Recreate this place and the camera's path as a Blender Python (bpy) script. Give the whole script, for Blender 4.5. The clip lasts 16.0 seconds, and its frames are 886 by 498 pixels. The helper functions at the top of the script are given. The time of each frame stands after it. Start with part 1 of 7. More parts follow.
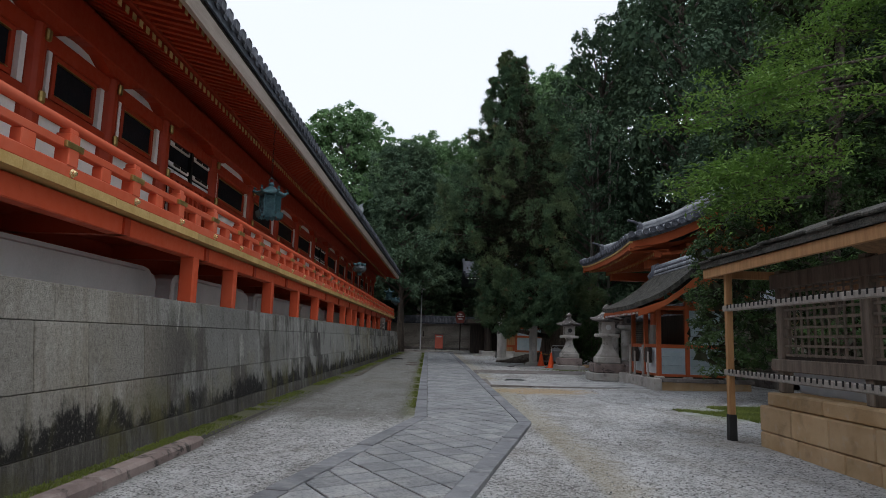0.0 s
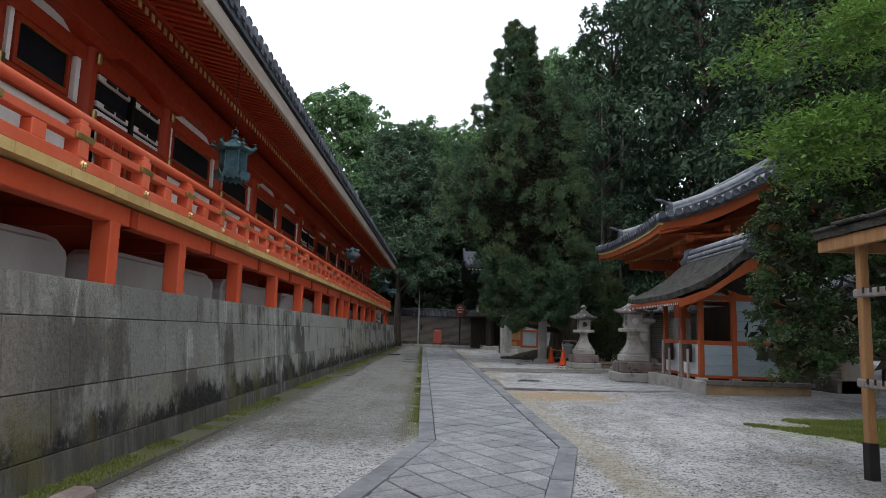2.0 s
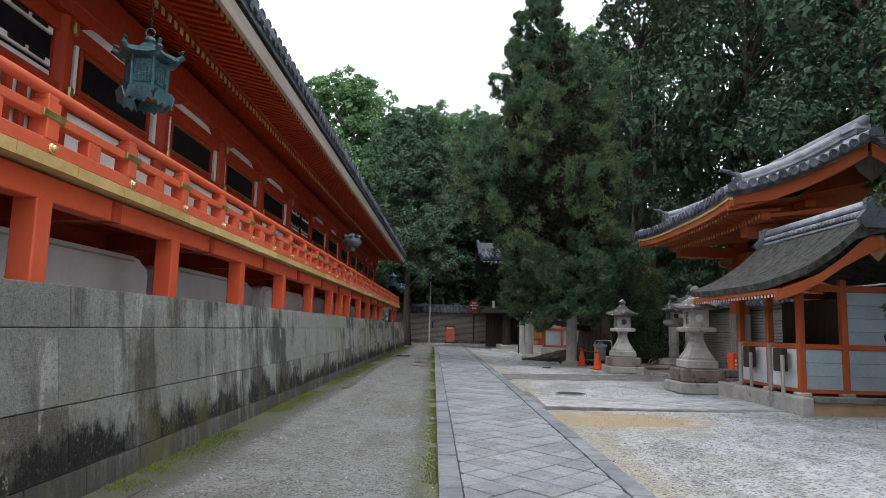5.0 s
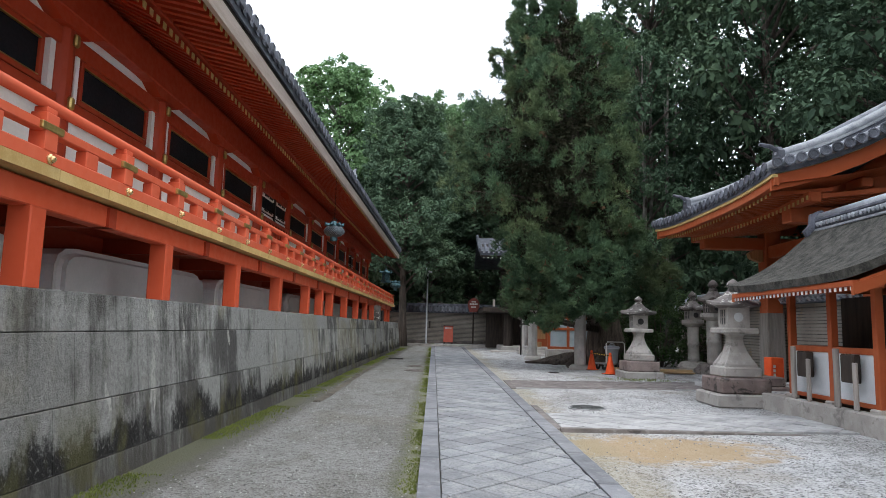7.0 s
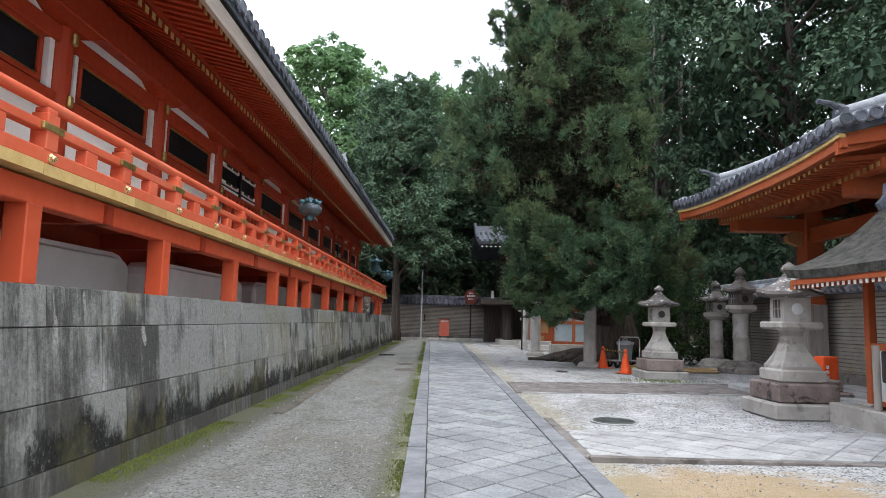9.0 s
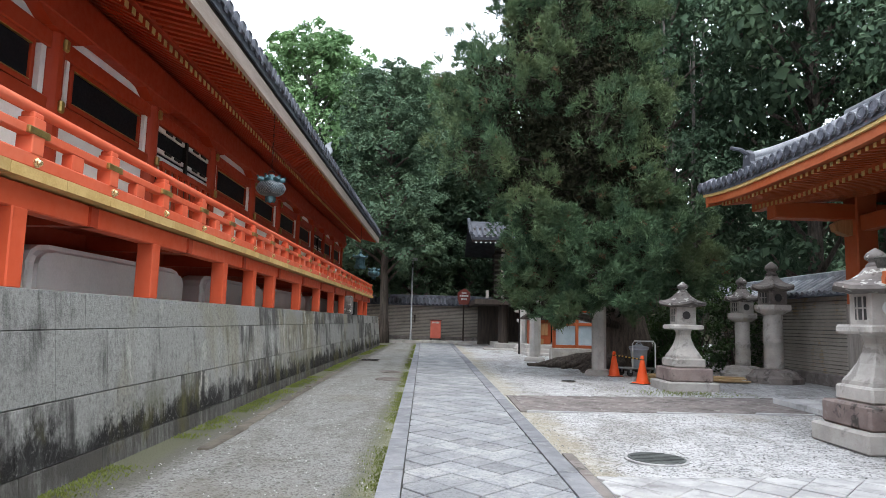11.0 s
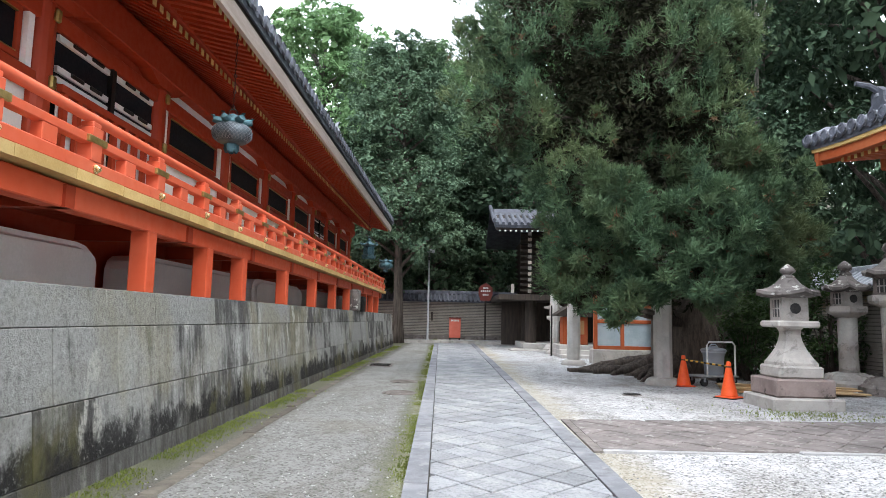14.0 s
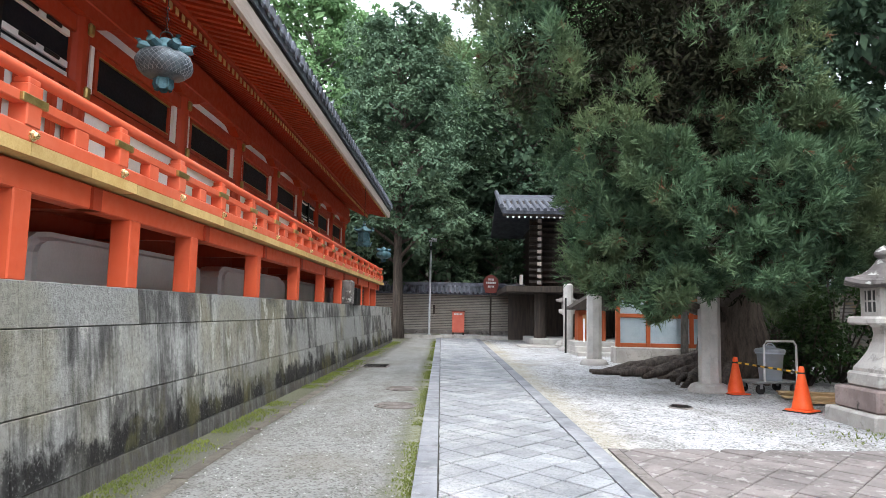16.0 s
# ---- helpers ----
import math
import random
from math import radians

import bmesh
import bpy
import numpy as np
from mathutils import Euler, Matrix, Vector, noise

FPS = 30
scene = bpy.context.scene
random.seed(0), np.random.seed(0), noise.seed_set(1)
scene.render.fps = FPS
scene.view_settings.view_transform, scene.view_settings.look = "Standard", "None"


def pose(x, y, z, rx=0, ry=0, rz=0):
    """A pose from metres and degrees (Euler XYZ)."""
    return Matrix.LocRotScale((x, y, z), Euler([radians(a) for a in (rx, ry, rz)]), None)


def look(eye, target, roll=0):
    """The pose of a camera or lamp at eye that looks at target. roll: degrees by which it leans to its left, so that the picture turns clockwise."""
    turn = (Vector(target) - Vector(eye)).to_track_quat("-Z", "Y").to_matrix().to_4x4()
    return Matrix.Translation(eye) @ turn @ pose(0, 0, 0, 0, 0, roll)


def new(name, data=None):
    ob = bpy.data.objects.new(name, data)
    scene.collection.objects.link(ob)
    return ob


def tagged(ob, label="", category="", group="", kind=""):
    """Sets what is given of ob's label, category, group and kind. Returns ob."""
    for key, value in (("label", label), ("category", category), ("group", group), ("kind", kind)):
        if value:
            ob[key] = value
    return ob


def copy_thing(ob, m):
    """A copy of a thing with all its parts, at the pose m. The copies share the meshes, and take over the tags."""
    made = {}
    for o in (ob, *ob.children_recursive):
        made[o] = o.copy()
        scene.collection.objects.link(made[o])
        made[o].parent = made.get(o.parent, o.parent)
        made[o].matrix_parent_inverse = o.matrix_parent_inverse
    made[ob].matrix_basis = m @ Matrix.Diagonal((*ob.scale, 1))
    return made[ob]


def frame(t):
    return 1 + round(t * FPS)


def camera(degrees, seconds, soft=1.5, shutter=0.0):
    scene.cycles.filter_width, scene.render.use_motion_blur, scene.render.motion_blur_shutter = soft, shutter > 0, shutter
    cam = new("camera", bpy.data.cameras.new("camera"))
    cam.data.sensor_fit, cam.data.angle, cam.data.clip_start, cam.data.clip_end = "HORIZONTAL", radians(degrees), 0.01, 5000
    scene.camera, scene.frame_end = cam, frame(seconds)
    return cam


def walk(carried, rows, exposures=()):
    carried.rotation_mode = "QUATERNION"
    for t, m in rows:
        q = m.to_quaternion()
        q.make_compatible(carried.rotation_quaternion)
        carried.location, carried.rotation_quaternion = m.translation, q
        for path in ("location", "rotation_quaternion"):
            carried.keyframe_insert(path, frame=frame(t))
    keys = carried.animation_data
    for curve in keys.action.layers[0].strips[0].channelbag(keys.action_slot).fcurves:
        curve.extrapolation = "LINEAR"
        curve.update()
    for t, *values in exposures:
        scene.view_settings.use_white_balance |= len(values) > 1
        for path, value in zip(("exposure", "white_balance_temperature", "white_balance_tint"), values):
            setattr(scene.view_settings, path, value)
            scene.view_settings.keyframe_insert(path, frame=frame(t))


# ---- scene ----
cam = camera(68.6, 16.0, 0.6)
METRES, EYE, TILT, LEAN, TURN = 20.0, 1.5, 0.0, 0.0, 0.3
ROWS = [
    (0.0, 0.0, 0.0, 0.0, -0.24, 7.83, -1.72),
    (0.5, -0.0029, 0.0357, 0.0007, -0.37, 7.65, -1.74),
    (1.0, -0.0062, 0.0713, 0.0006, -0.47, 7.57, -1.77),
    (1.5, -0.0091, 0.1051, 0.0013, -0.54, 7.41, -1.78),
    (2.0, -0.0105, 0.1389, 0.0009, -0.57, 7.3, -1.81),
    (2.5, -0.0125, 0.1689, 0.0024, -1.08, 7.23, -1.74),
    (3.0, -0.0158, 0.1994, 0.0035, -1.15, 7.13, -1.73),
    (3.5, -0.0189, 0.2291, 0.0051, -1.03, 6.99, -1.71),
    (4.0, -0.0205, 0.2589, 0.0058, -0.37, 6.97, -1.66),
    (6.5, -0.014, 0.4105, 0.008, 0.5, 6.9, -1.51),
    (7.0, -0.0121, 0.4409, 0.0085, 0.31, 6.89, -1.5),
    (7.5, -0.0125, 0.4716, 0.0076, 0.29, 6.76, -1.56),
    (8.0, -0.0111, 0.5024, 0.0077, 0.19, 6.57, -1.5),
    (8.5, -0.0113, 0.5341, 0.0084, 0.22, 6.39, -1.53),
    (9.0, -0.009, 0.5647, 0.0096, 0.03, 6.27, -1.49),
    (11.5, -0.0041, 0.7245, 0.0108, -0.88, 6.38, -1.5),
    (12.0, -0.004, 0.7547, 0.0094, -1.14, 6.35, -1.45),
    (12.5, -0.0057, 0.7851, 0.0084, -1.07, 6.43, -1.48),
    (13.0, -0.0066, 0.8152, 0.0099, -0.73, 6.43, -1.42),
    (13.5, -0.01, 0.8464, 0.0095, 0.2, 6.34, -1.38),
    (14.0, -0.012, 0.8772, 0.0091, 0.85, 6.19, -1.27),
    (14.5, -0.0137, 0.9086, 0.0098, 0.82, 6.05, -1.23),
    (15.0, -0.0158, 0.938, 0.0113, 0.53, 5.89, -1.23),
    (15.5, -0.0177, 0.9681, 0.0109, 0.7, 5.74, -1.2),
    (16.0, -0.018, 0.9977, 0.0116, 0.95, 5.54, -1.19),
]
walk(cam, [(t, pose(0, 0, EYE, TILT, LEAN, TURN) @ pose(METRES * x, METRES * y, METRES * z, 90 + pitch, roll, yaw)) for t, x, y, z, yaw, pitch, roll in ROWS],
     [(0.0, -0.66), (1.0, -0.45), (2.0, -0.23), (4.0, 0.12), (6.5, 0.42), (9.0, 0.76), (12.5, 1.1), (16.0, 1.52)])

# ---- world and light: bright overcast sky ----
SUN_EL, SUN_AZ = 60.0, 150.0
world = bpy.data.worlds.new("overcast_sky")
scene.world = world
world.use_nodes = True
wt = world.node_tree
wt.nodes.clear()
sky = wt.nodes.new("ShaderNodeTexSky")
sky.sky_type, sky.sun_disc = "NISHITA", False
sky.sun_elevation, sky.sun_rotation = radians(SUN_EL), radians(SUN_AZ)
sky.air_density, sky.dust_density, sky.ozone_density = 1.0, 4.0, 1.0
soft_sky = wt.nodes.new("ShaderNodeHueSaturation")
soft_sky.inputs["Saturation"].default_value = 0.25
cloud = wt.nodes.new("ShaderNodeMix")
cloud.data_type = "RGBA"
cloud.inputs[0].default_value = 0.6
cloud.inputs[7].default_value = (22.5, 24.0, 26.8, 1)
wbg = wt.nodes.new("ShaderNodeBackground")
wbg.inputs["Strength"].default_value = 0.1
wout = wt.nodes.new("ShaderNodeOutputWorld")
wt.links.new(sky.outputs[0], soft_sky.inputs["Color"])
wt.links.new(soft_sky.outputs[0], cloud.inputs[6])
wt.links.new(cloud.outputs[2], wbg.inputs["Color"])
wt.links.new(wbg.outputs[0], wout.inputs["Surface"])
sun = new("sun", bpy.data.lights.new("sun", "SUN"))
sun.data.energy, sun.data.angle, sun.data.color = 0.7, radians(22), (1.0, 0.96, 0.9)
_el, _az = radians(SUN_EL), radians(SUN_AZ)
sun.matrix_world = look((0, 0, 30), (-math.sin(_az) * math.cos(_el) * 10, -math.cos(_az) * math.cos(_el) * 10, 30 - math.sin(_el) * 10))


# ---- materials ----
class Nodes:
    """Short hand for building a node tree."""

    def __init__(self, name):
        self.mat = bpy.data.materials.new(name)
        self.mat.use_nodes = True
        self.t = self.mat.node_tree
        self.t.nodes.clear()
        self.out = self.t.nodes.new("ShaderNodeOutputMaterial")
        self.pos = self.add("ShaderNodeNewGeometry").outputs["Position"]

    def add(self, kind, **props):
        n = self.t.nodes.new("ShaderNode" + kind if not kind.startswith("ShaderNode") else kind)
        for k, v in props.items():
            setattr(n, k, v)
        return n

    def put(self, sock, value):
        if isinstance(value, bpy.types.NodeSocket):
            self.t.links.new(value, sock)
        elif isinstance(value, (tuple, list)) and len(value) == 3 and sock.type == "RGBA":
            sock.default_value = (*value, 1)
        else:
            sock.default_value = value

    def noise(self, scale, detail=4.0, rough=0.6, vec=None, dist=0.0):
        n = self.add("TexNoise")
        self.put(n.inputs["Vector"], vec or self.pos)
        n.inputs["Scale"].default_value = scale
        n.inputs["Detail"].default_value = detail
        n.inputs["Roughness"].default_value = rough
        n.inputs["Distortion"].default_value = dist
        return n.outputs["Fac"]

    def voronoi(self, scale, vec=None, out="Color"):
        n = self.add("TexVoronoi")
        self.put(n.inputs["Vector"], vec or self.pos)
        n.inputs["Scale"].default_value = scale
        return n.outputs[out]

    def stretch(self, sx, sy, sz, vec=None):
        n = self.add("VectorMath", operation="MULTIPLY")
        self.put(n.inputs[0], vec or self.pos)
        n.inputs[1].default_value = (sx, sy, sz)
        return n.outputs[0]

    def axis(self, i, vec=None):
        n = self.add("SeparateXYZ")
        self.put(n.inputs[0], vec or self.pos)
        return n.outputs[i]

    def math(self, op, a, b=0.0, clamp=False):
        n = self.add("Math", operation=op, use_clamp=clamp)
        self.put(n.inputs[0], a)
        self.put(n.inputs[1], b)
        return n.outputs[0]

    def ramp(self, v, lo, hi, a=0.0, b=1.0):
        n = self.add("MapRange")
        n.clamp = True
        n.interpolation_type = "SMOOTHSTEP"
        for s, x in zip(n.inputs, (v, lo, hi, a, b)):
            self.put(s, x)
        return n.outputs[0]

    def mix(self, f, a, b, mode="MIX"):
        n = self.add("Mix", data_type="RGBA", blend_type=mode)
        self.put(n.inputs[0], f)
        self.put(n.inputs[6], a)
        self.put(n.inputs[7], b)
        return n.outputs[2]

    def rnd(self, lo, hi):
        n = self.add("ObjectInfo")
        return self.ramp(n.outputs["Random"], 0, 1, lo, hi)

    def island(self, lo, hi):
        n = self.add("NewGeometry")
        return self.ramp(n.outputs["Random Per Island"], 0, 1, lo, hi)

    def scale_col(self, col, f):
        n = self.add("VectorMath", operation="SCALE")
        self.put(n.inputs[0], col)
        self.put(n.inputs["Scale"], f)
        return n.outputs[0]

    def finish(self, col, rough=0.7, metal=0.0, bump=None, strength=0.3, dist=0.01, spec=0.4, translucent=0.0):
        p = self.add("BsdfPrincipled")
        self.put(p.inputs["Base Color"], col)
        self.put(p.inputs["Roughness"], rough)
        self.put(p.inputs["Metallic"], metal)
        p.inputs["Specular IOR Level"].default_value = spec
        if bump is not None:
            b = self.add("Bump")
            b.inputs["Strength"].default_value = strength
            b.inputs["Distance"].default_value = dist
            self.put(b.inputs["Height"], bump)
            self.t.links.new(b.outputs[0], p.inputs["Normal"])
        res = p.outputs[0]
        if translucent:
            tr = self.add("BsdfTranslucent")
            self.put(tr.inputs["Color"], col)
            ms = self.add("MixShader")
            ms.inputs[0].default_value = translucent
            self.t.links.new(p.outputs[0], ms.inputs[1])
            self.t.links.new(tr.outputs[0], ms.inputs[2])
            res = ms.outputs[0]
        self.t.links.new(res, self.out.inputs["Surface"])
        return self.mat


def plain(name, a, b, scale=2.0, fine=40.0, rough=0.7, metal=0.0, strength=0.25, dist=0.006, vary=0.12, spec=0.4, grain=None):
    """Two tones mixed by coarse and fine noise, with fine relief and a shade of its own per object."""
    k = Nodes(name)
    vec = k.stretch(*grain) if grain else None
    n1, n2 = k.noise(scale, 5, 0.65, vec), k.noise(fine, 4, 0.6, vec)
    f = k.ramp(k.math("ADD", k.math("MULTIPLY", n1, 0.65), k.math("MULTIPLY", n2, 0.35)), 0.34, 0.66)
    col = k.scale_col(k.mix(f, a, b), k.rnd(1 - vary, 1 + vary))
    return k.finish(col, k.ramp(n2, 0.3, 0.7, rough - 0.08, min(1, rough + 0.1)), metal, n2, strength, dist, spec)


def make_vermilion(name, base, faded):
    """Lacquered timber paint: clean, slightly chalky, a little faded where weathered."""
    k = Nodes(name)
    n1, n2, n3 = k.noise(0.7, 5), k.noise(9, 5), k.noise(90, 3)
    col = k.mix(k.ramp(n1, 0.4, 0.75, 0, 0.55), base, faded)
    col = k.mix(k.ramp(n2, 0.6, 0.85, 0, 0.35), col, (base[0] * 0.55, base[1] * 0.5, base[2] * 0.5))
    return k.finish(k.scale_col(col, k.rnd(0.92, 1.06)), k.ramp(n2, 0.3, 0.7, 0.48, 0.68), 0, n3, 0.12, 0.004, 0.35)


def make_leaf(name, dark, light, tip=None, translucent=0.3, rough=0.5, gloss=0.3):
    k = Nodes(name)
    n1, n2 = k.noise(0.45, 3), k.noise(1.7, 3)
    f = k.math("ADD", k.math("MULTIPLY", k.island(0, 1), 0.45), k.math("MULTIPLY", k.ramp(n2, 0.32, 0.68), 0.55))
    col = k.mix(f, dark, light)
    col = k.mix(k.ramp(n1, 0.4, 0.7), col, k.mix(0.5, col, tip or light))
    return k.finish(k.scale_col(col, k.rnd(0.9, 1.12)), rough, 0, None, spec=gloss, translucent=translucent)


# Hall red is set darker, with the shade under the eaves in its colour.
M_RED = make_vermilion("eave_shaded_vermilion", (0.37, 0.039, 0.011), (0.41, 0.066, 0.026))
M_REDPALE = make_vermilion("railing_vermilion", (0.66, 0.115, 0.05), (0.72, 0.21, 0.12))
M_REDPOST = make_vermilion("veranda_post_vermilion", (0.6, 0.088, 0.032), (0.64, 0.14, 0.07))
M_YELLOW = plain("ochre_painted_board_ends", (0.46, 0.3, 0.1), (0.6, 0.43, 0.18), 3, 60, 0.7)
M_PLASTER = plain("aged_white_plaster", (0.76, 0.74, 0.72), (0.87, 0.85, 0.83), 1.2, 30, 0.85, strength=0.15)
M_PALEWOOD = plain("weathered_grey_fascia", (0.38, 0.31, 0.26), (0.52, 0.44, 0.38), 2, 30, 0.8, grain=(4, 0.3, 4))
M_DARKPANEL = plain("black_lacquer_panel", (0.006, 0.007, 0.01), (0.014, 0.015, 0.019), 2, 30, 0.6, strength=0.05, spec=0.15)
M_BLACKIRON = plain("black_iron_fitting", (0.012, 0.012, 0.012), (0.03, 0.028, 0.026), 6, 60, 0.45, 0.7)
M_BRASS = plain("tarnished_gilt_fitting", (0.32, 0.22, 0.07), (0.5, 0.37, 0.14), 8, 60, 0.42, 0.8)
M_GILT = plain("gilt_knob", (0.7, 0.5, 0.22), (0.85, 0.68, 0.4), 8, 60, 0.28, 0.9)
M_TILE = plain("grey_roof_tile", (0.045, 0.05, 0.065), (0.14, 0.15, 0.18), 3, 40, 0.5, vary=0.3)
M_TILELIGHT = plain("silvered_roof_tile", (0.2, 0.22, 0.25), (0.42, 0.44, 0.47), 3, 40, 0.5, vary=0.2)
M_BRONZE = plain("verdigris_bronze", (0.03, 0.075, 0.09), (0.1, 0.2, 0.23), 7, 60, 0.55, 0.4, vary=0.05)
M_BRONZEGREY = plain("grey_green_bronze", (0.035, 0.045, 0.055), (0.13, 0.16, 0.18), 7, 60, 0.5, 0.5, vary=0.05)
M_CONE = plain("orange_cone_plastic", (0.8, 0.08, 0.015), (0.88, 0.13, 0.03), 4, 60, 0.45, strength=0.05, vary=0.04)
M_WORNIRON = plain("worn_grey_iron", (0.05, 0.055, 0.055), (0.12, 0.13, 0.125), 6, 60, 0.6, 0.4)
M_RUBBER = plain("black_rubber", (0.012, 0.012, 0.012), (0.03, 0.03, 0.03), 5, 60, 0.75)
M_GREYPLASTIC = plain("pale_grey_plastic", (0.42, 0.46, 0.52), (0.52, 0.56, 0.62), 3, 60, 0.5, strength=0.05)
M_STEEL = plain("galvanised_steel", (0.3, 0.31, 0.32), (0.45, 0.46, 0.47), 6, 80, 0.5, 0.4)
# dark timber, taken darker still for the shade under the storehouse
M_DARKWOOD = plain("shade_darkened_timber", (0.016, 0.012, 0.01), (0.055, 0.04, 0.03), 2, 30, 0.75, grain=(5, 5, 0.5))
M_BROWNWOOD = plain("brown_timber", (0.16, 0.085, 0.045), (0.3, 0.17, 0.09), 2, 30, 0.7, grain=(5, 5, 0.5))
M_ORANGEWOOD = plain("honey_brown_post_timber", (0.3, 0.15, 0.06), (0.46, 0.25, 0.11), 2, 30, 0.6, grain=(6, 6, 0.4))
M_GREYWOOD = plain("silver_grey_timber", (0.2, 0.18, 0.16), (0.36, 0.33, 0.3), 2, 30, 0.8, grain=(5, 5, 0.5))
M_LATTICE = plain("weathered_lattice_timber", (0.09, 0.07, 0.055), (0.2, 0.16, 0.13), 2, 30, 0.8, grain=(5, 5, 0.5))
M_PLANK = plain("tan_planks", (0.36, 0.24, 0.12), (0.52, 0.37, 0.2), 2, 30, 0.7, grain=(0.5, 5, 5))
M_BARK = plain("fibrous_red_brown_bark", (0.055, 0.043, 0.036), (0.18, 0.145, 0.12), 1.5, 14, 0.9, strength=1.0, dist=0.06, grain=(8, 8, 0.5))
M_PALEBARK = plain("grey_bark", (0.1, 0.095, 0.085), (0.24, 0.22, 0.2), 2, 14, 0.9, strength=0.6, dist=0.03, grain=(4, 4, 0.8))
# white boards toned down to blue grey, their shade put into the colour
M_WHITESHADE = plain("shaded_white_board", (0.3, 0.38, 0.43), (0.4, 0.48, 0.52), 2, 30, 0.6)
M_WHITEBOARD = plain("white_painted_board", (0.6, 0.64, 0.67), (0.74, 0.77, 0.79), 1.5, 40, 0.65, strength=0.1)
M_WHITE = plain("white_paint", (0.72, 0.72, 0.71), (0.82, 0.82, 0.8), 3, 40, 0.6, strength=0.08)
M_LETTER = plain("faded_white_lettering", (0.6, 0.56, 0.52), (0.7, 0.66, 0.62), 3, 40, 0.7)
M_SIGNRED = plain("rust_red_sign_paint", (0.16, 0.03, 0.022), (0.24, 0.05, 0.035), 3, 40, 0.6)
M_BINRED = plain("salmon_red_paint", (0.6, 0.12, 0.075), (0.68, 0.18, 0.12), 3, 40, 0.55)
M_OPENDARK = plain("dark_opening_fill", (0.02, 0.02, 0.02), (0.06, 0.06, 0.06), 3, 40, 0.4)
M_NET = plain("dull_pewter_netting", (0.16, 0.18, 0.2), (0.28, 0.3, 0.32), 4, 40, 0.5, 0.4)
M_LANTPAPER = plain("pale_lantern_paper", (0.55, 0.58, 0.58), (0.68, 0.7, 0.7), 4, 40, 0.8)


def make_wall_stone():
    """Granite blocks: pale grains on grey, soot runs, black algae above the lowest joint, moss at the foot."""
    k = Nodes("stained_granite")
    n1, n2, n3 = k.noise(1.1, 5, 0.6), k.noise(24, 6, 0.72, None, 0.15), k.noise(80, 3, 0.7)
    z = k.axis(2)
    tone = k.math("ADD", k.rnd(-0.2, 0.18), k.math("MULTIPLY", k.math("SUBTRACT", n1, 0.5), 1.1))
    # soot: runs that differ from stone to stone, heaviest under the coping course
    streak = k.noise(1.0, 6, 0.75, k.stretch(5.0, 5.0, 0.3), 0.25)
    soot = k.math("ADD", k.math("SUBTRACT", streak, 0.5), tone)
    col = k.mix(k.ramp(soot, -0.16, 0.22), (0.33, 0.332, 0.315), (0.062, 0.061, 0.058))
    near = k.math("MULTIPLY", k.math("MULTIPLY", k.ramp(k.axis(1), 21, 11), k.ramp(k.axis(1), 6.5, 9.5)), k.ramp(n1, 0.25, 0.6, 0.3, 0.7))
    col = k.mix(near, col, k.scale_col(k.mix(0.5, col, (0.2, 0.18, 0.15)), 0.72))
    warm = k.noise(0.6, 4, 0.6, k.stretch(1, 1, 0.8), 0.3)
    col = k.mix(k.ramp(warm, 0.5, 0.68, 0, 0.55), col, (0.27, 0.25, 0.17))
    # the oldest stretch is plainer, dressed in a warmer stone
    col = k.mix(k.ramp(k.axis(1), 9.0, 7.0, 0, 0.6), col, (0.33, 0.295, 0.24))
    # coarse grains
    col = k.mix(k.ramp(n2, 0.5, 0.62, 0, 0.55), col, k.scale_col(col, 0.5))
    col = k.mix(k.ramp(n2, 0.46, 0.36, 0, 0.45), col, k.scale_col(col, 1.5))
    col = k.mix(k.ramp(n3, 0.54, 0.7, 0, 0.4), col, (0.08, 0.08, 0.076))
    # pale lime runs
    pale = k.noise(1.7, 4, 0.6, k.stretch(1.6, 1.6, 0.55), 0.4)
    col = k.mix(k.math("MULTIPLY", k.ramp(pale, 0.62, 0.68, 0, 0.6), k.ramp(n2, 0.62, 0.45, 0.3, 1.0)), col, (0.5, 0.49, 0.44))
    # ragged black algae
    blot = k.noise(1.3, 9, 0.78, k.stretch(1.0, 1.0, 0.7), 0.15)
    drip = k.noise(1.0, 6, 0.8, k.stretch(6.0, 6.0, 0.7), 0.2)
    edge = k.math("SUBTRACT", z, k.math("ADD", k.math("MULTIPLY", k.math("SUBTRACT", blot, 0.5), 1.5), k.math("MULTIPLY", k.math("SUBTRACT", drip, 0.5), 0.4)))
    spots = k.noise(0.55, 5, 0.65, k.stretch(1, 1, 0.4), 0.6)
    band = k.math("MULTIPLY", k.math("MULTIPLY", k.ramp(z, 0.38, 0.42), k.ramp(edge, 0.76, 0.54)), k.ramp(spots, 0.34, 0.5, 0.35, 1.0))
    col = k.mix(k.math("MULTIPLY", band, k.ramp(n2, 0.32, 0.46, 0.5, 0.97)), col, (0.012, 0.011, 0.011))
    foot = k.math("MULTIPLY", k.ramp(z, 0.405, 0.39), k.ramp(drip, 0.35, 0.6, 0.5, 0.92))
    col = k.mix(foot, col, (0.06, 0.056, 0.05))
    moss = k.noise(0.9, 5, 0.65, k.stretch(1, 1, 0.6), 0.3)
    mm = k.math("MULTIPLY", k.ramp(moss, 0.5, 0.62), k.ramp(z, 1.15, 0.5))
    col = k.mix(k.math("MULTIPLY", mm, 0.6), col, (0.105, 0.1, 0.038))
    h = k.math("ADD", k.math("MULTIPLY", n2, -0.8), k.math("MULTIPLY", n3, -0.3))
    return k.finish(k.scale_col(col, k.rnd(0.8, 1.2)), 0.88, 0, h, 1.0, 0.026, 0.25)


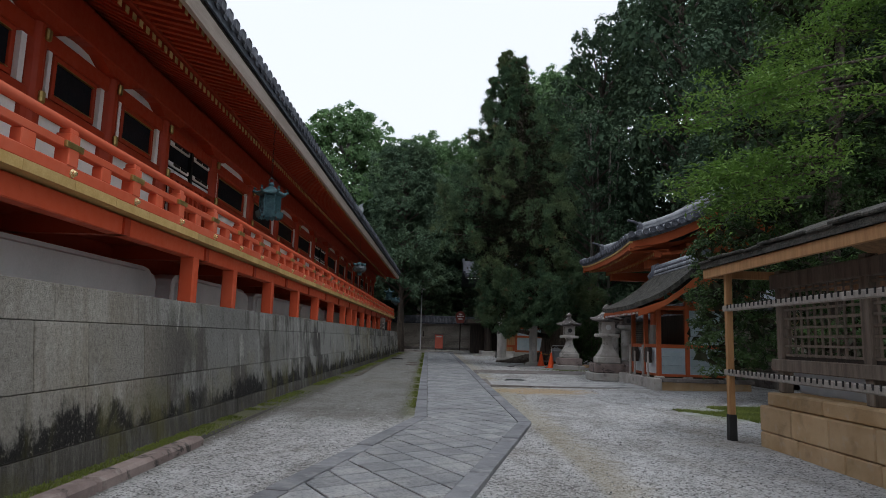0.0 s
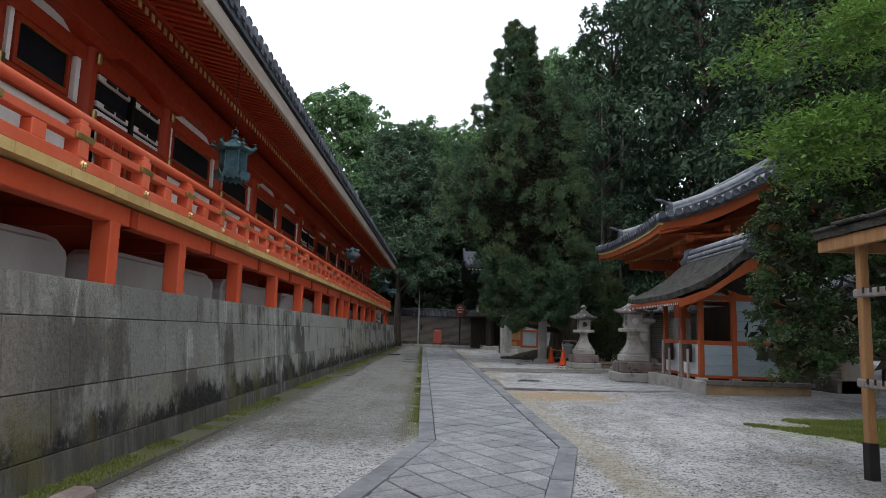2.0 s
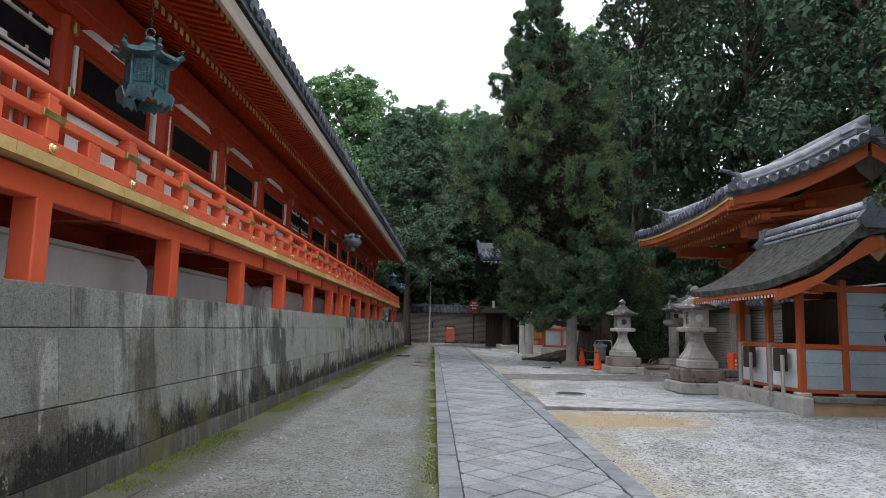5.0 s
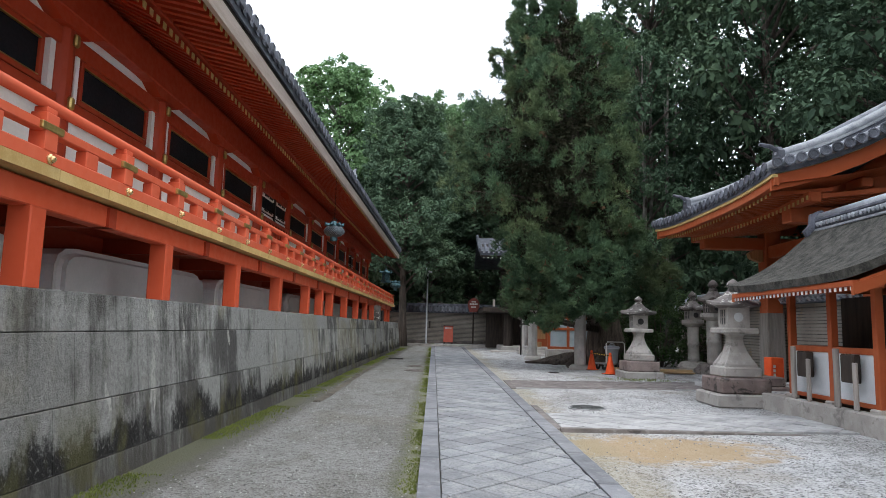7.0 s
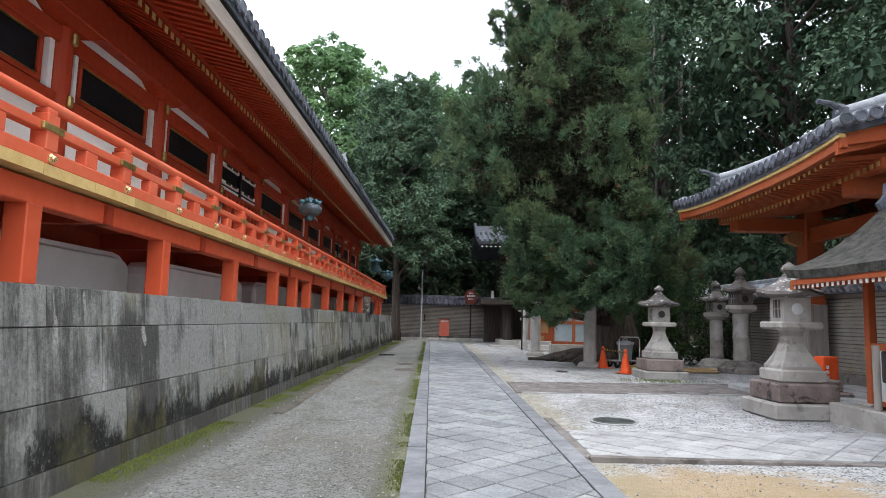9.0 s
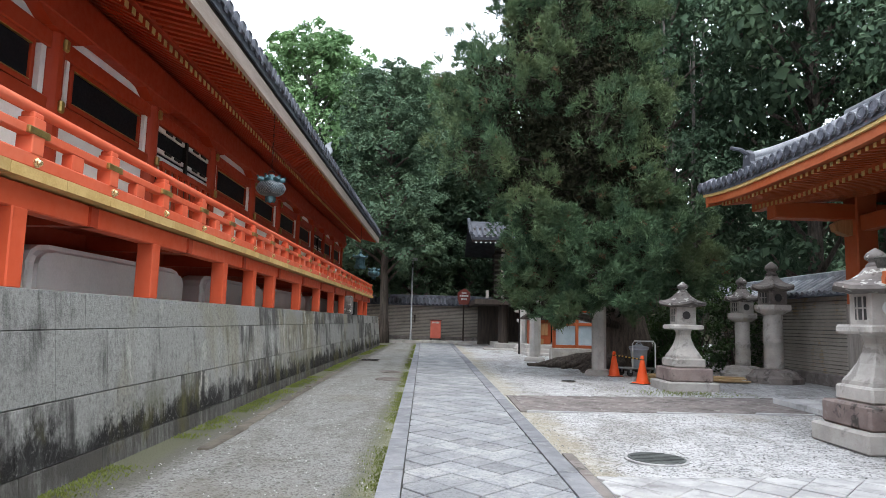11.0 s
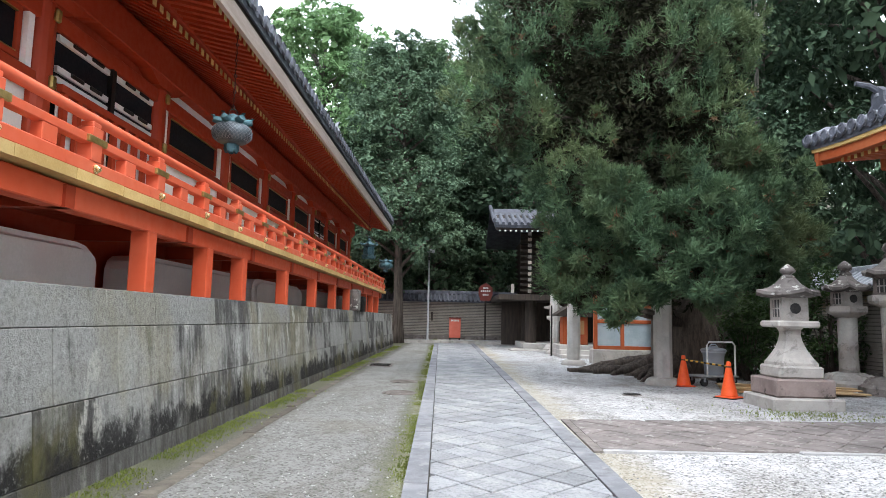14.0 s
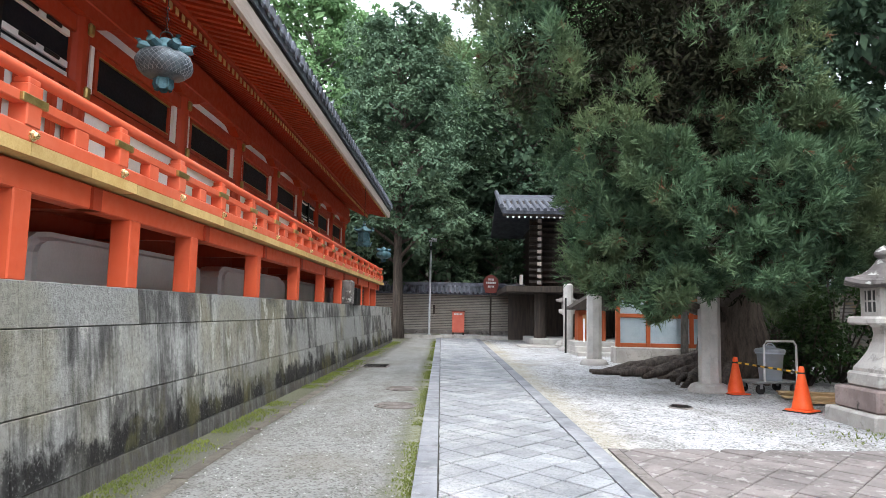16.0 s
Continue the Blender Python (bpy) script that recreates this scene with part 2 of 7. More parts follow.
def make_granite(name, a, b, lichen=0.4, black=0.3):
    k = Nodes(name)
    n1, n2, n3 = k.noise(2.2, 5, 0.6), k.noise(18, 5, 0.65), k.noise(140, 3, 0.7)
    col = k.mix(k.ramp(n1, 0.3, 0.7), a, b)
    col = k.mix(k.ramp(n3, 0.52, 0.72, 0, 0.45), col, (a[0] * 0.45, a[1] * 0.45, a[2] * 0.45))
    b1 = k.noise(3.1, 6, 0.7, None, 0.5)
    col = k.mix(k.ramp(b1, 0.54, 0.64, 0, black), col, (0.05, 0.045, 0.04))
    l1 = k.noise(7.5, 4, 0.6, k.stretch(1, 1, 1.1))
    col = k.mix(k.ramp(l1, 0.58, 0.64, 0, lichen), col, (0.5, 0.5, 0.46))
    h = k.math("ADD", k.math("MULTIPLY", n2, 0.6), k.math("MULTIPLY", n3, 0.5))
    return k.finish(k.scale_col(col, k.rnd(0.9, 1.1)), 0.85, 0, h, 0.5, 0.008, 0.3)


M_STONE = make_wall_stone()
M_LANT = make_granite("lantern_granite", (0.33, 0.31, 0.285), (0.48, 0.455, 0.42), 0.3, 0.4)
M_LANTCAP = make_granite("lichened_lantern_granite", (0.1, 0.09, 0.085), (0.21, 0.19, 0.18), 0.85, 0.8)
M_LANTDARK = make_granite("dark_weathered_granite", (0.13, 0.115, 0.105), (0.24, 0.215, 0.2), 0.2, 0.7)
M_BASEDARK = make_granite("blackened_base_granite", (0.17, 0.13, 0.12), (0.3, 0.24, 0.22), 0.1, 0.95)
M_POSTSTONE = make_granite("pale_granite_post", (0.4, 0.385, 0.36), (0.52, 0.5, 0.47), 0.1, 0.15)
M_OCHRESTONE = make_granite("ochre_sandstone", (0.4, 0.27, 0.14), (0.52, 0.37, 0.22), 0.15, 0.2)
M_KERB = make_granite("blue_grey_kerb_granite", (0.165, 0.172, 0.188), (0.265, 0.273, 0.29), 0.2, 0.25)
M_FLAG = make_granite("pale_flagstone", (0.3, 0.302, 0.305), (0.46, 0.462, 0.46), 0.35, 0.3)
M_BROWNFLAG = make_granite("brown_flagstone", (0.14, 0.125, 0.12), (0.23, 0.205, 0.195), 0.3, 0.4)


def make_paver(name, by_island):
    """Grey paving stone, speckled, scuffed pale where it is walked on."""
    k = Nodes(name)
    n1, n2, n3 = k.noise(2.4, 5, 0.65), k.noise(30, 6, 0.8), k.noise(150, 3, 0.7)
    col = k.mix(k.ramp(n1, 0.32, 0.68), (0.2, 0.21, 0.222), (0.29, 0.3, 0.312))
    col = k.mix(k.ramp(n2, 0.5, 0.64, 0, 0.6), col, (0.09, 0.096, 0.105))
    st = k.noise(1.4, 6, 0.75, k.stretch(1, 0.8, 1), 0.4)
    col = k.mix(k.math("MULTIPLY", k.ramp(st, 0.46, 0.66, 0, 0.7), k.ramp(n2, 0.7, 0.4)), col, (0.43, 0.43, 0.42))
    h = k.math("ADD", k.math("MULTIPLY", n2, 0.7), k.math("MULTIPLY", n3, 0.4))
    return k.finish(k.scale_col(col, k.island(0.86, 1.14) if by_island else k.rnd(0.86, 1.14)), k.ramp(n2, 0.3, 0.7, 0.5, 0.75), 0, h, 0.5, 0.008, 0.4)


def make_joint():
    k = Nodes("dark_sandy_joint_bed")
    n1 = k.noise(3, 5)
    return k.finish(k.mix(n1, (0.035, 0.034, 0.03), (0.08, 0.075, 0.065)), 0.95, 0, k.noise(80), 0.4, 0.01)


def path_left(y):
    return -0.45 - 0.025 * (y - 10.95)


def make_gravel():
    """Grey crushed gravel with sandy soil showing through, mossy beside the path and at the wall foot."""
    k = Nodes("grey_gravel")
    n1, n2 = k.noise(0.35, 6, 0.6), k.noise(2.6, 6, 0.7)
    wide = k.noise(0.9, 6, 0.7, k.stretch(1.4, 0.6, 1), 0.4)
    v = k.add("TexVoronoi")
    k.put(v.inputs["Vector"], k.pos)
    v.inputs["Scale"].default_value = 48
    stones = k.axis(0, v.outputs["Color"])
    fine = k.noise(160, 3, 0.7)
    col = k.mix(k.ramp(n2, 0.3, 0.7), (0.43, 0.435, 0.44), (0.66, 0.665, 0.67))
    col = k.mix(k.ramp(wide, 0.46, 0.62, 0, 0.65), col, (0.24, 0.225, 0.2))
    col = k.mix(k.ramp(wide, 0.42, 0.3, 0, 0.6), col, (0.56, 0.56, 0.55))
    mid = k.noise(11, 4, 0.75)
    col = k.mix(k.ramp(mid, 0.48, 0.66, 0, 0.65), col, (0.13, 0.128, 0.12))
    col = k.mix(k.ramp(stones, 0.5, 1, 0, 0.75), col, (0.58, 0.58, 0.575))
    col = k.mix(k.ramp(stones, 0.36, 0.0, 0, 0.8), col, (0.07, 0.07, 0.068))
    col = k.mix(k.ramp(n1, 0.52, 0.7, 0, 0.45), col, (0.3, 0.255, 0.19))
    x, y = k.axis(0), k.axis(1)
    # tan sand patch in front of the slab
    dx, dy = k.math("MULTIPLY", k.math("SUBTRACT", x, 2.45), 0.68), k.math("MULTIPLY", k.math("SUBTRACT", y, 17.4), 1.05)
    d = k.math("SQRT", k.math("ADD", k.math("MULTIPLY", dx, dx), k.math("MULTIPLY", dy, dy)))
    d = k.math("ADD", d, k.math("MULTIPLY", k.math("SUBTRACT", n2, 0.5), 2.2))
    col = k.mix(k.ramp(d, 1.25, 0.6, 0, 0.85), col, (0.46, 0.335, 0.19))
    # sandy border along the path's right side
    rx = k.math("ADD", k.math("SUBTRACT", x, 1.44), k.math("MULTIPLY", k.math("SUBTRACT", y, 10.65), 0.0165))
    b = k.math("MULTIPLY", k.ramp(rx, -0.1, 0.1), k.ramp(k.math("ADD", rx, k.math("MULTIPLY", n2, 0.9)), 1.15, 0.65))
    col = k.mix(k.math("MULTIPLY", b, 0.5), col, (0.36, 0.31, 0.2))
    # thin turf under the leaning tree
    gx, gy = k.math("MULTIPLY", k.math("SUBTRACT", x, 7.1), 0.42), k.math("MULTIPLY", k.math("SUBTRACT", y, 12.6), 0.6)
    gd = k.math("SQRT", k.math("ADD", k.math("MULTIPLY", gx, gx), k.math("MULTIPLY", gy, gy)))
    gd = k.math("ADD", gd, k.math("MULTIPLY", k.math("SUBTRACT", n2, 0.5), 0.5))
    col = k.mix(k.ramp(gd, 1.15, 0.7, 0, 0.7), col, (0.17, 0.24, 0.06))
    # moss beside the path's left kerb and along the wall foot
    lx = k.math("ADD", k.math("ADD", x, 0.45), k.math("MULTIPLY", k.math("SUBTRACT", y, 10.95), 0.025))
    m1 = k.ramp(k.math("ADD", lx, k.math("MULTIPLY", n2, 0.55)), -0.12, 0.12)
    m1 = k.math("MULTIPLY", m1, k.math("MULTIPLY", k.ramp(y, 10.5, 12), k.ramp(lx, 0.3, 0.1)))
    m2 = k.ramp(k.math("ADD", k.math("MULTIPLY", x, -1), k.math("MULTIPLY", n2, 0.5)), 3.2, 3.42)
    mm = k.math("MULTIPLY", k.math("MAXIMUM", m1, m2), k.ramp(fine, 0.3, 0.6, 0.4, 0.9))
    soil = k.ramp(k.math("ADD", k.math("MULTIPLY", x, -1), k.math("MULTIPLY", n2, 0.4)), 2.85, 3.15)
    col = k.mix(k.math("MULTIPLY", soil, 0.8), col, (0.085, 0.075, 0.055))
    col = k.mix(mm, col, (0.13, 0.14, 0.042))
    # gravel left of the path is darker, fading in from y 9.5 to 12
    left_dark = k.math("MULTIPLY", k.ramp(k.math("ADD", lx, k.math("MULTIPLY", n2, 0.3)), 0.15, -0.1), k.ramp(y, 9.5, 12))
    col = k.mix(k.math("MULTIPLY", left_dark, 0.62), col, (0.12, 0.12, 0.1))
    h = k.math("ADD", v.outputs["Distance"], k.math("MULTIPLY", fine, 0.4))
    return k.finish(col, 0.92, 0, h, 1.0, 0.02, 0.25)


M_PAVER, M_PAVERFAR, M_JOINT, M_GRAVEL = make_paver("worn_paving_slab", False), make_paver("worn_paving_slab_joined", True), make_joint(), make_gravel()


def make_mudwall():
    """Old earth wall with thin roof tiles bedded in level courses, greyer above, ochre where the clay shows."""
    k = Nodes("tile_bedded_earth_wall")
    n1, n2 = k.noise(0.9, 5), k.noise(25, 4)
    col = k.mix(k.ramp(n1, 0.35, 0.65), (0.34, 0.31, 0.27), (0.46, 0.43, 0.38))
    n3 = k.noise(1.3, 5, 0.7)
    col = k.mix(k.ramp(n3, 0.52, 0.66, 0, 0.7), col, (0.36, 0.25, 0.11))
    return k.finish(k.scale_col(col, k.rnd(0.85, 1.1)), 0.95, 0, n2, 0.6, 0.01, 0.2)


M_MUD = make_mudwall()
# orange brown of the gate, reused where a red stands in shade
M_REDDULL = make_vermilion("dull_orange_paint", (0.4, 0.085, 0.025), (0.46, 0.15, 0.06))
# North wall's tones, greyer and darker than the east's for the trees' shade.
M_MUDNORTH = plain("north_earth_wall", (0.3, 0.27, 0.23), (0.46, 0.42, 0.36), 0.9, 25, 0.95)
M_NORTHTILE = plain("shaded_bedded_tile", (0.06, 0.055, 0.05), (0.17, 0.155, 0.14), 2, 25, 0.85, vary=0.25)
M_MUDTILE = plain("thin_grey_bedded_tile", (0.13, 0.12, 0.11), (0.3, 0.28, 0.25), 2, 25, 0.85, vary=0.25)
M_HIWADA = plain("mossy_cypress_bark_thatch", (0.02, 0.02, 0.018), (0.11, 0.105, 0.09), 6, 34, 0.95, strength=1.0, dist=0.03)
M_LEAFNEAR = make_leaf("bright_green_leaf", (0.075, 0.16, 0.032), (0.19, 0.32, 0.07), (0.27, 0.41, 0.09), 0.3)
M_LEAFSHRUB = make_leaf("glossy_dark_leaf", (0.02, 0.05, 0.015), (0.07, 0.13, 0.04), (0.1, 0.16, 0.05), 0.25, 0.4)
M_LEAFFAR = make_leaf("broadleaf_foliage", (0.1, 0.18, 0.085), (0.19, 0.31, 0.15), (0.25, 0.38, 0.18), 0.35, 0.8, 0.1)
M_LEAFMID = make_leaf("mid_green_foliage", (0.07, 0.12, 0.08), (0.145, 0.225, 0.14), (0.18, 0.26, 0.145), 0.2, 0.75, 0.12)
M_LEAFDARK = make_leaf("dark_evergreen_foliage", (0.036, 0.066, 0.043), (0.096, 0.156, 0.095), (0.12, 0.175, 0.09), 0.12, 0.75, 0.12)
M_CEDAR = make_leaf("cedar_needles", (0.03, 0.062, 0.038), (0.115, 0.19, 0.1), (0.19, 0.215, 0.095), 0.06, 0.7, 0.1)
M_CEDARDRY = make_leaf("dry_cedar_needles", (0.09, 0.05, 0.026), (0.17, 0.1, 0.05), None, 0.2, 0.6)
# near-black inner leaves, coloured as the shade deep in a crown
M_CROWNSHADE = make_leaf("crown_shade_leaves", (0.018, 0.02, 0.012), (0.04, 0.04, 0.024), None, 0.0, 0.9, 0.05)
M_GRASS = make_leaf("grass_blade", (0.09, 0.12, 0.03), (0.21, 0.25, 0.06), None, 0.3, 0.6)


# ---- mesh helpers ----
def mesh_of(name, bm, material, smooth=False):
    me = bpy.data.meshes.new(name)
    bm.to_mesh(me)
    bm.free()
    me.materials.append(material)
    if smooth:
        me.polygons.foreach_set("use_smooth", [True] * len(me.polygons))
    return me


def part(name, bm, material, parent=None, label="", smooth=False):
    ob = new(name, mesh_of(name, bm, material, smooth))
    ob.parent = parent
    return tagged(ob, label)


def thing(name, label, category, at=(0, 0, 0), rz=0.0, group="", kind=""):
    ob = new(name)
    ob.empty_display_size = 0.1
    ob.matrix_world = pose(*at, 0, 0, rz)
    return tagged(ob, label, category, group, kind)


def box(bm, x0, x1, y0, y1, z0, z1, bevel=0.0):
    m = Matrix.Translation(((x0 + x1) / 2, (y0 + y1) / 2, (z0 + z1) / 2)) @ Matrix.Diagonal((abs(x1 - x0), abs(y1 - y0), abs(z1 - z0), 1))
    r = bmesh.ops.create_cube(bm, size=1, matrix=m)
    if bevel:
        es = list({e for v in r["verts"] for e in v.link_edges})
        bmesh.ops.bevel(bm, geom=es, offset=bevel, segments=1, affect="EDGES")
    return bm


def boxbm(x0, x1, y0, y1, z0, z1, bevel=0.0):
    return box(bmesh.new(), x0, x1, y0, y1, z0, z1, bevel)


def lathe(bm, prof, n=16, at=(0, 0), turn=0.0, caps=True):
    """Rings of (radius, height) joined up; n=4 or 6 gives square or hexagonal bodies."""
    rings = []
    for r, z in prof:
        rings.append([bm.verts.new((at[0] + r * math.cos(turn + 2 * math.pi * i / n), at[1] + r * math.sin(turn + 2 * math.pi * i / n), z)) for i in range(n)])
    for a, b in zip(rings, rings[1:]):
        for i in range(n):
            bm.faces.new((a[i], a[(i + 1) % n], b[(i + 1) % n], b[i]))
    if caps:
        bm.faces.new(list(reversed(rings[0])))
        bm.faces.new(rings[-1])
    return bm


def tube(bm, pts, radii, n=8):
    """A tapered tube through the points."""
    rings = []
    for i, p in enumerate(pts):
        p = Vector(p)
        d = Vector(pts[min(i + 1, len(pts) - 1)]) - Vector(pts[max(i - 1, 0)])
        d = d.normalized() if d.length > 1e-6 else Vector((0, 0, 1))
        u = d.cross(Vector((0.31, 0.17, 0.93)) if abs(d.z) < 0.9 else Vector((1, 0, 0))).normalized()
        w = d.cross(u)
        rings.append([bm.verts.new(p + (u * math.cos(2 * math.pi * k / n) + w * math.sin(2 * math.pi * k / n)) * radii[i]) for k in range(n)])
    for a, b in zip(rings, rings[1:]):
        for k in range(n):
            bm.faces.new((a[k], a[(k + 1) % n], b[(k + 1) % n], b[k]))
    bm.faces.new(list(reversed(rings[0])))
    bm.faces.new(rings[-1])
    return bm


def prism(bm, poly, z0, z1, inset=0.0):
    """Upright prism over a polygon of (x, y), its top edge drawn in by inset."""
    cx, cy = sum(p[0] for p in poly) / len(poly), sum(p[1] for p in poly) / len(poly)

    def toward(p, d):
        v = Vector((p[0] - cx, p[1] - cy))
        return (cx + v.x * max(0.0, 1 - d / max(v.length, 1e-4)), cy + v.y * max(0.0, 1 - d / max(v.length, 1e-4)))
    lo = [bm.verts.new((*p, z0)) for p in poly]
    mid = [bm.verts.new((*p, z1 - inset)) for p in poly]
    hi = [bm.verts.new((*toward(p, inset * 1.4), z1)) for p in poly] if inset else mid
    n = len(poly)
    for i in range(n):
        j = (i + 1) % n
        bm.faces.new((lo[i], lo[j], mid[j], mid[i]))
        if inset:
            bm.faces.new((mid[i], mid[j], hi[j], hi[i]))
    bm.faces.new(hi)
    return bm


def extrude_yz(bm, poly, x0, x1):
    """A flat shape in the y-z plane, given thickness along x."""
    a = [bm.verts.new((x0, y, z)) for y, z in poly]
    b = [bm.verts.new((x1, y, z)) for y, z in poly]
    n = len(poly)
    for i in range(n):
        bm.faces.new((a[i], a[(i + 1) % n], b[(i + 1) % n], b[i]))
    bm.faces.new(a)
    bm.faces.new(list(reversed(b)))
    bmesh.ops.recalc_face_normals(bm, faces=bm.faces[:])
    return bm


def extrude_xz(bm, poly, y0, y1):
    a = [bm.verts.new((x, y0, z)) for x, z in poly]
    b = [bm.verts.new((x, y1, z)) for x, z in poly]
    n = len(poly)
    for i in range(n):
        bm.faces.new((a[i], a[(i + 1) % n], b[(i + 1) % n], b[i]))
    bm.faces.new(a)
    bm.faces.new(list(reversed(b)))
    bmesh.ops.recalc_face_normals(bm, faces=bm.faces[:])
    return bm


SHARED = {}


def piece(name, key, build, material, parent, m):
    """One piece on a mesh shared by all pieces of the same key."""
    if key not in SHARED:
        SHARED[key] = mesh_of(name, build(), material)
    ob = new(name, SHARED[key])
    ob.parent = parent
    ob.matrix_local = m
    return ob


def gz(x, y):
    """Height of the ground: a slight rise ahead and towards the shrines."""
    return 0.125 + 0.0036 * min(max(y, -20), 54) + 0.016 * min(max(x - 1.6, 0.0), 9.0)


# ---- ground ----
def build_ground():
    bm = bmesh.new()
    xs = [-600, -200, -80, -40, -20, -10] + [-8 + 0.5 * i for i in range(53)] + [20, 24, 30, 40, 80, 200, 600]
    ys = [-600, -200, -60, -20] + [-10 + 1.0 * i for i in range(66)] + [60, 80, 120, 200, 600]
    grid = [[bm.verts.new((x, y, gz(x, y) + (0.012 * noise.noise((x * 0.7, y * 0.7, 0)) if -3 < x < 12 else 0))) for x in xs] for y in ys]
    for a, b in zip(grid, grid[1:]):
        for i in range(len(xs) - 1):
            bm.faces.new((a[i], a[i + 1], b[i + 1], b[i]))
    ob = part("ground", bm, M_GRAVEL, None, "grey gravel yard with sandy and mossy patches", True)
    tagged(ob, kind="structure")


build_ground()

# ---- the long vermilion hall above the stone wall ----
HALL_Y0, HALL_Y1 = -9.0, 47.3
WALL_X, DECK_X, POST_X = -5.2, -3.64, -3.86
DECK_Z, COPING_Z = 2.92, 1.9
BAYS = [-9.0, -6.4, -3.75, -1.1, 1.55, 4.2, 5.75, 7.6, 9.4, 11.28, 13.75, 16.45, 19.1, 21.82, 24.62, 27.5, 30.45, 33.2, 35.9, 38.5, 40.75, 43.2, 45.8]
DOORS = {11.28, 24.62, 38.5}
UNDER_POSTS = [4.2, 9.72, 11.58, 14.15, 16.72, 19.35, 22.05, 24.72, 26.45, 27.95, 30.6, 33.3, 35.9, 38.3, 40.4, 42.3, 44.2, 46.0]
hall = thing("shrine_hall", "long vermilion timber shrine hall raised on a grey stone wall", "shrine hall")


def hall_roof_z(d):
    """Height of the tiled slope, d metres in from the eave."""
    return 6.11 + 0.42 * d + 0.035 * d * d


def build_hall():
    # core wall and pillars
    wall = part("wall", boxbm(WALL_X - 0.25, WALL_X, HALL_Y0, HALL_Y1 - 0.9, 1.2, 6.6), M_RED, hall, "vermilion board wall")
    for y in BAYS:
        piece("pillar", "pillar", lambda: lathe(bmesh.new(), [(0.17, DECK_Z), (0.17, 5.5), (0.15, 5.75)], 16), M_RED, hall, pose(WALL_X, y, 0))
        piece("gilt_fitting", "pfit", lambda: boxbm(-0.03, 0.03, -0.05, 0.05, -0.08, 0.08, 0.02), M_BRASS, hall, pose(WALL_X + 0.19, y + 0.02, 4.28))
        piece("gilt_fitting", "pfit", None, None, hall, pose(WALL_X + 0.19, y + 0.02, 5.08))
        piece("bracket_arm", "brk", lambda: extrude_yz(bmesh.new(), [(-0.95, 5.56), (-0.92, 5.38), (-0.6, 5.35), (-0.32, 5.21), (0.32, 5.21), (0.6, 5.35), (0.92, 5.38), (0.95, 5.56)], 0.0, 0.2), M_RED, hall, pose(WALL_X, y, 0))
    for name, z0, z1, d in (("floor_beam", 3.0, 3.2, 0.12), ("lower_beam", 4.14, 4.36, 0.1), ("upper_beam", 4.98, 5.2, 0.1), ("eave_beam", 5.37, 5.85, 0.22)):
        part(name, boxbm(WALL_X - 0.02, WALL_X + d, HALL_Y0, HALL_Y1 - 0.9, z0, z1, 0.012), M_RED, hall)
    # bays: windows or doors
    for b0, b1 in zip(BAYS, BAYS[1:]):
        w = b1 - b0
        if b0 in DOORS:
            door = part("door", boxbm(WALL_X + 0.02, WALL_X + 0.05, b0 + 0.2, b1 - 0.2, 3.2, 4.98), M_DARKPANEL, hall, "black panelled lattice door with white bars")
            mid = (b0 + b1) / 2
            for s0, s1 in ((b0 + 0.24, mid - 0.07), (mid + 0.07, b1 - 0.24)):
                for z in (4.88, 4.5, 4.37):
                    part("white_bar", boxbm(WALL_X + 0.05, WALL_X + 0.09, s0, s1, z, z + 0.075), M_WHITE, door)
                for z in (4.9, 4.52):
                    for f in (0.35, 0.72):
                        yy = s0 + (s1 - s0) * f
                        part("iron_hinge", boxbm(WALL_X + 0.09, WALL_X + 0.115, yy - 0.14, yy + 0.14, z + 0.0, z + 0.055, 0.012), M_BLACKIRON, door)
            part("centre_stile", boxbm(WALL_X + 0.05, WALL_X + 0.12, mid - 0.05, mid + 0.05, 3.2, 4.98), M_BLACKIRON, door)
            part("white_backing", boxbm(WALL_X + 0.102, WALL_X + 0.115, b0 + 0.24, b1 - 0.24, 3.25, 4.34), M_WHITE, door)
            part("baluster_rail", boxbm(WALL_X + 0.13, WALL_X + 0.2, b0 + 0.2, b1 - 0.2, 4.24, 4.33), M_RED, door)
            part("baluster_rail", boxbm(WALL_X + 0.13, WALL_X + 0.2, b0 + 0.2, b1 - 0.2, 3.8, 3.87), M_RED, door)
            n = 9
            for i in range(n):
                yy = b0 + 0.3 + (w - 0.6) * i / (n - 1)
                piece("baluster", "balus", lambda: boxbm(-0.03, 0.03, -0.045, 0.045, 3.2, 4.26), M_RED, door, pose(WALL_X + 0.165, yy, 0))
            continue
        win = part("window", boxbm(WALL_X + 0.005, WALL_X + 0.025, b0 + 0.46, b1 - 0.45, 4.46, 4.91), M_DARKPANEL, hall, "black lacquered panel window in a gilt edged frame")
        y0, y1 = b0 + 0.46, b1 - 0.45
        for nm, a in (("window_frame", (y0 - 0.07, y1 + 0.07, 4.39, 4.46)), ("window_frame", (y0 - 0.07, y1 + 0.07, 4.91, 4.98)),
                      ("window_frame", (y0 - 0.07, y0, 4.46, 4.91)), ("window_frame", (y1, y1 + 0.07, 4.46, 4.91))):
            part(nm, boxbm(WALL_X + 0.004, WALL_X + 0.06, *a, 0.006), M_RED, win)
        for a in ((y0, y1, 4.455, 4.467), (y0, y1, 4.904, 4.916)):
            part("gilt_edge", boxbm(WALL_X + 0.03, WALL_X + 0.068, *a), M_BRASS, win)
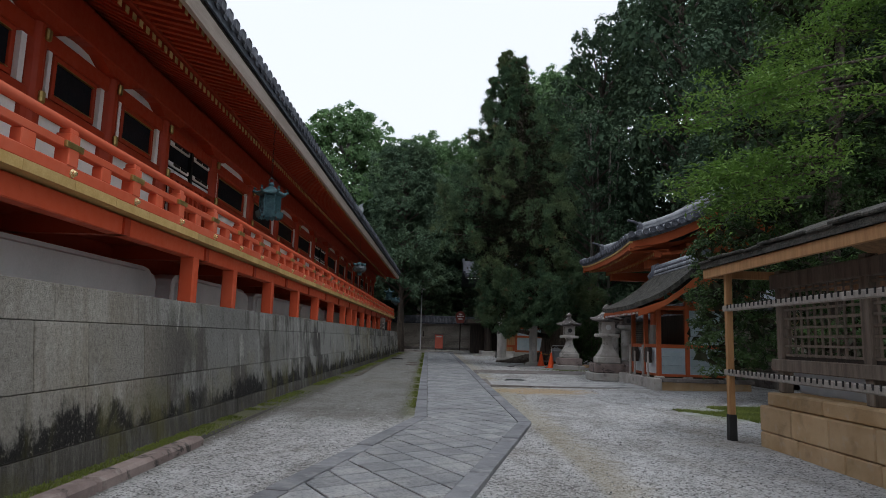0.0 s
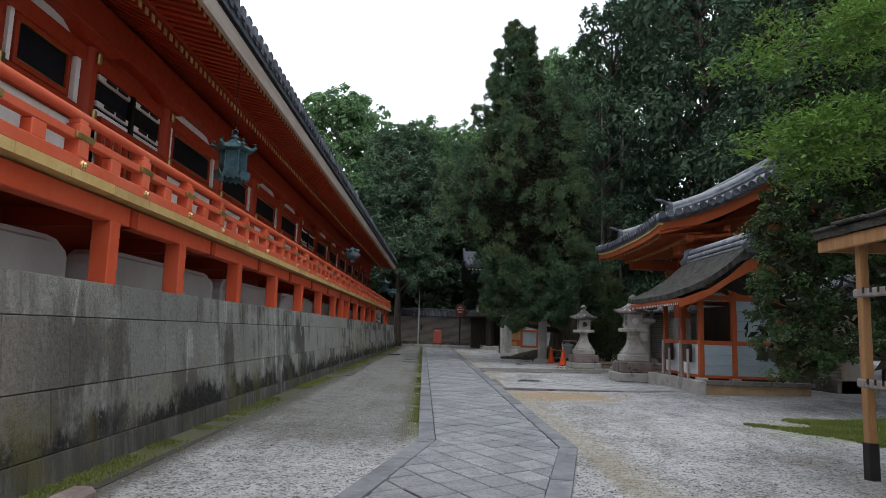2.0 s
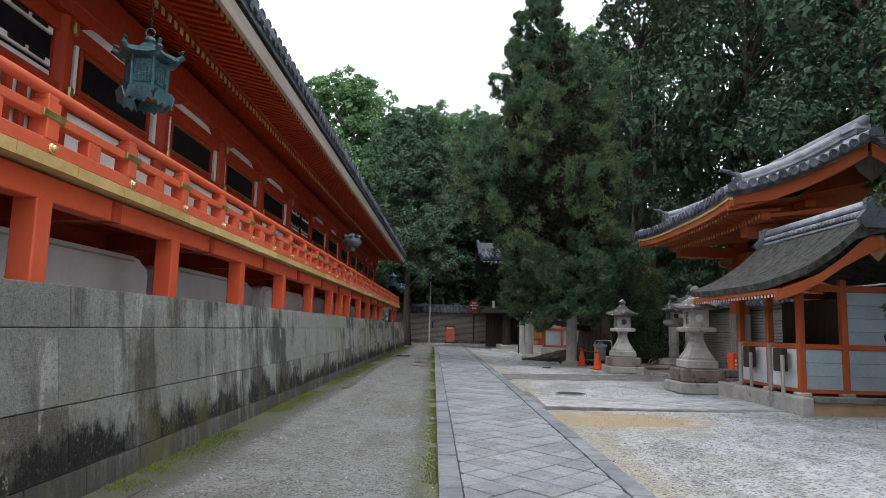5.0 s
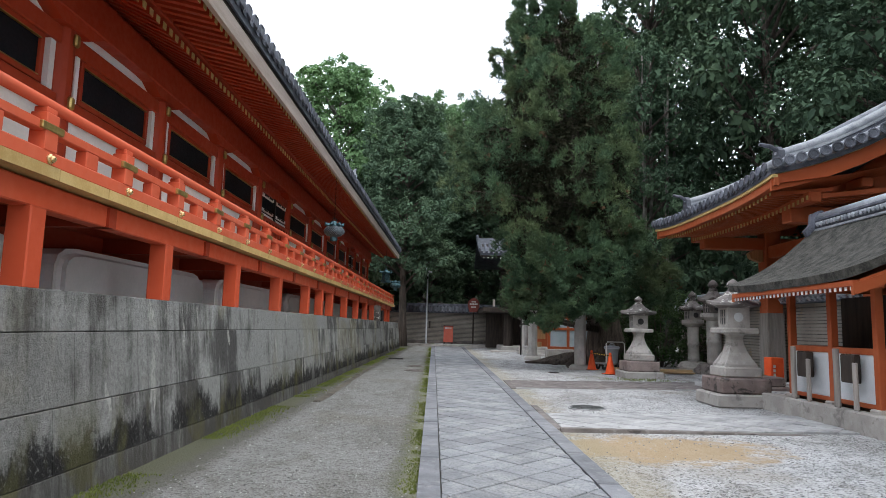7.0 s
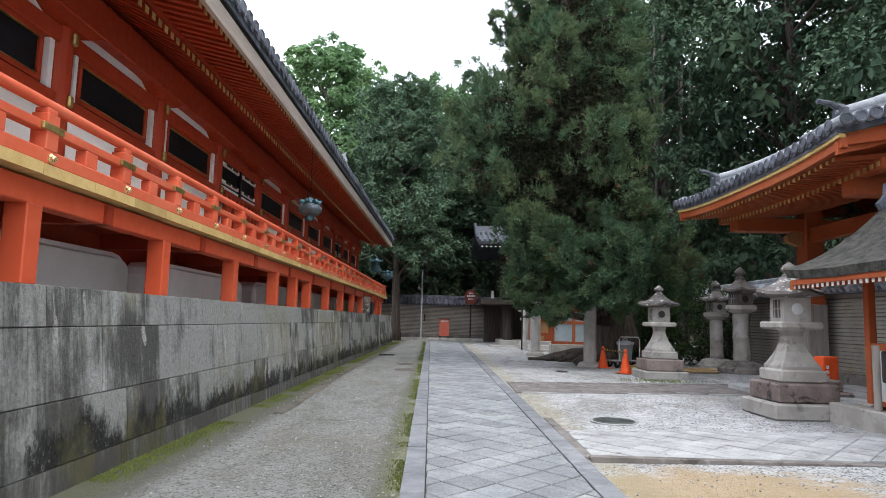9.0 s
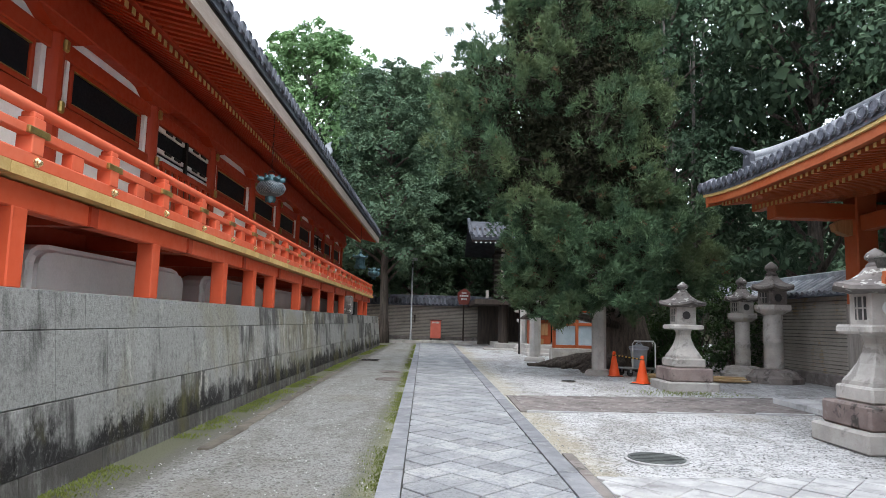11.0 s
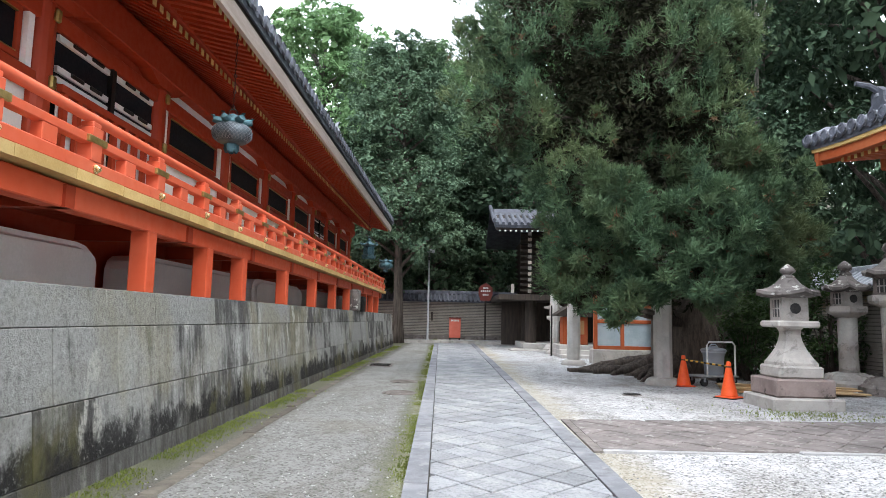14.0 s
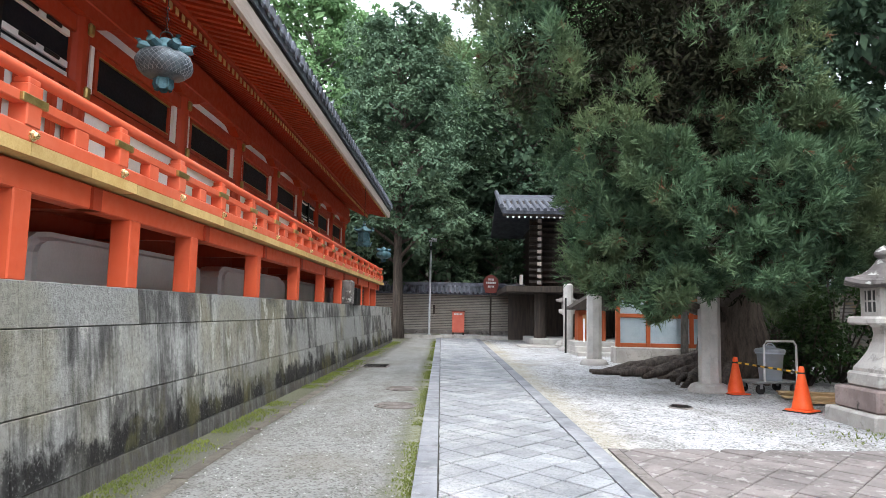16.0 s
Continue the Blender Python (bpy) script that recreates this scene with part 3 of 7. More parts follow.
        for yy, ww in ((b0 + 0.28, 0.035), (b1 - 0.25, 0.05)):
            part("plaster_strip", boxbm(WALL_X + 0.004, WALL_X + 0.075, yy - ww, yy + ww, 4.37, 4.98), M_PLASTER, hall)
        part("plaster_panel", boxbm(WALL_X + 0.004, WALL_X + 0.03, b0 + 0.2, b1 - 0.2, 3.22, 4.13), M_PLASTER, hall)
        yl, yr = b0 + 0.22, b1 - 0.22
        part("plaster_panel", extrude_yz(bmesh.new(), [(yl, 5.2), (yl, 5.4), (yr, 5.4), (yr, 5.2)], WALL_X + 0.004, WALL_X + 0.02), M_PLASTER, hall)
    # space under the veranda
    for a in (1.9, 7.1, 12.05, 16.9, 21.9, 27.1, 32.3, 37.5, 42.6):
        bm = bmesh.new()
        prof = [(0, 1.9), (0, 2.26), (0.06, 2.38), (0.18, 2.45), (0.4, 2.48), (3.9, 2.48), (4.1, 2.45), (4.22, 2.38), (4.28, 2.26), (4.28, 1.9)]
        extrude_yz(bm, [(a - 0.9 + p, z) for p, z in prof], -5.1, -4.64)
        bmesh.ops.bevel(bm, geom=[e for e in bm.edges if all(abs(v.co.x + 4.64) < 1e-4 for v in e.verts) and max(v.co.z for v in e.verts) > 2.0], offset=0.09, segments=3, affect="EDGES")
        part("plaster_footing", bm, M_PLASTER, hall, "rounded white plaster footing")
    part("deck_underside", boxbm(WALL_X, DECK_X - 0.2, HALL_Y0, HALL_Y1 + 0.2, DECK_Z - 0.14, DECK_Z - 0.1), M_RED, hall)
    for i in range(22):
        y = HALL_Y0 + 0.9 + i * 2.6
        if y < HALL_Y1:
            part("deck_joist", boxbm(WALL_X, DECK_X - 0.1, y - 0.07, y + 0.07, DECK_Z - 0.34, DECK_Z - 0.14), M_RED, hall)
    for y in UNDER_POSTS:
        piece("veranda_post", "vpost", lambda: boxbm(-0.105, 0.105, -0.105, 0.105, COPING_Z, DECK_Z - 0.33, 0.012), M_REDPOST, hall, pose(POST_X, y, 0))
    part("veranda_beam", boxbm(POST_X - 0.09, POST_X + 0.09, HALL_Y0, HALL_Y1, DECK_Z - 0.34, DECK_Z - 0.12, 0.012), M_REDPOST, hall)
    # veranda floor boards with ochre ends
    y, i = HALL_Y0, 0
    while y < HALL_Y1:
        wdt = 0.8
        piece("floor_board", "fboard", lambda: boxbm(WALL_X - 0.0, DECK_X, 0.003, 0.797, DECK_Z - 0.1, DECK_Z), M_YELLOW, hall, pose(0, y, 0.002 * math.sin(i * 2.1)))
        y += wdt
        i += 1
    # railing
    rail = part("railing", boxbm(DECK_X - 0.16, DECK_X - 0.015, HALL_Y0, HALL_Y1, DECK_Z, DECK_Z + 0.125, 0.012), M_REDPALE, hall, "low pale vermilion railing")
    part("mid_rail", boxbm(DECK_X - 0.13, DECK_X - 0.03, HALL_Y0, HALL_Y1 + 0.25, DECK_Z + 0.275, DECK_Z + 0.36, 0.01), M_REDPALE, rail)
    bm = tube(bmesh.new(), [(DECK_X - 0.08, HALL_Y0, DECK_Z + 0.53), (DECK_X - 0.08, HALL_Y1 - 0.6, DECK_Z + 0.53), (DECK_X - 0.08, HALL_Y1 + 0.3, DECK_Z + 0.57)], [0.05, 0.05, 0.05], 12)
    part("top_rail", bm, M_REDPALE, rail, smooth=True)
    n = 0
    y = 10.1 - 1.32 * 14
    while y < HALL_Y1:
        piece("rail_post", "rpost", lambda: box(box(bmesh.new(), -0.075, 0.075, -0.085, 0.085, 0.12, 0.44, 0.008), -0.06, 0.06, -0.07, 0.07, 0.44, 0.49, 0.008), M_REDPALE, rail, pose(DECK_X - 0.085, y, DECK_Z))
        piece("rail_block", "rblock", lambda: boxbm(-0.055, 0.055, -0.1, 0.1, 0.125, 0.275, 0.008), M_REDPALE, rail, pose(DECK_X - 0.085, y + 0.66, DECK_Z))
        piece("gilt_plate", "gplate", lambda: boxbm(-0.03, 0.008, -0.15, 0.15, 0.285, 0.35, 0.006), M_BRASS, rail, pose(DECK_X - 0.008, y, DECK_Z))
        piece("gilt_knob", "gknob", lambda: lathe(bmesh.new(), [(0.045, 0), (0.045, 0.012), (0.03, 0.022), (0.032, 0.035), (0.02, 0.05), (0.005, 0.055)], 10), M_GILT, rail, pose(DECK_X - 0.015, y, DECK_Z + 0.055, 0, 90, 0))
        y += 1.32
        n += 1
    # roof: boards, rafters in two tiers, fascia, tiles
    roof = part("roof", build_roof_slab(), M_TILE, hall, "grey tiled roof with deep vermilion eaves")
    bm = bmesh.new()
    extrude_xz(bm, [(-5.4, 6.28), (-4.2, 5.96), (-4.2, 6.0), (-5.4, 6.32)], HALL_Y0, HALL_Y1)
    part("eave_board", bm, M_RED, roof)
    bm = bmesh.new()
    extrude_xz(bm, [(-4.42, 6.06), (-3.5, 5.83), (-3.5, 5.87), (-4.42, 6.1)], HALL_Y0, HALL_Y1)
    part("eave_board", bm, M_RED, roof)
    part("eave_batten", boxbm(-4.42, -4.3, HALL_Y0, HALL_Y1, 5.8, 5.98, 0.006), M_RED, roof)
    part("rafter_batten", boxbm(-3.6, -3.49, HALL_Y0, HALL_Y1, 5.76, 5.87, 0.006), M_RED, roof)
    # Dark strip fills the gap under the tiles, coloured for its shade.
    part("tile_batten", boxbm(-3.55, -3.41, HALL_Y0, HALL_Y1, 5.895, 6.0), M_DARKWOOD, roof)
    bm = extrude_xz(bmesh.new(), [(-3.5, 5.67), (-3.43, 5.67), (-3.395, 5.88), (-3.5, 5.88)], HALL_Y0, HALL_Y1)
    part("fascia", bm, M_PALEWOOD, roof, "weathered pale timber fascia")
    step = 0.2
    y = HALL_Y0 + 0.1
    while y < HALL_Y1:
        piece("rafter", "raft1", lambda: extrude_xz(bmesh.new(), [(-5.3, 6.1), (-4.33, 5.64), (-4.33, 5.75), (-5.3, 6.24)], -0.05, 0.05), M_RED, roof, pose(0, y, 0))
        piece("rafter_end", "raft1e", lambda: boxbm(-4.334, -4.32, -0.048, 0.048, 5.65, 5.745), M_YELLOW, roof, pose(0, y, 0))
        piece("flying_rafter", "raft2", lambda: extrude_xz(bmesh.new(), [(-4.5, 5.88), (-3.56, 5.66), (-3.56, 5.76), (-4.5, 6.0)], -0.045, 0.045), M_RED, roof, pose(0, y + 0.04, 0))
        piece("rafter_end", "raft2e", lambda: boxbm(-3.564, -3.55, -0.042, 0.042, 5.665, 5.755), M_YELLOW, roof, pose(0, y + 0.04, 0))
        y += step


def build_roof_slab():
    bm = bmesh.new()
    prof = [(-3.36 - d, hall_roof_z(d)) for d in (0, 0.6, 1.2, 2, 3, 4, 5, 6.2)]
    low = [(x, z - 0.16) for x, z in reversed(prof)]
    return extrude_xz(bm, prof + low, HALL_Y0, HALL_Y1)


build_hall()


# tiles along the eave: a round cover row and a pan lip between, alternately
def round_tile(length=1.0):
    bm = bmesh.new()
    n = 10
    rows = []
    for j, d in enumerate((0.0, 0.35, 0.7, 1.1)):
        rows.append([bm.verts.new((-3.34 - d, 0.085 * math.cos(math.pi * 2 * i / n), hall_roof_z(d) + 0.05 + 0.085 * math.sin(math.pi * 2 * i / n))) for i in range(n)])
    for a, b in zip(rows, rows[1:]):
        for i in range(n):
            bm.faces.new((a[i], a[(i + 1) % n], b[(i + 1) % n], b[i]))
    bm.faces.new(rows[0])
    box(bm, -3.335, -3.31, -0.1, 0.1, 6.06, 6.25, 0.03)
    return bm


def pan_tile():
    bm = bmesh.new()
    pts = [(-0.13, 0.06), (-0.07, 0.015), (0, 0.0), (0.07, 0.015), (0.13, 0.06), (0.13, 0.0), (0.07, -0.06), (0, -0.075), (-0.07, -0.06), (-0.13, 0.0)]
    a = [bm.verts.new((-3.33, y, 6.09 + z)) for y, z in pts]
    b = [bm.verts.new((-4.2, y, 6.09 + z + 0.38)) for y, z in pts]
    for i in range(10):
        bm.faces.new((a[i], a[(i + 1) % 10], b[(i + 1) % 10], b[i]))
    bm.faces.new(a)
    return bm


roof_ob = [o for o in hall.children if o.name.startswith("roof")][0]
yt = HALL_Y0 + 0.2
while yt < HALL_Y1:
    piece("round_tile", "rtile", round_tile, M_TILE, roof_ob, pose(0, yt, 0))
    piece("pan_tile", "ptile", pan_tile, M_TILE, roof_ob, pose(0, yt + 0.16, 0))
    yt += 0.32

# closing masses of the hall, behind what is seen
hall_back = part("hall_back", boxbm(-12, WALL_X - 0.25, HALL_Y0, HALL_Y1 - 0.9, 0.0, 7.4), M_PLASTER, hall)

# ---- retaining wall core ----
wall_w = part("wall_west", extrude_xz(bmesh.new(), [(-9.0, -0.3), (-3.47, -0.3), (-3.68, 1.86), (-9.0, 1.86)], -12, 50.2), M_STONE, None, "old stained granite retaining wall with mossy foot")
tagged(wall_w, kind="structure")
gut = part("gutter_floor", extrude_xz(bmesh.new(), [(-3.5, 0.0), (-2.98, 0.0), (-2.98, 0.165), (-3.06, 0.17), (-3.12, 0.15), (-3.5, 0.15)], 8.3, 50), M_JOINT, None, "narrow silted stone gutter along the wall")
tagged(gut, kind="structure")


# ---- trees ----
def leaf_mesh(name, pos, nrm, length, width, material, rng, fold=0.25):
    """Folded diamond leaves at the points, facing along the normals."""
    n = len(pos)
    a = rng.normal(size=(n, 3))
    u = np.cross(nrm, a)
    u /= np.linalg.norm(u, axis=1, keepdims=True) + 1e-9
    v = np.cross(nrm, u)
    s = rng.uniform(0.65, 1.35, (n, 1))
    L, W = length * s * 0.5, width * s * 0.5
    p0, p2 = pos - u * L, pos + u * L - nrm * L * 0.25
    p1, p3 = pos + v * W + nrm * W * fold, pos - v * W + nrm * W * fold
    verts = np.stack([p0, p1, p2, p3], 1).reshape(-1, 3)
    base = np.arange(n)[:, None] * 4
    faces = np.concatenate([base + [0, 1, 2], base + [0, 2, 3]], 1).reshape(-1)
    return tri_mesh(name, verts, faces, material)


def tri_mesh(name, verts, faces, material):
    me = bpy.data.meshes.new(name)
    nf = len(faces) // 3
    me.vertices.add(len(verts))
    me.vertices.foreach_set("co", verts.astype(np.float32).ravel())
    me.loops.add(nf * 3)
    me.loops.foreach_set("vertex_index", faces.astype(np.int32))
    me.polygons.add(nf)
    me.polygons.foreach_set("loop_start", np.arange(nf, dtype=np.int32) * 3)
    me.polygons.foreach_set("loop_total", np.full(nf, 3, dtype=np.int32))
    me.update(calc_edges=True)
    me.materials.append(material)
    return me


def shell_points(clumps, per, rng, up=0.35, thick=0.35):
    """Points in the outer shell of each clump, more of them on top; with outward normals."""
    P, N = [], []
    for c in clumps:
        ctr, r = np.array(c[:3]), np.array(c[3:6])
        k = max(8, int(per * (r[0] * r[1] + r[0] * r[2] + r[1] * r[2]) / 3))
        d = rng.normal(size=(k, 3))
        d[:, 2] += up
        d /= np.linalg.norm(d, axis=1, keepdims=True)
        rad = 1 - thick * rng.random((k, 1)) ** 1.6
        bumpy = 1 + 0.13 * np.sin(d[:, :1] * 7 + c[0]) * np.cos(d[:, 1:2] * 6 + c[1])
        P.append(ctr + d * r * rad * bumpy)
        nn = d + rng.normal(scale=0.55, size=(k, 3)) + [0, 0, 0.35]
        N.append(nn / np.linalg.norm(nn, axis=1, keepdims=True))
    return np.concatenate(P), np.concatenate(N)


def crown_boughs(rng, height, radius, base, n, flat=(0.6, 0.85)):
    """Rounded boughs over an egg-shaped crown, none alike."""
    out = []
    for i in range(n):
        f = (i + 0.5) / n
        z = base + (height - base) * (f ** 0.85)
        g = math.sqrt(max(0.04, 1 - ((f - 0.42) / (0.62 if f > 0.42 else 0.75)) ** 2))
        a = i * 2.39996 + rng.uniform(-0.5, 0.5)
        rr = radius * g * rng.uniform(0.42, 0.82)
        s = radius * rng.uniform(0.24, 0.44) * (0.55 + 0.45 * g)
        out.append((rr * math.cos(a), rr * math.sin(a), z, s, s, s * rng.uniform(*flat)))
    return out


def sprig_points(boughs, sub, per, rng, size=(0.26, 0.42), up=0.45, droop=0.8):
    """Boughs carry rounded sprigs on their outer and upper sides, sprigs carry leaves: points and normals."""
    P, N = [], []
    for c in boughs:
        ctr, r = np.array(c[:3]), np.array(c[3:6])
        d = rng.normal(size=(sub, 3))
        d[:, 2] += up
        d /= np.linalg.norm(d, axis=1, keepdims=True)
        sc = ctr + d * r * rng.uniform(0.6, 1.08, (sub, 1))
        ss = r.mean() * rng.uniform(*size, (sub, 1))
        e = rng.normal(size=(sub, per, 3)) + d[:, None] * 0.9
        e[:, :, 2] += 0.5
        e /= np.linalg.norm(e, axis=2, keepdims=True)
        q = sc[:, None] + e * ss[:, None] * [1, 1, droop] * rng.uniform(0.45, 1.1, (sub, per, 1))
        n = e * 0.7 + rng.normal(scale=0.4, size=e.shape) + [0, 0, 0.5]
        P.append(q.reshape(-1, 3))
        N.append((n / np.linalg.norm(n, axis=2, keepdims=True)).reshape(-1, 3))
    return np.concatenate(P), np.concatenate(N)


def build_tree(label, height, radius, base, nbough, sub, per, leaf, seed, leaf_mat, bark, trunk_r, name="broadleaf_tree", flat=(0.6, 0.85)):
    rng = np.random.default_rng(seed)
    t = thing(name, label, "tree", (0, 0, 0))
    boughs = crown_boughs(rng, height, radius, base, nbough, flat)
    bm = bmesh.new()
    top = height * 0.82
    pts = [(0.15 * math.sin(z * 0.5 + seed), 0.15 * math.cos(z * 0.4), z) for z in np.linspace(-0.3, top, 9)]
    tube(bm, pts, [trunk_r * (1.35 if i == 0 else 1 - 0.1 * i) for i in range(9)], 10)
    for c in boughs:
        z0 = max(base * 0.6, c[2] - 0.35 * radius)
        tube(bm, [(0, 0, min(z0, top)), (c[0] * 0.5, c[1] * 0.5, (z0 + c[2]) / 2 + 0.1), (c[0], c[1], c[2])], [trunk_r * 0.35, trunk_r * 0.22, 0.03], 5)
    part("trunk", bm, bark, t, smooth=True)
    P, N = sprig_points(boughs, sub, per, rng)
    ob = new("crown", leaf_mesh("crown", P, N, leaf, leaf * 0.55, leaf_mat, rng))
    ob.parent = t
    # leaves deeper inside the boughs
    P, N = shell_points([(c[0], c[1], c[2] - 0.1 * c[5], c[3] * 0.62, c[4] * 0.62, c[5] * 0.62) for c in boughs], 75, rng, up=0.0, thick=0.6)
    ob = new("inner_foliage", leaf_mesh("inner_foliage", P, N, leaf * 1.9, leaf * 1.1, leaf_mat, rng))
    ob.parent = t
    return t


def plant(proto, spots):
    """The first spot takes the tree itself, the others copies of it, each turned and sized."""
    for i, (x, y, z, rz, s, sz) in enumerate(spots):
        if i == 0:
            proto.matrix_world = pose(x, y, z, 0, 0, rz)
            proto.scale = (s, s, sz)
        else:
            c = copy_thing(proto, pose(x, y, z, 0, 0, rz))
            c.scale = (s, s, sz)


# hillside that closes the view, clothed in far woods
def build_hill():
    bm = bmesh.new()
    rng = np.random.default_rng(31)
    nx, ny = 60, 26
    us = np.linspace(-1, 1, nx)
    P = []
    grid = []
    for j in range(ny):
        r = 26 + 90 * (j / (ny - 1)) ** 1.3
        rowv = []
        for i in range(nx):
            a = us[i] * radians(100) + radians(28)
            x, y = 4 + r * 0.82 * math.sin(a), 34 + r * 1.35 * math.cos(a) * (0.85 if abs(us[i]) < 2 else 1)
            z = 0.1 + 26 * (max(0, r - 34) / 82) ** 0.75 + 1.5 * noise.noise((x * 0.05, y * 0.05, 0))
            if r < 36:
                z = -0.6
            rowv.append(bm.verts.new((x, y, z)))
        grid.append(rowv)
    for a, b in zip(grid, grid[1:]):
        for i in range(nx - 1):
            bm.faces.new((a[i], a[i + 1], b[i + 1], b[i]))
    ob = part("backdrop", bm, plain("leaf_litter_slope", (0.02, 0.022, 0.012), (0.05, 0.045, 0.025), 0.5, 6, 0.95), None, "wooded hillside behind the shrine", True)
    tagged(ob, kind="structure")
    clumps = []
    for k in range(420):
        a = rng.uniform(-1, 1) * radians(85) + radians(28)
        r = rng.uniform(36, 80)
        x, y = 4 + r * 0.82 * math.sin(a), 34 + r * 1.35 * math.cos(a) * 0.85
        z = 0.1 + 26 * (max(0, r - 34) / 82) ** 0.75 + rng.uniform(0.5, 6.5)
        s = rng.uniform(1.6, 3.0)
        clumps.append((x, y, z, s, s, s * 0.8))
    pos, nrm = shell_points(clumps, 30, rng)
    ob = new("far_woods", leaf_mesh("far_woods", pos, nrm, 0.62, 0.36, M_LEAFDARK, rng))
    tagged(ob, "dark far woods covering the hillside", "woods", kind="stuff")


build_hill()

# broad-leaved wood behind the far wall and on the rise to the east,
# with some trees added only to hold back light
woods_a = build_tree("tall broad-leaved tree with a billowing mid-green crown", 20, 5.8, 4.5, 50, 20, 36, 0.29, 3, M_LEAFFAR, M_PALEBARK, 0.32)
tagged(woods_a, group="wood beyond the yard")
woods_b = build_tree("tall evergreen tree with a dark dense crown", 20, 5.2, 2.5, 58, 15, 28, 0.24, 5, M_LEAFDARK, M_BARK, 0.34, flat=(0.4, 0.6))
tagged(woods_b, group="wood beyond the yard")
woods_c = build_tree("tall shade tree whose dark crown starts high", 18, 5.4, 5.2, 44, 13, 32, 0.27, 8, M_LEAFDARK, M_BARK, 0.3)
tagged(woods_c, group="wood beyond the yard")
corner = build_tree("broad-leaved tree at the wall corner with a full hanging crown", 16.5, 3.7, 4.6, 58, 21, 54, 0.18, 14, M_LEAFMID, M_BARK, 0.3, flat=(0.7, 1.0))
plant(corner, [(-3.6, 53.9, 0.25, 40, 1.08, 1.02)])
plant(woods_a, [(-10.0, 61.5, 0, 20, 1.12, 1.12), (-17.0, 66, 0, 80, 1.15, 1.1), (-3.4, 66, 0, 160, 1.0, 1.07), (1.6, 69, 0, 10, 1.0, 1.1),
                (8.6, 66, 0, 230, 1.0, 1.42), (12.5, 66, 0, 290, 1.05, 1.45)])
# The tree at y -9 is unseen, added to dim the start of the path.
plant(woods_b, [(11.2, 46, 0, 33, 0.95, 1.2), (15.8, 50, 0, 210, 1.05, 1.45), (14.8, 39.5, 0, 90, 1.0, 1.42), (20.0, 43, 0, 150, 1.1, 1.6), (17.5, 32, 0, 15, 1.0, 1.25),
                # 14.0, 28.5 and 13.2, 22.5 are added to block light under the gate
                (23.5, 36, 0, 260, 1.15, 1.5), (19.5, 24, 0, 300, 1.0, 1.15), (9.2, 40.6, 0, 180, 0.62, 0.8), (16, 14, 0, 25, 0.9, 0.95), (12, -9, 0, 145, 0.9, 0.8), (14.0, 28.5, 0, 70, 0.8, 0.9), (13.2, 22.5, 0, 190, 0.62, 0.7)])
# The last tree, at y -14, is unseen and added to cut light.
plant(woods_c, [(-8.5, 60.8, 0, 0, 1.0, 0.8), (-2.0, 62.4, 0, 70, 1.05, 0.85), (3.6, 62.2, 0, 130, 1.05, 0.92), (9.6, 60.5, 0, 200, 1.05, 1.05), (-14.5, 62, 0, 250, 1.0, 0.9), (6.5, 66.5, 0, 300, 1.1, 0.9), (3, -14, 0, 45, 0.9, 0.8)])


# Added shrubs that stop light seeping in below the crowns.
under = build_tree("low dense evergreen added to keep the space beyond the far wall dark", 7.0, 2.9, 0.5, 30, 12, 30, 0.24, 19, M_LEAFDARK, M_BARK, 0.16)
tagged(under, group="undergrowth beyond the far wall")
plant(under, [(-13.0, 60.4, 0.3, 10, 1.0, 1.0), (-9.2, 60.9, 0.3, 75, 1.0, 1.1), (-5.6, 60.3, 0.3, 150, 1.0, 1.0), (-1.8, 60.8, 0.3, 220, 1.0, 1.12), (2.0, 60.4, 0.3, 300, 1.0, 1.0), (8.6, 57.5, 0.3, 40, 1.0, 1.1), (12.2, 54.0, 0.2, 120, 1.05, 1.1)])


def needle_mesh(name, pos, nrm, length, material, rng, blades=9):
    """Bushy conifer tufts: narrow blades fanning out and forward from each point."""
    n = len(pos)
    V = []
    for b in range(blades):
        f = (b + 0.5) / blades
        d = nrm * 0.9 + rng.normal(scale=0.62 - 0.25 * f, size=(n, 3))
        d /= np.linalg.norm(d, axis=1, keepdims=True)
        side = np.cross(d, rng.normal(size=(n, 3)))
        side /= np.linalg.norm(side, axis=1, keepdims=True) + 1e-9
        L = length * rng.uniform(0.6, 1.2, (n, 1))
        w = length * 0.085
        st = pos + nrm * (length * 1.1 * (f - 0.5)) + rng.normal(scale=length * 0.06, size=(n, 3))
        V.append(np.stack([st - side * w, st + side * w, st + d * L], 1))
    verts = np.concatenate(V).reshape(-1, 3)
    return tri_mesh(name, verts, np.arange(len(verts)), material)


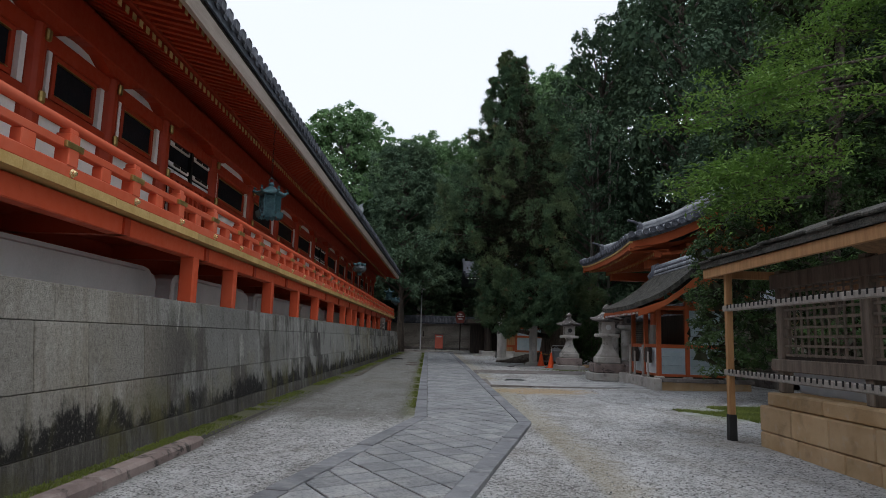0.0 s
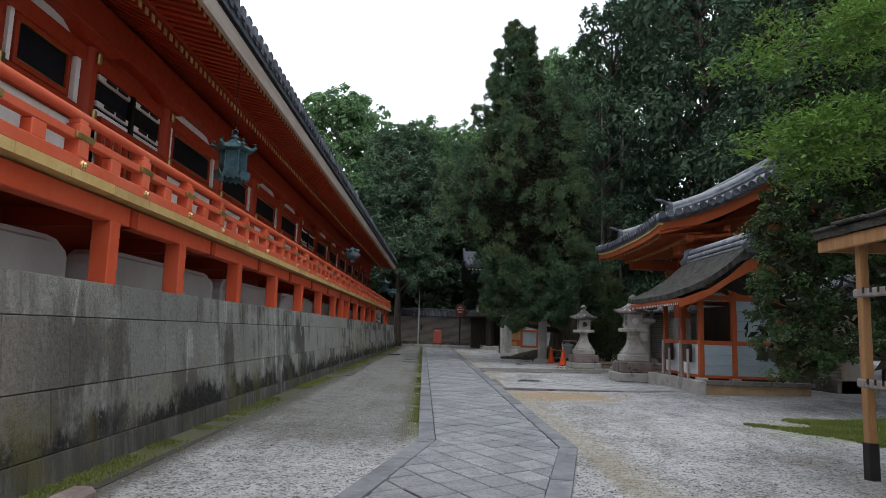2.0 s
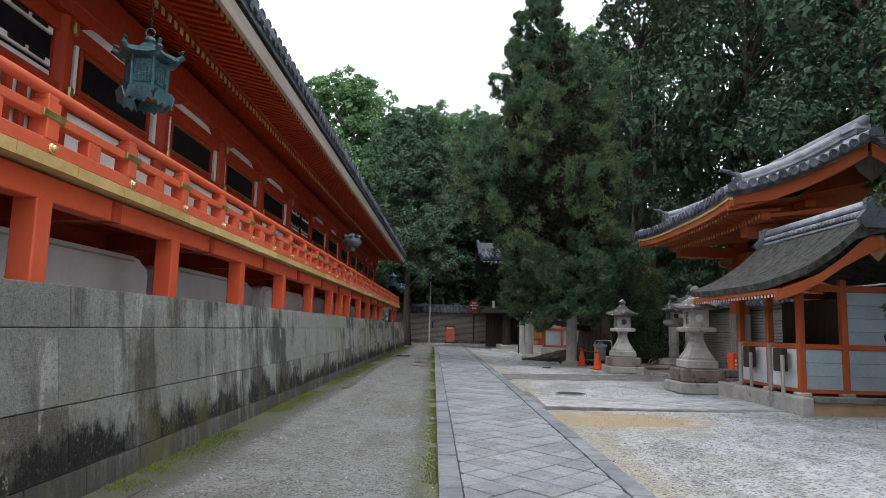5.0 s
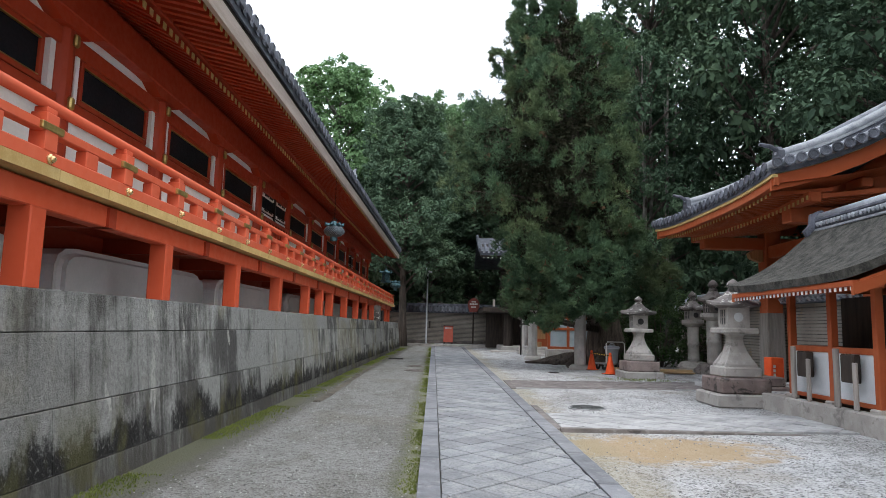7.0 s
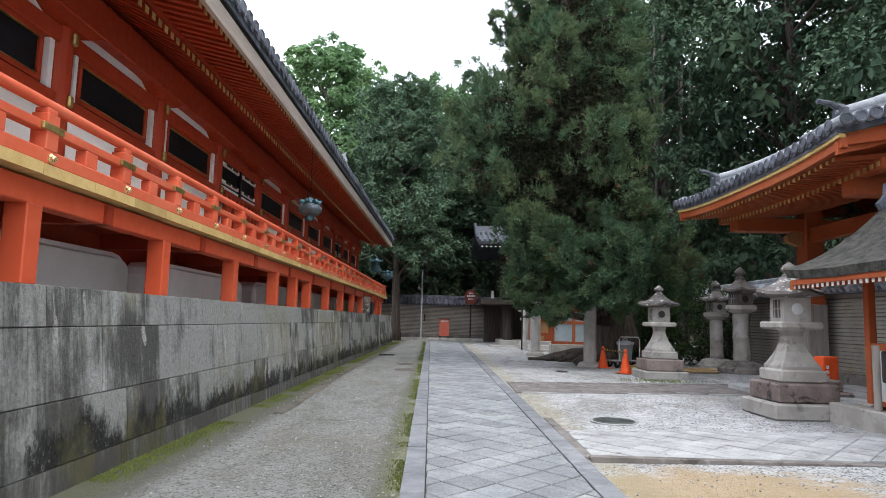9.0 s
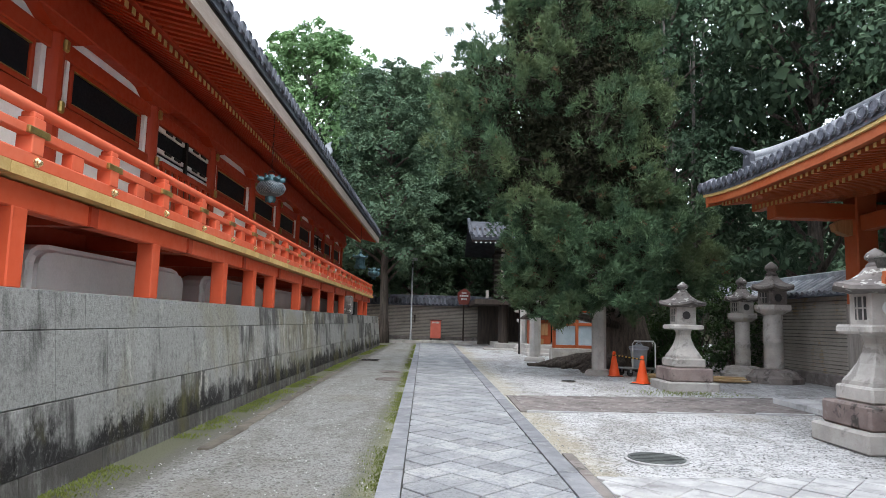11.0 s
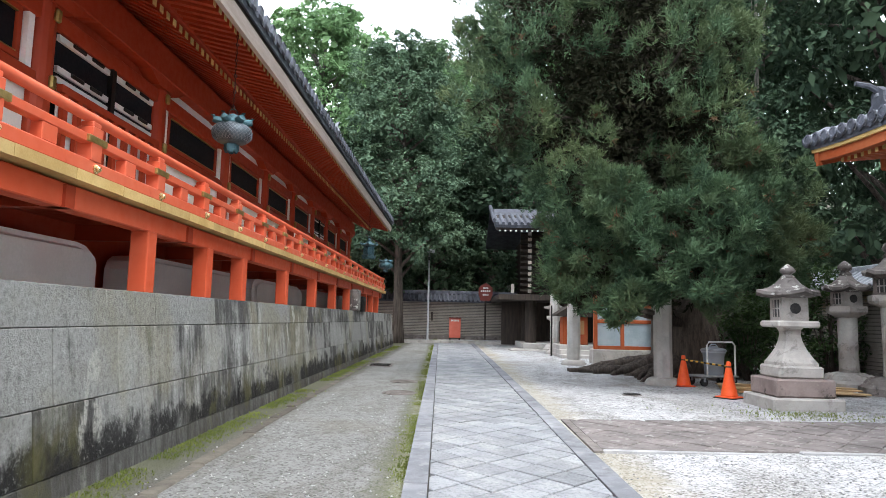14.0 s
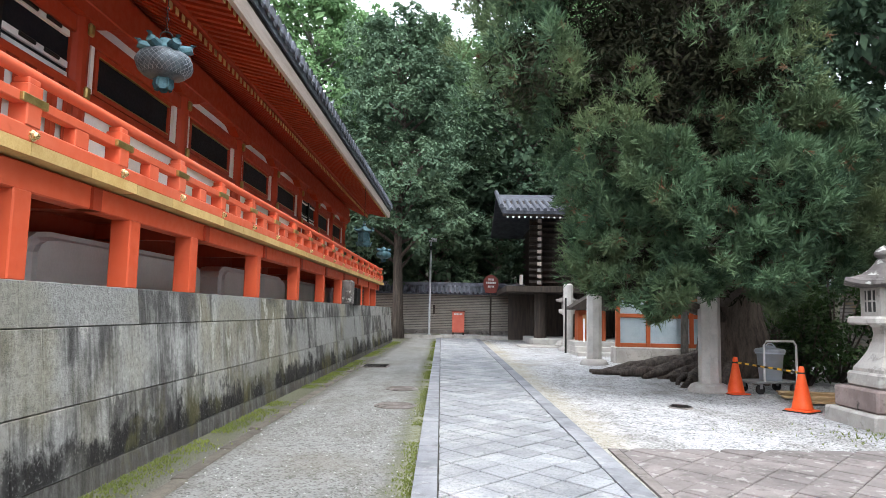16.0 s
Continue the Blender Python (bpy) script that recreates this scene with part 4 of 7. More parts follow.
def build_cedar():
    rng = np.random.default_rng(11)
    cx, cy = 4.1, 33.6
    g = gz(cx, cy)
    t = thing("cedar_tree", "huge old cedar with dense drooping dark green needles", "tree", (cx, cy, g))
    boughs = []
    # crown outline: radius against height
    hs, rs = [1.4, 2.4, 4.0, 6.0, 8.0, 10.0, 12.0, 14.0, 15.5, 16.6], [1.9, 2.5, 3.2, 3.9, 4.1, 3.6, 2.5, 1.5, 0.8, 0.25]
    for i in range(118):
        z = 2.3 + 14.0 * ((i + 0.5) / 118) ** 0.95
        R = float(np.interp(z, hs, rs))
        a = i * 2.39996 + rng.uniform(-0.5, 0.5)
        rr = R * rng.uniform(0.5, 0.98)
        s = max(0.26, R * 0.19) * rng.uniform(0.55, 1.35)
        lean = -0.35 - 0.5 * max(0.0, (z - 8) / 8) - (0.45 if 5.7 < z < 10.5 else 0.0)
        x = rr * math.cos(a) + lean
        boughs.append((max(x, -1.9) if z < 5.7 else x, rr * math.sin(a), z, s, s, s * rng.uniform(1.0, 1.7)))
    # low boughs at the front and drooping skirts
    for bx, by, bz, br in ((0.45, -3.1, 3.1, 1.05), (-1.5, -1.6, 2.6, 0.85), (-1.2, -2.4, 3.7, 0.85), (2.0, -2.4, 4.5, 0.9), (3.0, -1.2, 3.0, 1.0), (0.75, -2.4, 2.35, 0.7), (-0.6, -2.0, 2.0, 0.7), (-3.5, 1.4, 6.9, 0.8), (-3.2, 0.6, 8.6, 0.9)):
        for k in range(7):
            d = rng.normal(size=3)
            d /= np.linalg.norm(d)
            s = br * rng.uniform(0.34, 0.5)
            boughs.append((bx + d[0] * br * 0.7, by + d[1] * br * 0.6, bz + d[2] * br * 0.7, s, s, s * 1.2))
    # dark inner leaves that put the shade between the boughs into colour
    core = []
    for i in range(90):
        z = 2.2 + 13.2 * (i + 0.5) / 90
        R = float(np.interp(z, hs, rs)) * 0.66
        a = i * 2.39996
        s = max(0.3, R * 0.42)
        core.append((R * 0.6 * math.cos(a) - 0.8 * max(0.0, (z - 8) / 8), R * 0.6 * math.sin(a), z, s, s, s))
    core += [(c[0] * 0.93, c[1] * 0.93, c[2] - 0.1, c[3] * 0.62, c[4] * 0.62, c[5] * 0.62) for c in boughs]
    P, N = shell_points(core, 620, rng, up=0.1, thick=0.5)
    ob = new("inner_foliage", leaf_mesh("inner_foliage", P, N, 0.17, 0.05, M_CROWNSHADE, rng))
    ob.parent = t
    P, N = sprig_points(boughs, 15, 24, rng, (0.22, 0.4), 0.25, 1.0)
    away = P * [1, 1, 0]
    away /= np.linalg.norm(away, axis=1, keepdims=True) + 1e-9
    N = N + away * 0.45
    N /= np.linalg.norm(N, axis=1, keepdims=True)
    ob = new("crown", needle_mesh("crown", P, N, 0.165, M_CEDAR, rng, 7))
    ob.parent = t
    sel = rng.random(len(P)) < 0.008
    ob = new("dry_sprays", needle_mesh("dry_sprays", P[sel], N[sel] * [1, 1, -0.6], 0.17, M_CEDARDRY, rng, 16))
    ob.parent = t
    bm = bmesh.new()
    tx, ty = 2.0, 2.0
    tube(bm, [(tx, ty, -0.2), (tx, ty, 0.5), (tx - 0.1, ty, 1.5), (tx - 0.6, ty - 0.6, 4), (tx - 1.5, ty - 1.5, 8), (-0.8, 0, 15.4)], [1.15, 0.85, 0.66, 0.5, 0.32, 0.05], 22)
    for v in bm.verts:
        a = math.atan2(v.co.y - ty, v.co.x - tx)
        f = 1 + 0.14 * math.sin(a * 8) * max(0, 1 - v.co.z / 3)
        v.co.x, v.co.y = tx + (v.co.x - tx) * f, ty + (v.co.y - ty) * f
    for c in boughs[::3]:
        w = min(1.0, max(0.0, c[2] / 9))
        tube(bm, [(tx * (1 - w), ty * (1 - w), c[2] - 0.3), (c[0] * 0.55 + 0.4 * (1 - w), c[1] * 0.55, c[2] - 0.1), (c[0], c[1], c[2])], [0.1, 0.06, 0.02], 5)
    part("trunk", bm, M_BARK, t, "ridged red brown trunk", True)
    # roots that sprawl over the gravel
    roots = [(140 + 6 * i, 2.2 + 0.9 * math.sin(0.45 * i + 0.3), 0.23 + 0.07 * math.sin(i * 2.3)) for i in range(15)] + [(238, 1.4, 0.28), (275, 1.2, 0.28), (320, 1.3, 0.28)]
    for i, (ang, ln, r) in enumerate(roots):
        bm = bmesh.new()
        a = radians(ang)
        pts, rad = [], []
        for s in np.linspace(0, 1, 10):
            wob = 0.16 * math.sin(s * 7 + i * 1.9) * s
            pts.append((tx + (0.3 + ln * s) * math.cos(a) - wob * math.sin(a), ty + (0.3 + ln * s) * math.sin(a) + wob * math.cos(a), 0.5 * (1 - s) ** 1.3 + 0.02 + 0.05 * math.sin(s * 9 + i)))
            rad.append(r * (1 - 0.72 * s))
        tube(bm, pts, rad, 14)
        for v in bm.verts:
            v.co.z += 0.05 * noise.noise((v.co.x * 5, v.co.y * 5, v.co.z * 5 + i))
        part("root", bm, M_BARK, t, smooth=True)


build_cedar()


def build_near_tree():
    """Evergreen with bright new leaves, overhanging behind the fenced stone base."""
    rng = np.random.default_rng(21)
    cx, cy = 8.8, 15.2
    g = gz(cx, cy)
    t = thing("broadleaf_tree", "leafy evergreen with bright green shoots overhanging a fenced shrine", "tree", (cx, cy, g))
    low, inner = [], []
    for i in range(64):
        f = (i + 0.5) / 64
        z = 0.7 + 4.4 * f
        a = i * 2.39996
        R = 3.2 * (0.85 + 0.15 * math.sin(math.pi * f)) * (1 - 0.25 * max(0, f - 0.55) / 0.45)
        rr = R * rng.uniform(0.55, 0.92)
        s = rng.uniform(0.45, 0.8)
        low.append((rr * math.cos(a), rr * math.sin(a) * 0.72, z, s, s, s * 0.85))
    for i in range(58):
        f = (i + 0.5) / 58
        z = 4.6 + 9.5 * f
        a = i * 2.39996 + 0.7
        R = 3.9 * math.sqrt(max(0.05, 1 - (f - 0.35) ** 2 * 1.5))
        rr = R * rng.uniform(0.3, 0.9)
        s = rng.uniform(0.7, 1.2)
        inner.append((rr * math.cos(a) + 2.4, rr * math.sin(a) * 0.85 + 0.6, z, s * 1.1, s * 1.1, s * 0.6))
    P, N = sprig_points(low, 20, 46, rng, (0.22, 0.4), 0.2)
    ob = new("lower_crown", leaf_mesh("lower_crown", P, N, 0.088, 0.04, M_LEAFSHRUB, rng))
    ob.parent = t
    P, N = sprig_points(inner, 20, 46, rng, (0.22, 0.4), 0.3)
    ob = new("inner_crown", leaf_mesh("inner_crown", P, N, 0.14, 0.06, M_LEAFSHRUB, rng))
    ob.parent = t
    # inner leaves coloured dark for the shade behind the outer ones
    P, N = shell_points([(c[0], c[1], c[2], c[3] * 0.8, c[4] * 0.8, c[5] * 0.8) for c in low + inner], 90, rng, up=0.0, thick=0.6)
    ob = new("inner_foliage", leaf_mesh("inner_foliage", P, N, 0.3, 0.14, M_CROWNSHADE, rng))
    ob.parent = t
    # long layered sprays of new leaves that reach out over the yard: foot and tip of each
    P, N = [], []
    bm = bmesh.new()
    for (ax, ay, az), (bx, by, bz) in (((-0.4, -2.2, 6.9), (-4.45, -1.15, 5.85)), ((-0.2, -2.4, 6.7), (-3.9, -2.1, 5.65)), ((0.2, -2.6, 7.2), (-3.0, -2.6, 6.2)), ((0.6, -2.6, 6.4), (-2.4, -3.0, 5.7)),
                                        ((-1.2, -2.2, 5.0), (-4.4, -2.4, 4.25)), ((-1.0, -2.4, 4.8), (-3.8, -2.7, 4.0)), ((-0.8, -2.4, 5.1), (-3.4, -2.9, 4.5)), ((-1.4, -2.0, 4.6), (-4.2, -2.0, 4.5)), ((-1.4, -2.2, 4.3), (-3.6, -2.4, 3.7)),
                                        ((1.0, -1.6, 8.3), (-2.2, -1.8, 7.6)), ((1.2, -2.0, 9.0), (-1.0, -2.6, 8.2)), ((0.5, -0.6, 7.8), (-3.2, -0.2, 7.1)), ((1.6, -2.2, 8.0), (0.2, -3.4, 7.2)), ((1.0, -1.0, 10.4), (-1.6, -1.2, 9.6))):
        foot, tip = np.array((ax, ay, az)), np.array((bx, by, bz))
        tube(bm, [tuple(foot), tuple((foot + tip) / 2 + [0, 0, 0.18]), tuple(tip)], [0.04, 0.025, 0.008], 5)
        for k in range(26):
            f = rng.uniform(0.15, 1.0)
            w = 0.62 * (1.08 - f)
            c = foot + (tip - foot) * f + [rng.normal() * w * 0.5, rng.normal() * w, 0.18 * math.sin(math.pi * f) + rng.normal() * 0.17]
            m = 40
            e = rng.normal(size=(m, 3)) * [0.18, 0.18, 0.1]
            P.append(c + e)
            n = rng.normal(scale=0.45, size=(m, 3)) + [0, 0, 0.9]
            N.append(n / np.linalg.norm(n, axis=1, keepdims=True))
    ob = new("upper_crown", leaf_mesh("upper_crown", np.concatenate(P), np.concatenate(N), 0.115, 0.042, M_LEAFNEAR, rng))
    ob.parent = t
    tagged(ob, "bright fresh green leaves")
    part("spray_branch", bm, M_BARK, t, smooth=True)
    bm = bmesh.new()
    tube(bm, [(0.5, 0.3, -0.3), (0.45, 0.2, 1), (0.3, 0.1, 3), (0.5, 0, 6), (0.8, 0, 9), (0.9, 0, 12)], [0.32, 0.24, 0.2, 0.16, 0.1, 0.03], 10)
    for c in (low + inner)[::3]:
        z0 = max(0.6, c[2] * 0.75)
        tube(bm, [(0.4, 0.1, z0), (c[0] * 0.5, c[1] * 0.5, (z0 + c[2]) / 2), (c[0], c[1], c[2])], [0.05, 0.03, 0.01], 5)
    part("trunk", bm, M_BARK, t, smooth=True)


build_near_tree()

# slender bare trunks that show pale between the darker crowns
for i, (x, y, hgt) in enumerate(((9.0, 40.2, 15.5), (9.5, 40.8, 16.2), (10.0, 40.0, 14.8), (6.3, 39.6, 14.6), (10.6, 41.0, 15.2))):
    t = thing("slender_tree", "slender bare pale trunk among darker trees", "tree", (x, y, gz(x, y)), 0, "bare trunks in the wood")
    bm = tube(bmesh.new(), [(0, 0, -0.3), (0.1, 0, hgt * 0.5), (0.05 + 0.12 * i, 0.1, hgt)], [0.12, 0.09, 0.04], 8)
    tube(bm, [(0.1, 0, hgt * 0.72), (0.5 - 0.2 * i, 0.1, hgt * 0.88)], [0.04, 0.015], 5)
    part("trunk", bm, M_PALEBARK, t, smooth=True)


# ---- dark shrubs behind the trolley and the lanterns ----
def build_shrub(x, y, r, h, seed, leaf=0.11):
    rng = np.random.default_rng(seed)
    t = thing("shrub", "dense dark evergreen shrub beside the cedar trunk", "shrub", (x, y, gz(x, y)), 0, "shrubs beside the cedar")
    clumps = []
    for i in range(26):
        f = (i + 0.5) / 26
        a = i * 2.39996
        rr = r * math.sqrt(max(0.05, 1 - (f * 1.05 - 0.35) ** 2 * 1.8)) * rng.uniform(0.4, 0.85)
        s = r * rng.uniform(0.24, 0.4)
        clumps.append((rr * math.cos(a), rr * math.sin(a), 0.25 + (h - 0.5) * f, s, s, s * 0.85))
    P, N = shell_points(clumps, 1500, rng, up=0.35, thick=0.5)
    ob = new("leaves", leaf_mesh("leaves", P, N, leaf, leaf * 0.5, M_LEAFSHRUB, rng))
    ob.parent = t
    bm = bmesh.new()
    for c in clumps[::2]:
        tube(bm, [(c[0] * 0.1, c[1] * 0.1, -0.1), (c[0] * 0.5, c[1] * 0.5, c[2] * 0.5), (c[0], c[1], c[2])], [0.035, 0.025, 0.01], 5)
    part("stem", bm, M_BARK, t, smooth=True)


for sx, sy, sr, sh, sd in ((7.0, 34.2, 0.8, 2.2, 61), (8.0, 34.8, 1.1, 3.6, 62), (9.0, 34.0, 0.9, 3.0, 63), (7.6, 36.4, 1.3, 4.4, 64)):
    build_shrub(sx, sy, sr, sh, sd)


# ---- small vermilion shrine on its stone platform ----
def low_roof_z(d):
    return 2.6 + 0.3 * d + 0.21 * d * d


def build_small_shrine():
    s = thing("small_shrine", "small vermilion shrine with white boards and a bark thatched roof", "shrine", (0, 0, 0))
    plat = part("platform", boxbm(5.86, 8.5, 18.2, 21.7, 0.05, 0.55, 0.02), M_OCHRESTONE, s, "ochre stone platform")
    part("platform_rim", boxbm(5.8, 6.02, 18.12, 21.75, 0.05, 0.58, 0.02), M_LANT, plat)
    part("platform_rim", boxbm(6.03, 8.55, 18.12, 18.3, 0.49, 0.6, 0.015), M_LANTDARK, plat)
    # the duller orange puts the trees' shade over this shrine into its paint
    for px, py in ((6.12, 18.68), (6.92, 18.68), (8.05, 18.68), (6.12, 19.85), (6.12, 21.15), (8.05, 21.15)):
        piece("post", "sspost", lambda: boxbm(-0.06, 0.06, -0.06, 0.06, 0.6, 2.72, 0.01), M_REDDULL, s, pose(px, py, 0))
        piece("post_stone", "sspst", lambda: boxbm(-0.12, 0.12, -0.12, 0.12, 0.55, 0.63, 0.02), M_LANT, s, pose(px, py, 0))
    for z0, z1 in ((0.62, 0.69), (1.42, 1.52), (2.5, 2.62)):
        part("side_rail", boxbm(6.12, 8.1, 18.64, 18.72, z0, z1, 0.006), M_REDDULL, s)
        part("front_rail", boxbm(6.08, 6.16, 18.68, 21.2, z0, z1, 0.006), M_REDDULL, s)
        part("rear_rail", boxbm(6.12, 8.1, 21.11, 21.19, z0, z1, 0.006), M_REDDULL, s)
    for x0, x1 in ((6.18, 6.86), (6.98, 7.99)):
        for i in range(3):
            z = 0.69 + i * 0.244
            part("white_board", boxbm(x0, x1, 18.66, 18.69, z, z + 0.24, 0.004), M_WHITESHADE, s)
    for i in range(4):
        z = 1.52 + i * 0.245
        part("white_board", boxbm(6.98, 7.99, 18.66, 18.69, z, z + 0.24, 0.004), M_WHITESHADE, s)
    for y0, y1 in ((18.74, 19.79), (19.91, 21.09)):
        part("white_board", boxbm(6.1, 6.13, y0, y1, 0.69, 1.42, 0.004), M_WHITEBOARD, s)
    part("rear_wall", boxbm(8.02, 8.08, 18.7, 21.15, 0.6, 2.7), M_DARKWOOD, s)
    part("inner_floor", boxbm(6.15, 8.0, 18.72, 21.1, 0.56, 0.64), M_DARKWOOD, s)
    part("inner_sanctuary", boxbm(6.95, 7.95, 18.8, 21.0, 0.66, 2.4, 0.02), M_DARKWOOD, s, "dark timber inner sanctuary")
    # offertory tablets fixed on the front
    for y in (19.15, 20.45):
        tab = part("dark_tablet", boxbm(5.9, 6.03, y - 0.17, y + 0.17, 0.98, 1.42, 0.02), M_DARKWOOD, s, "dark timber block hung on the front rail")
        part("tablet_plank", boxbm(5.86, 5.9, y + 0.16, y + 0.3, 0.58, 1.5, 0.01), M_GREYWOOD, tab)
        part("tablet_plank", boxbm(5.86, 5.9, y - 0.3, y - 0.2, 0.58, 1.3, 0.01), M_GREYWOOD, tab)
    # bark roof: sagging front slope, short rear slope
    prof = [(5.3 + d, low_roof_z(d)) for d in (0, 0.3, 0.6, 0.9, 1.2, 1.5, 1.78)] + [(7.45, 3.72), (8.0, 3.25), (8.7, 2.95)]
    low = [(8.7, 2.82), (8.0, 3.08), (7.35, 3.5)] + [(5.3 + d, low_roof_z(d) - 0.13 - 0.03 * d) for d in (1.5, 1.2, 0.9, 0.6, 0.3)] + [(5.34, 2.47)]
    bm = extrude_xz(bmesh.new(), prof + low, 17.95, 22.0)
    bmesh.ops.subdivide_edges(bm, edges=[e for e in bm.edges if abs(e.verts[0].co.y - e.verts[1].co.y) > 1], cuts=14)
    for v in bm.verts:
        e = abs(v.co.y - 19.97) / 2.0
        v.co.z += 0.06 * e ** 3 + 0.012 * noise.noise((v.co.x * 4, v.co.y * 4, 1))
    roof = part("roof", bm, M_HIWADA, s, "thick mossy bark thatch")
    for y in (18.02, 21.93):
        bm = extrude_xz(bmesh.new(), [(5.36 + d, low_roof_z(d) - 0.17 - 0.03 * d) for d in (0, 0.4, 0.8, 1.2, 1.7)] + [(8.6, 2.8), (8.6, 2.66), (7.3, 3.3)] + [(5.36 + d, low_roof_z(d) - 0.33 - 0.03 * d) for d in (1.2, 0.8, 0.4, 0)], y - 0.03, y + 0.03)
        part("bargeboard", bm, M_REDDULL, roof)
    part("eave_board", boxbm(5.36, 5.46, 18.0, 21.95, 2.4, 2.49, 0.008), M_REDDULL, roof)
    bm = extrude_xz(bmesh.new(), [(5.46, 2.46), (6.2, 2.74), (6.2, 2.78), (5.46, 2.5)], 18.0, 21.95)
    part("eave_lining", bm, M_REDDULL, roof)
    y = 18.1
    while y < 21.9:
        piece("rafter", "ssraft", lambda: extrude_xz(bmesh.new(), [(5.4, 2.34), (6.2, 2.62), (6.2, 2.7), (5.4, 2.41)], -0.025, 0.025), M_REDDULL, roof, pose(0, y, 0))
        piece("rafter_end", "ssrafte", lambda: boxbm(5.39, 5.4, -0.025, 0.025, 2.345, 2.405), M_WHITE, roof, pose(0, y, 0))
        y += 0.13
    # tile ridge with pale mortar lines
    for i, (w, z) in enumerate(((0.17, 3.78), (0.15, 3.85), (0.15, 3.92), (0.15, 3.99))):
        part("ridge_course", boxbm(7.2 - w, 7.2 + w, 18.05, 21.9, z, z + 0.055, 0.01), M_TILELIGHT if i % 2 == 0 else M_TILE, roof)
    part("ridge_cap", tube(bmesh.new(), [(7.2, 18.0, 4.08), (7.2, 21.95, 4.08)], [0.1, 0.1], 12), M_TILELIGHT, roof, smooth=True)
    y = 18.2
    while y < 21.8:
        piece("ridge_tile", "rdg", lambda: lathe(bmesh.new(), [(0.05, 0), (0.05, 0.02), (0.02, 0.03)], 8), M_TILELIGHT, roof, pose(7.045, y, 3.92, 0, -90, 0))
        y += 0.115
    for y, d in ((17.98, -1), (21.97, 1)):
        bm = extrude_xz(bmesh.new(), [(6.95, 3.62), (6.85, 3.8), (6.98, 3.95), (7.0, 4.15), (7.2, 4.24), (7.4, 4.15), (7.42, 3.95), (7.55, 3.8), (7.45, 3.62)], y - 0.05, y + 0.05)
        part("ridge_end_tile", bm, M_TILE, roof, "shaped ridge end tile")
        part("gable_pendant", extrude_xz(bmesh.new(), [(7.08, 3.5), (7.0, 3.3), (7.1, 3.12), (7.2, 3.02), (7.3, 3.12), (7.4, 3.3), (7.32, 3.5)], y - 0.05 + 0.08 * -d, y - 0.02 + 0.08 * -d), M_ORANGEWOOD, roof)


build_small_shrine()


# ---- tiled gate with a sweeping gable roof ----
def gate_z(d, y):
    e = abs(y - 25.7) / 3.8
    return 4.94 + 0.2 * d + 0.062 * d * d + 0.16 * e ** 3


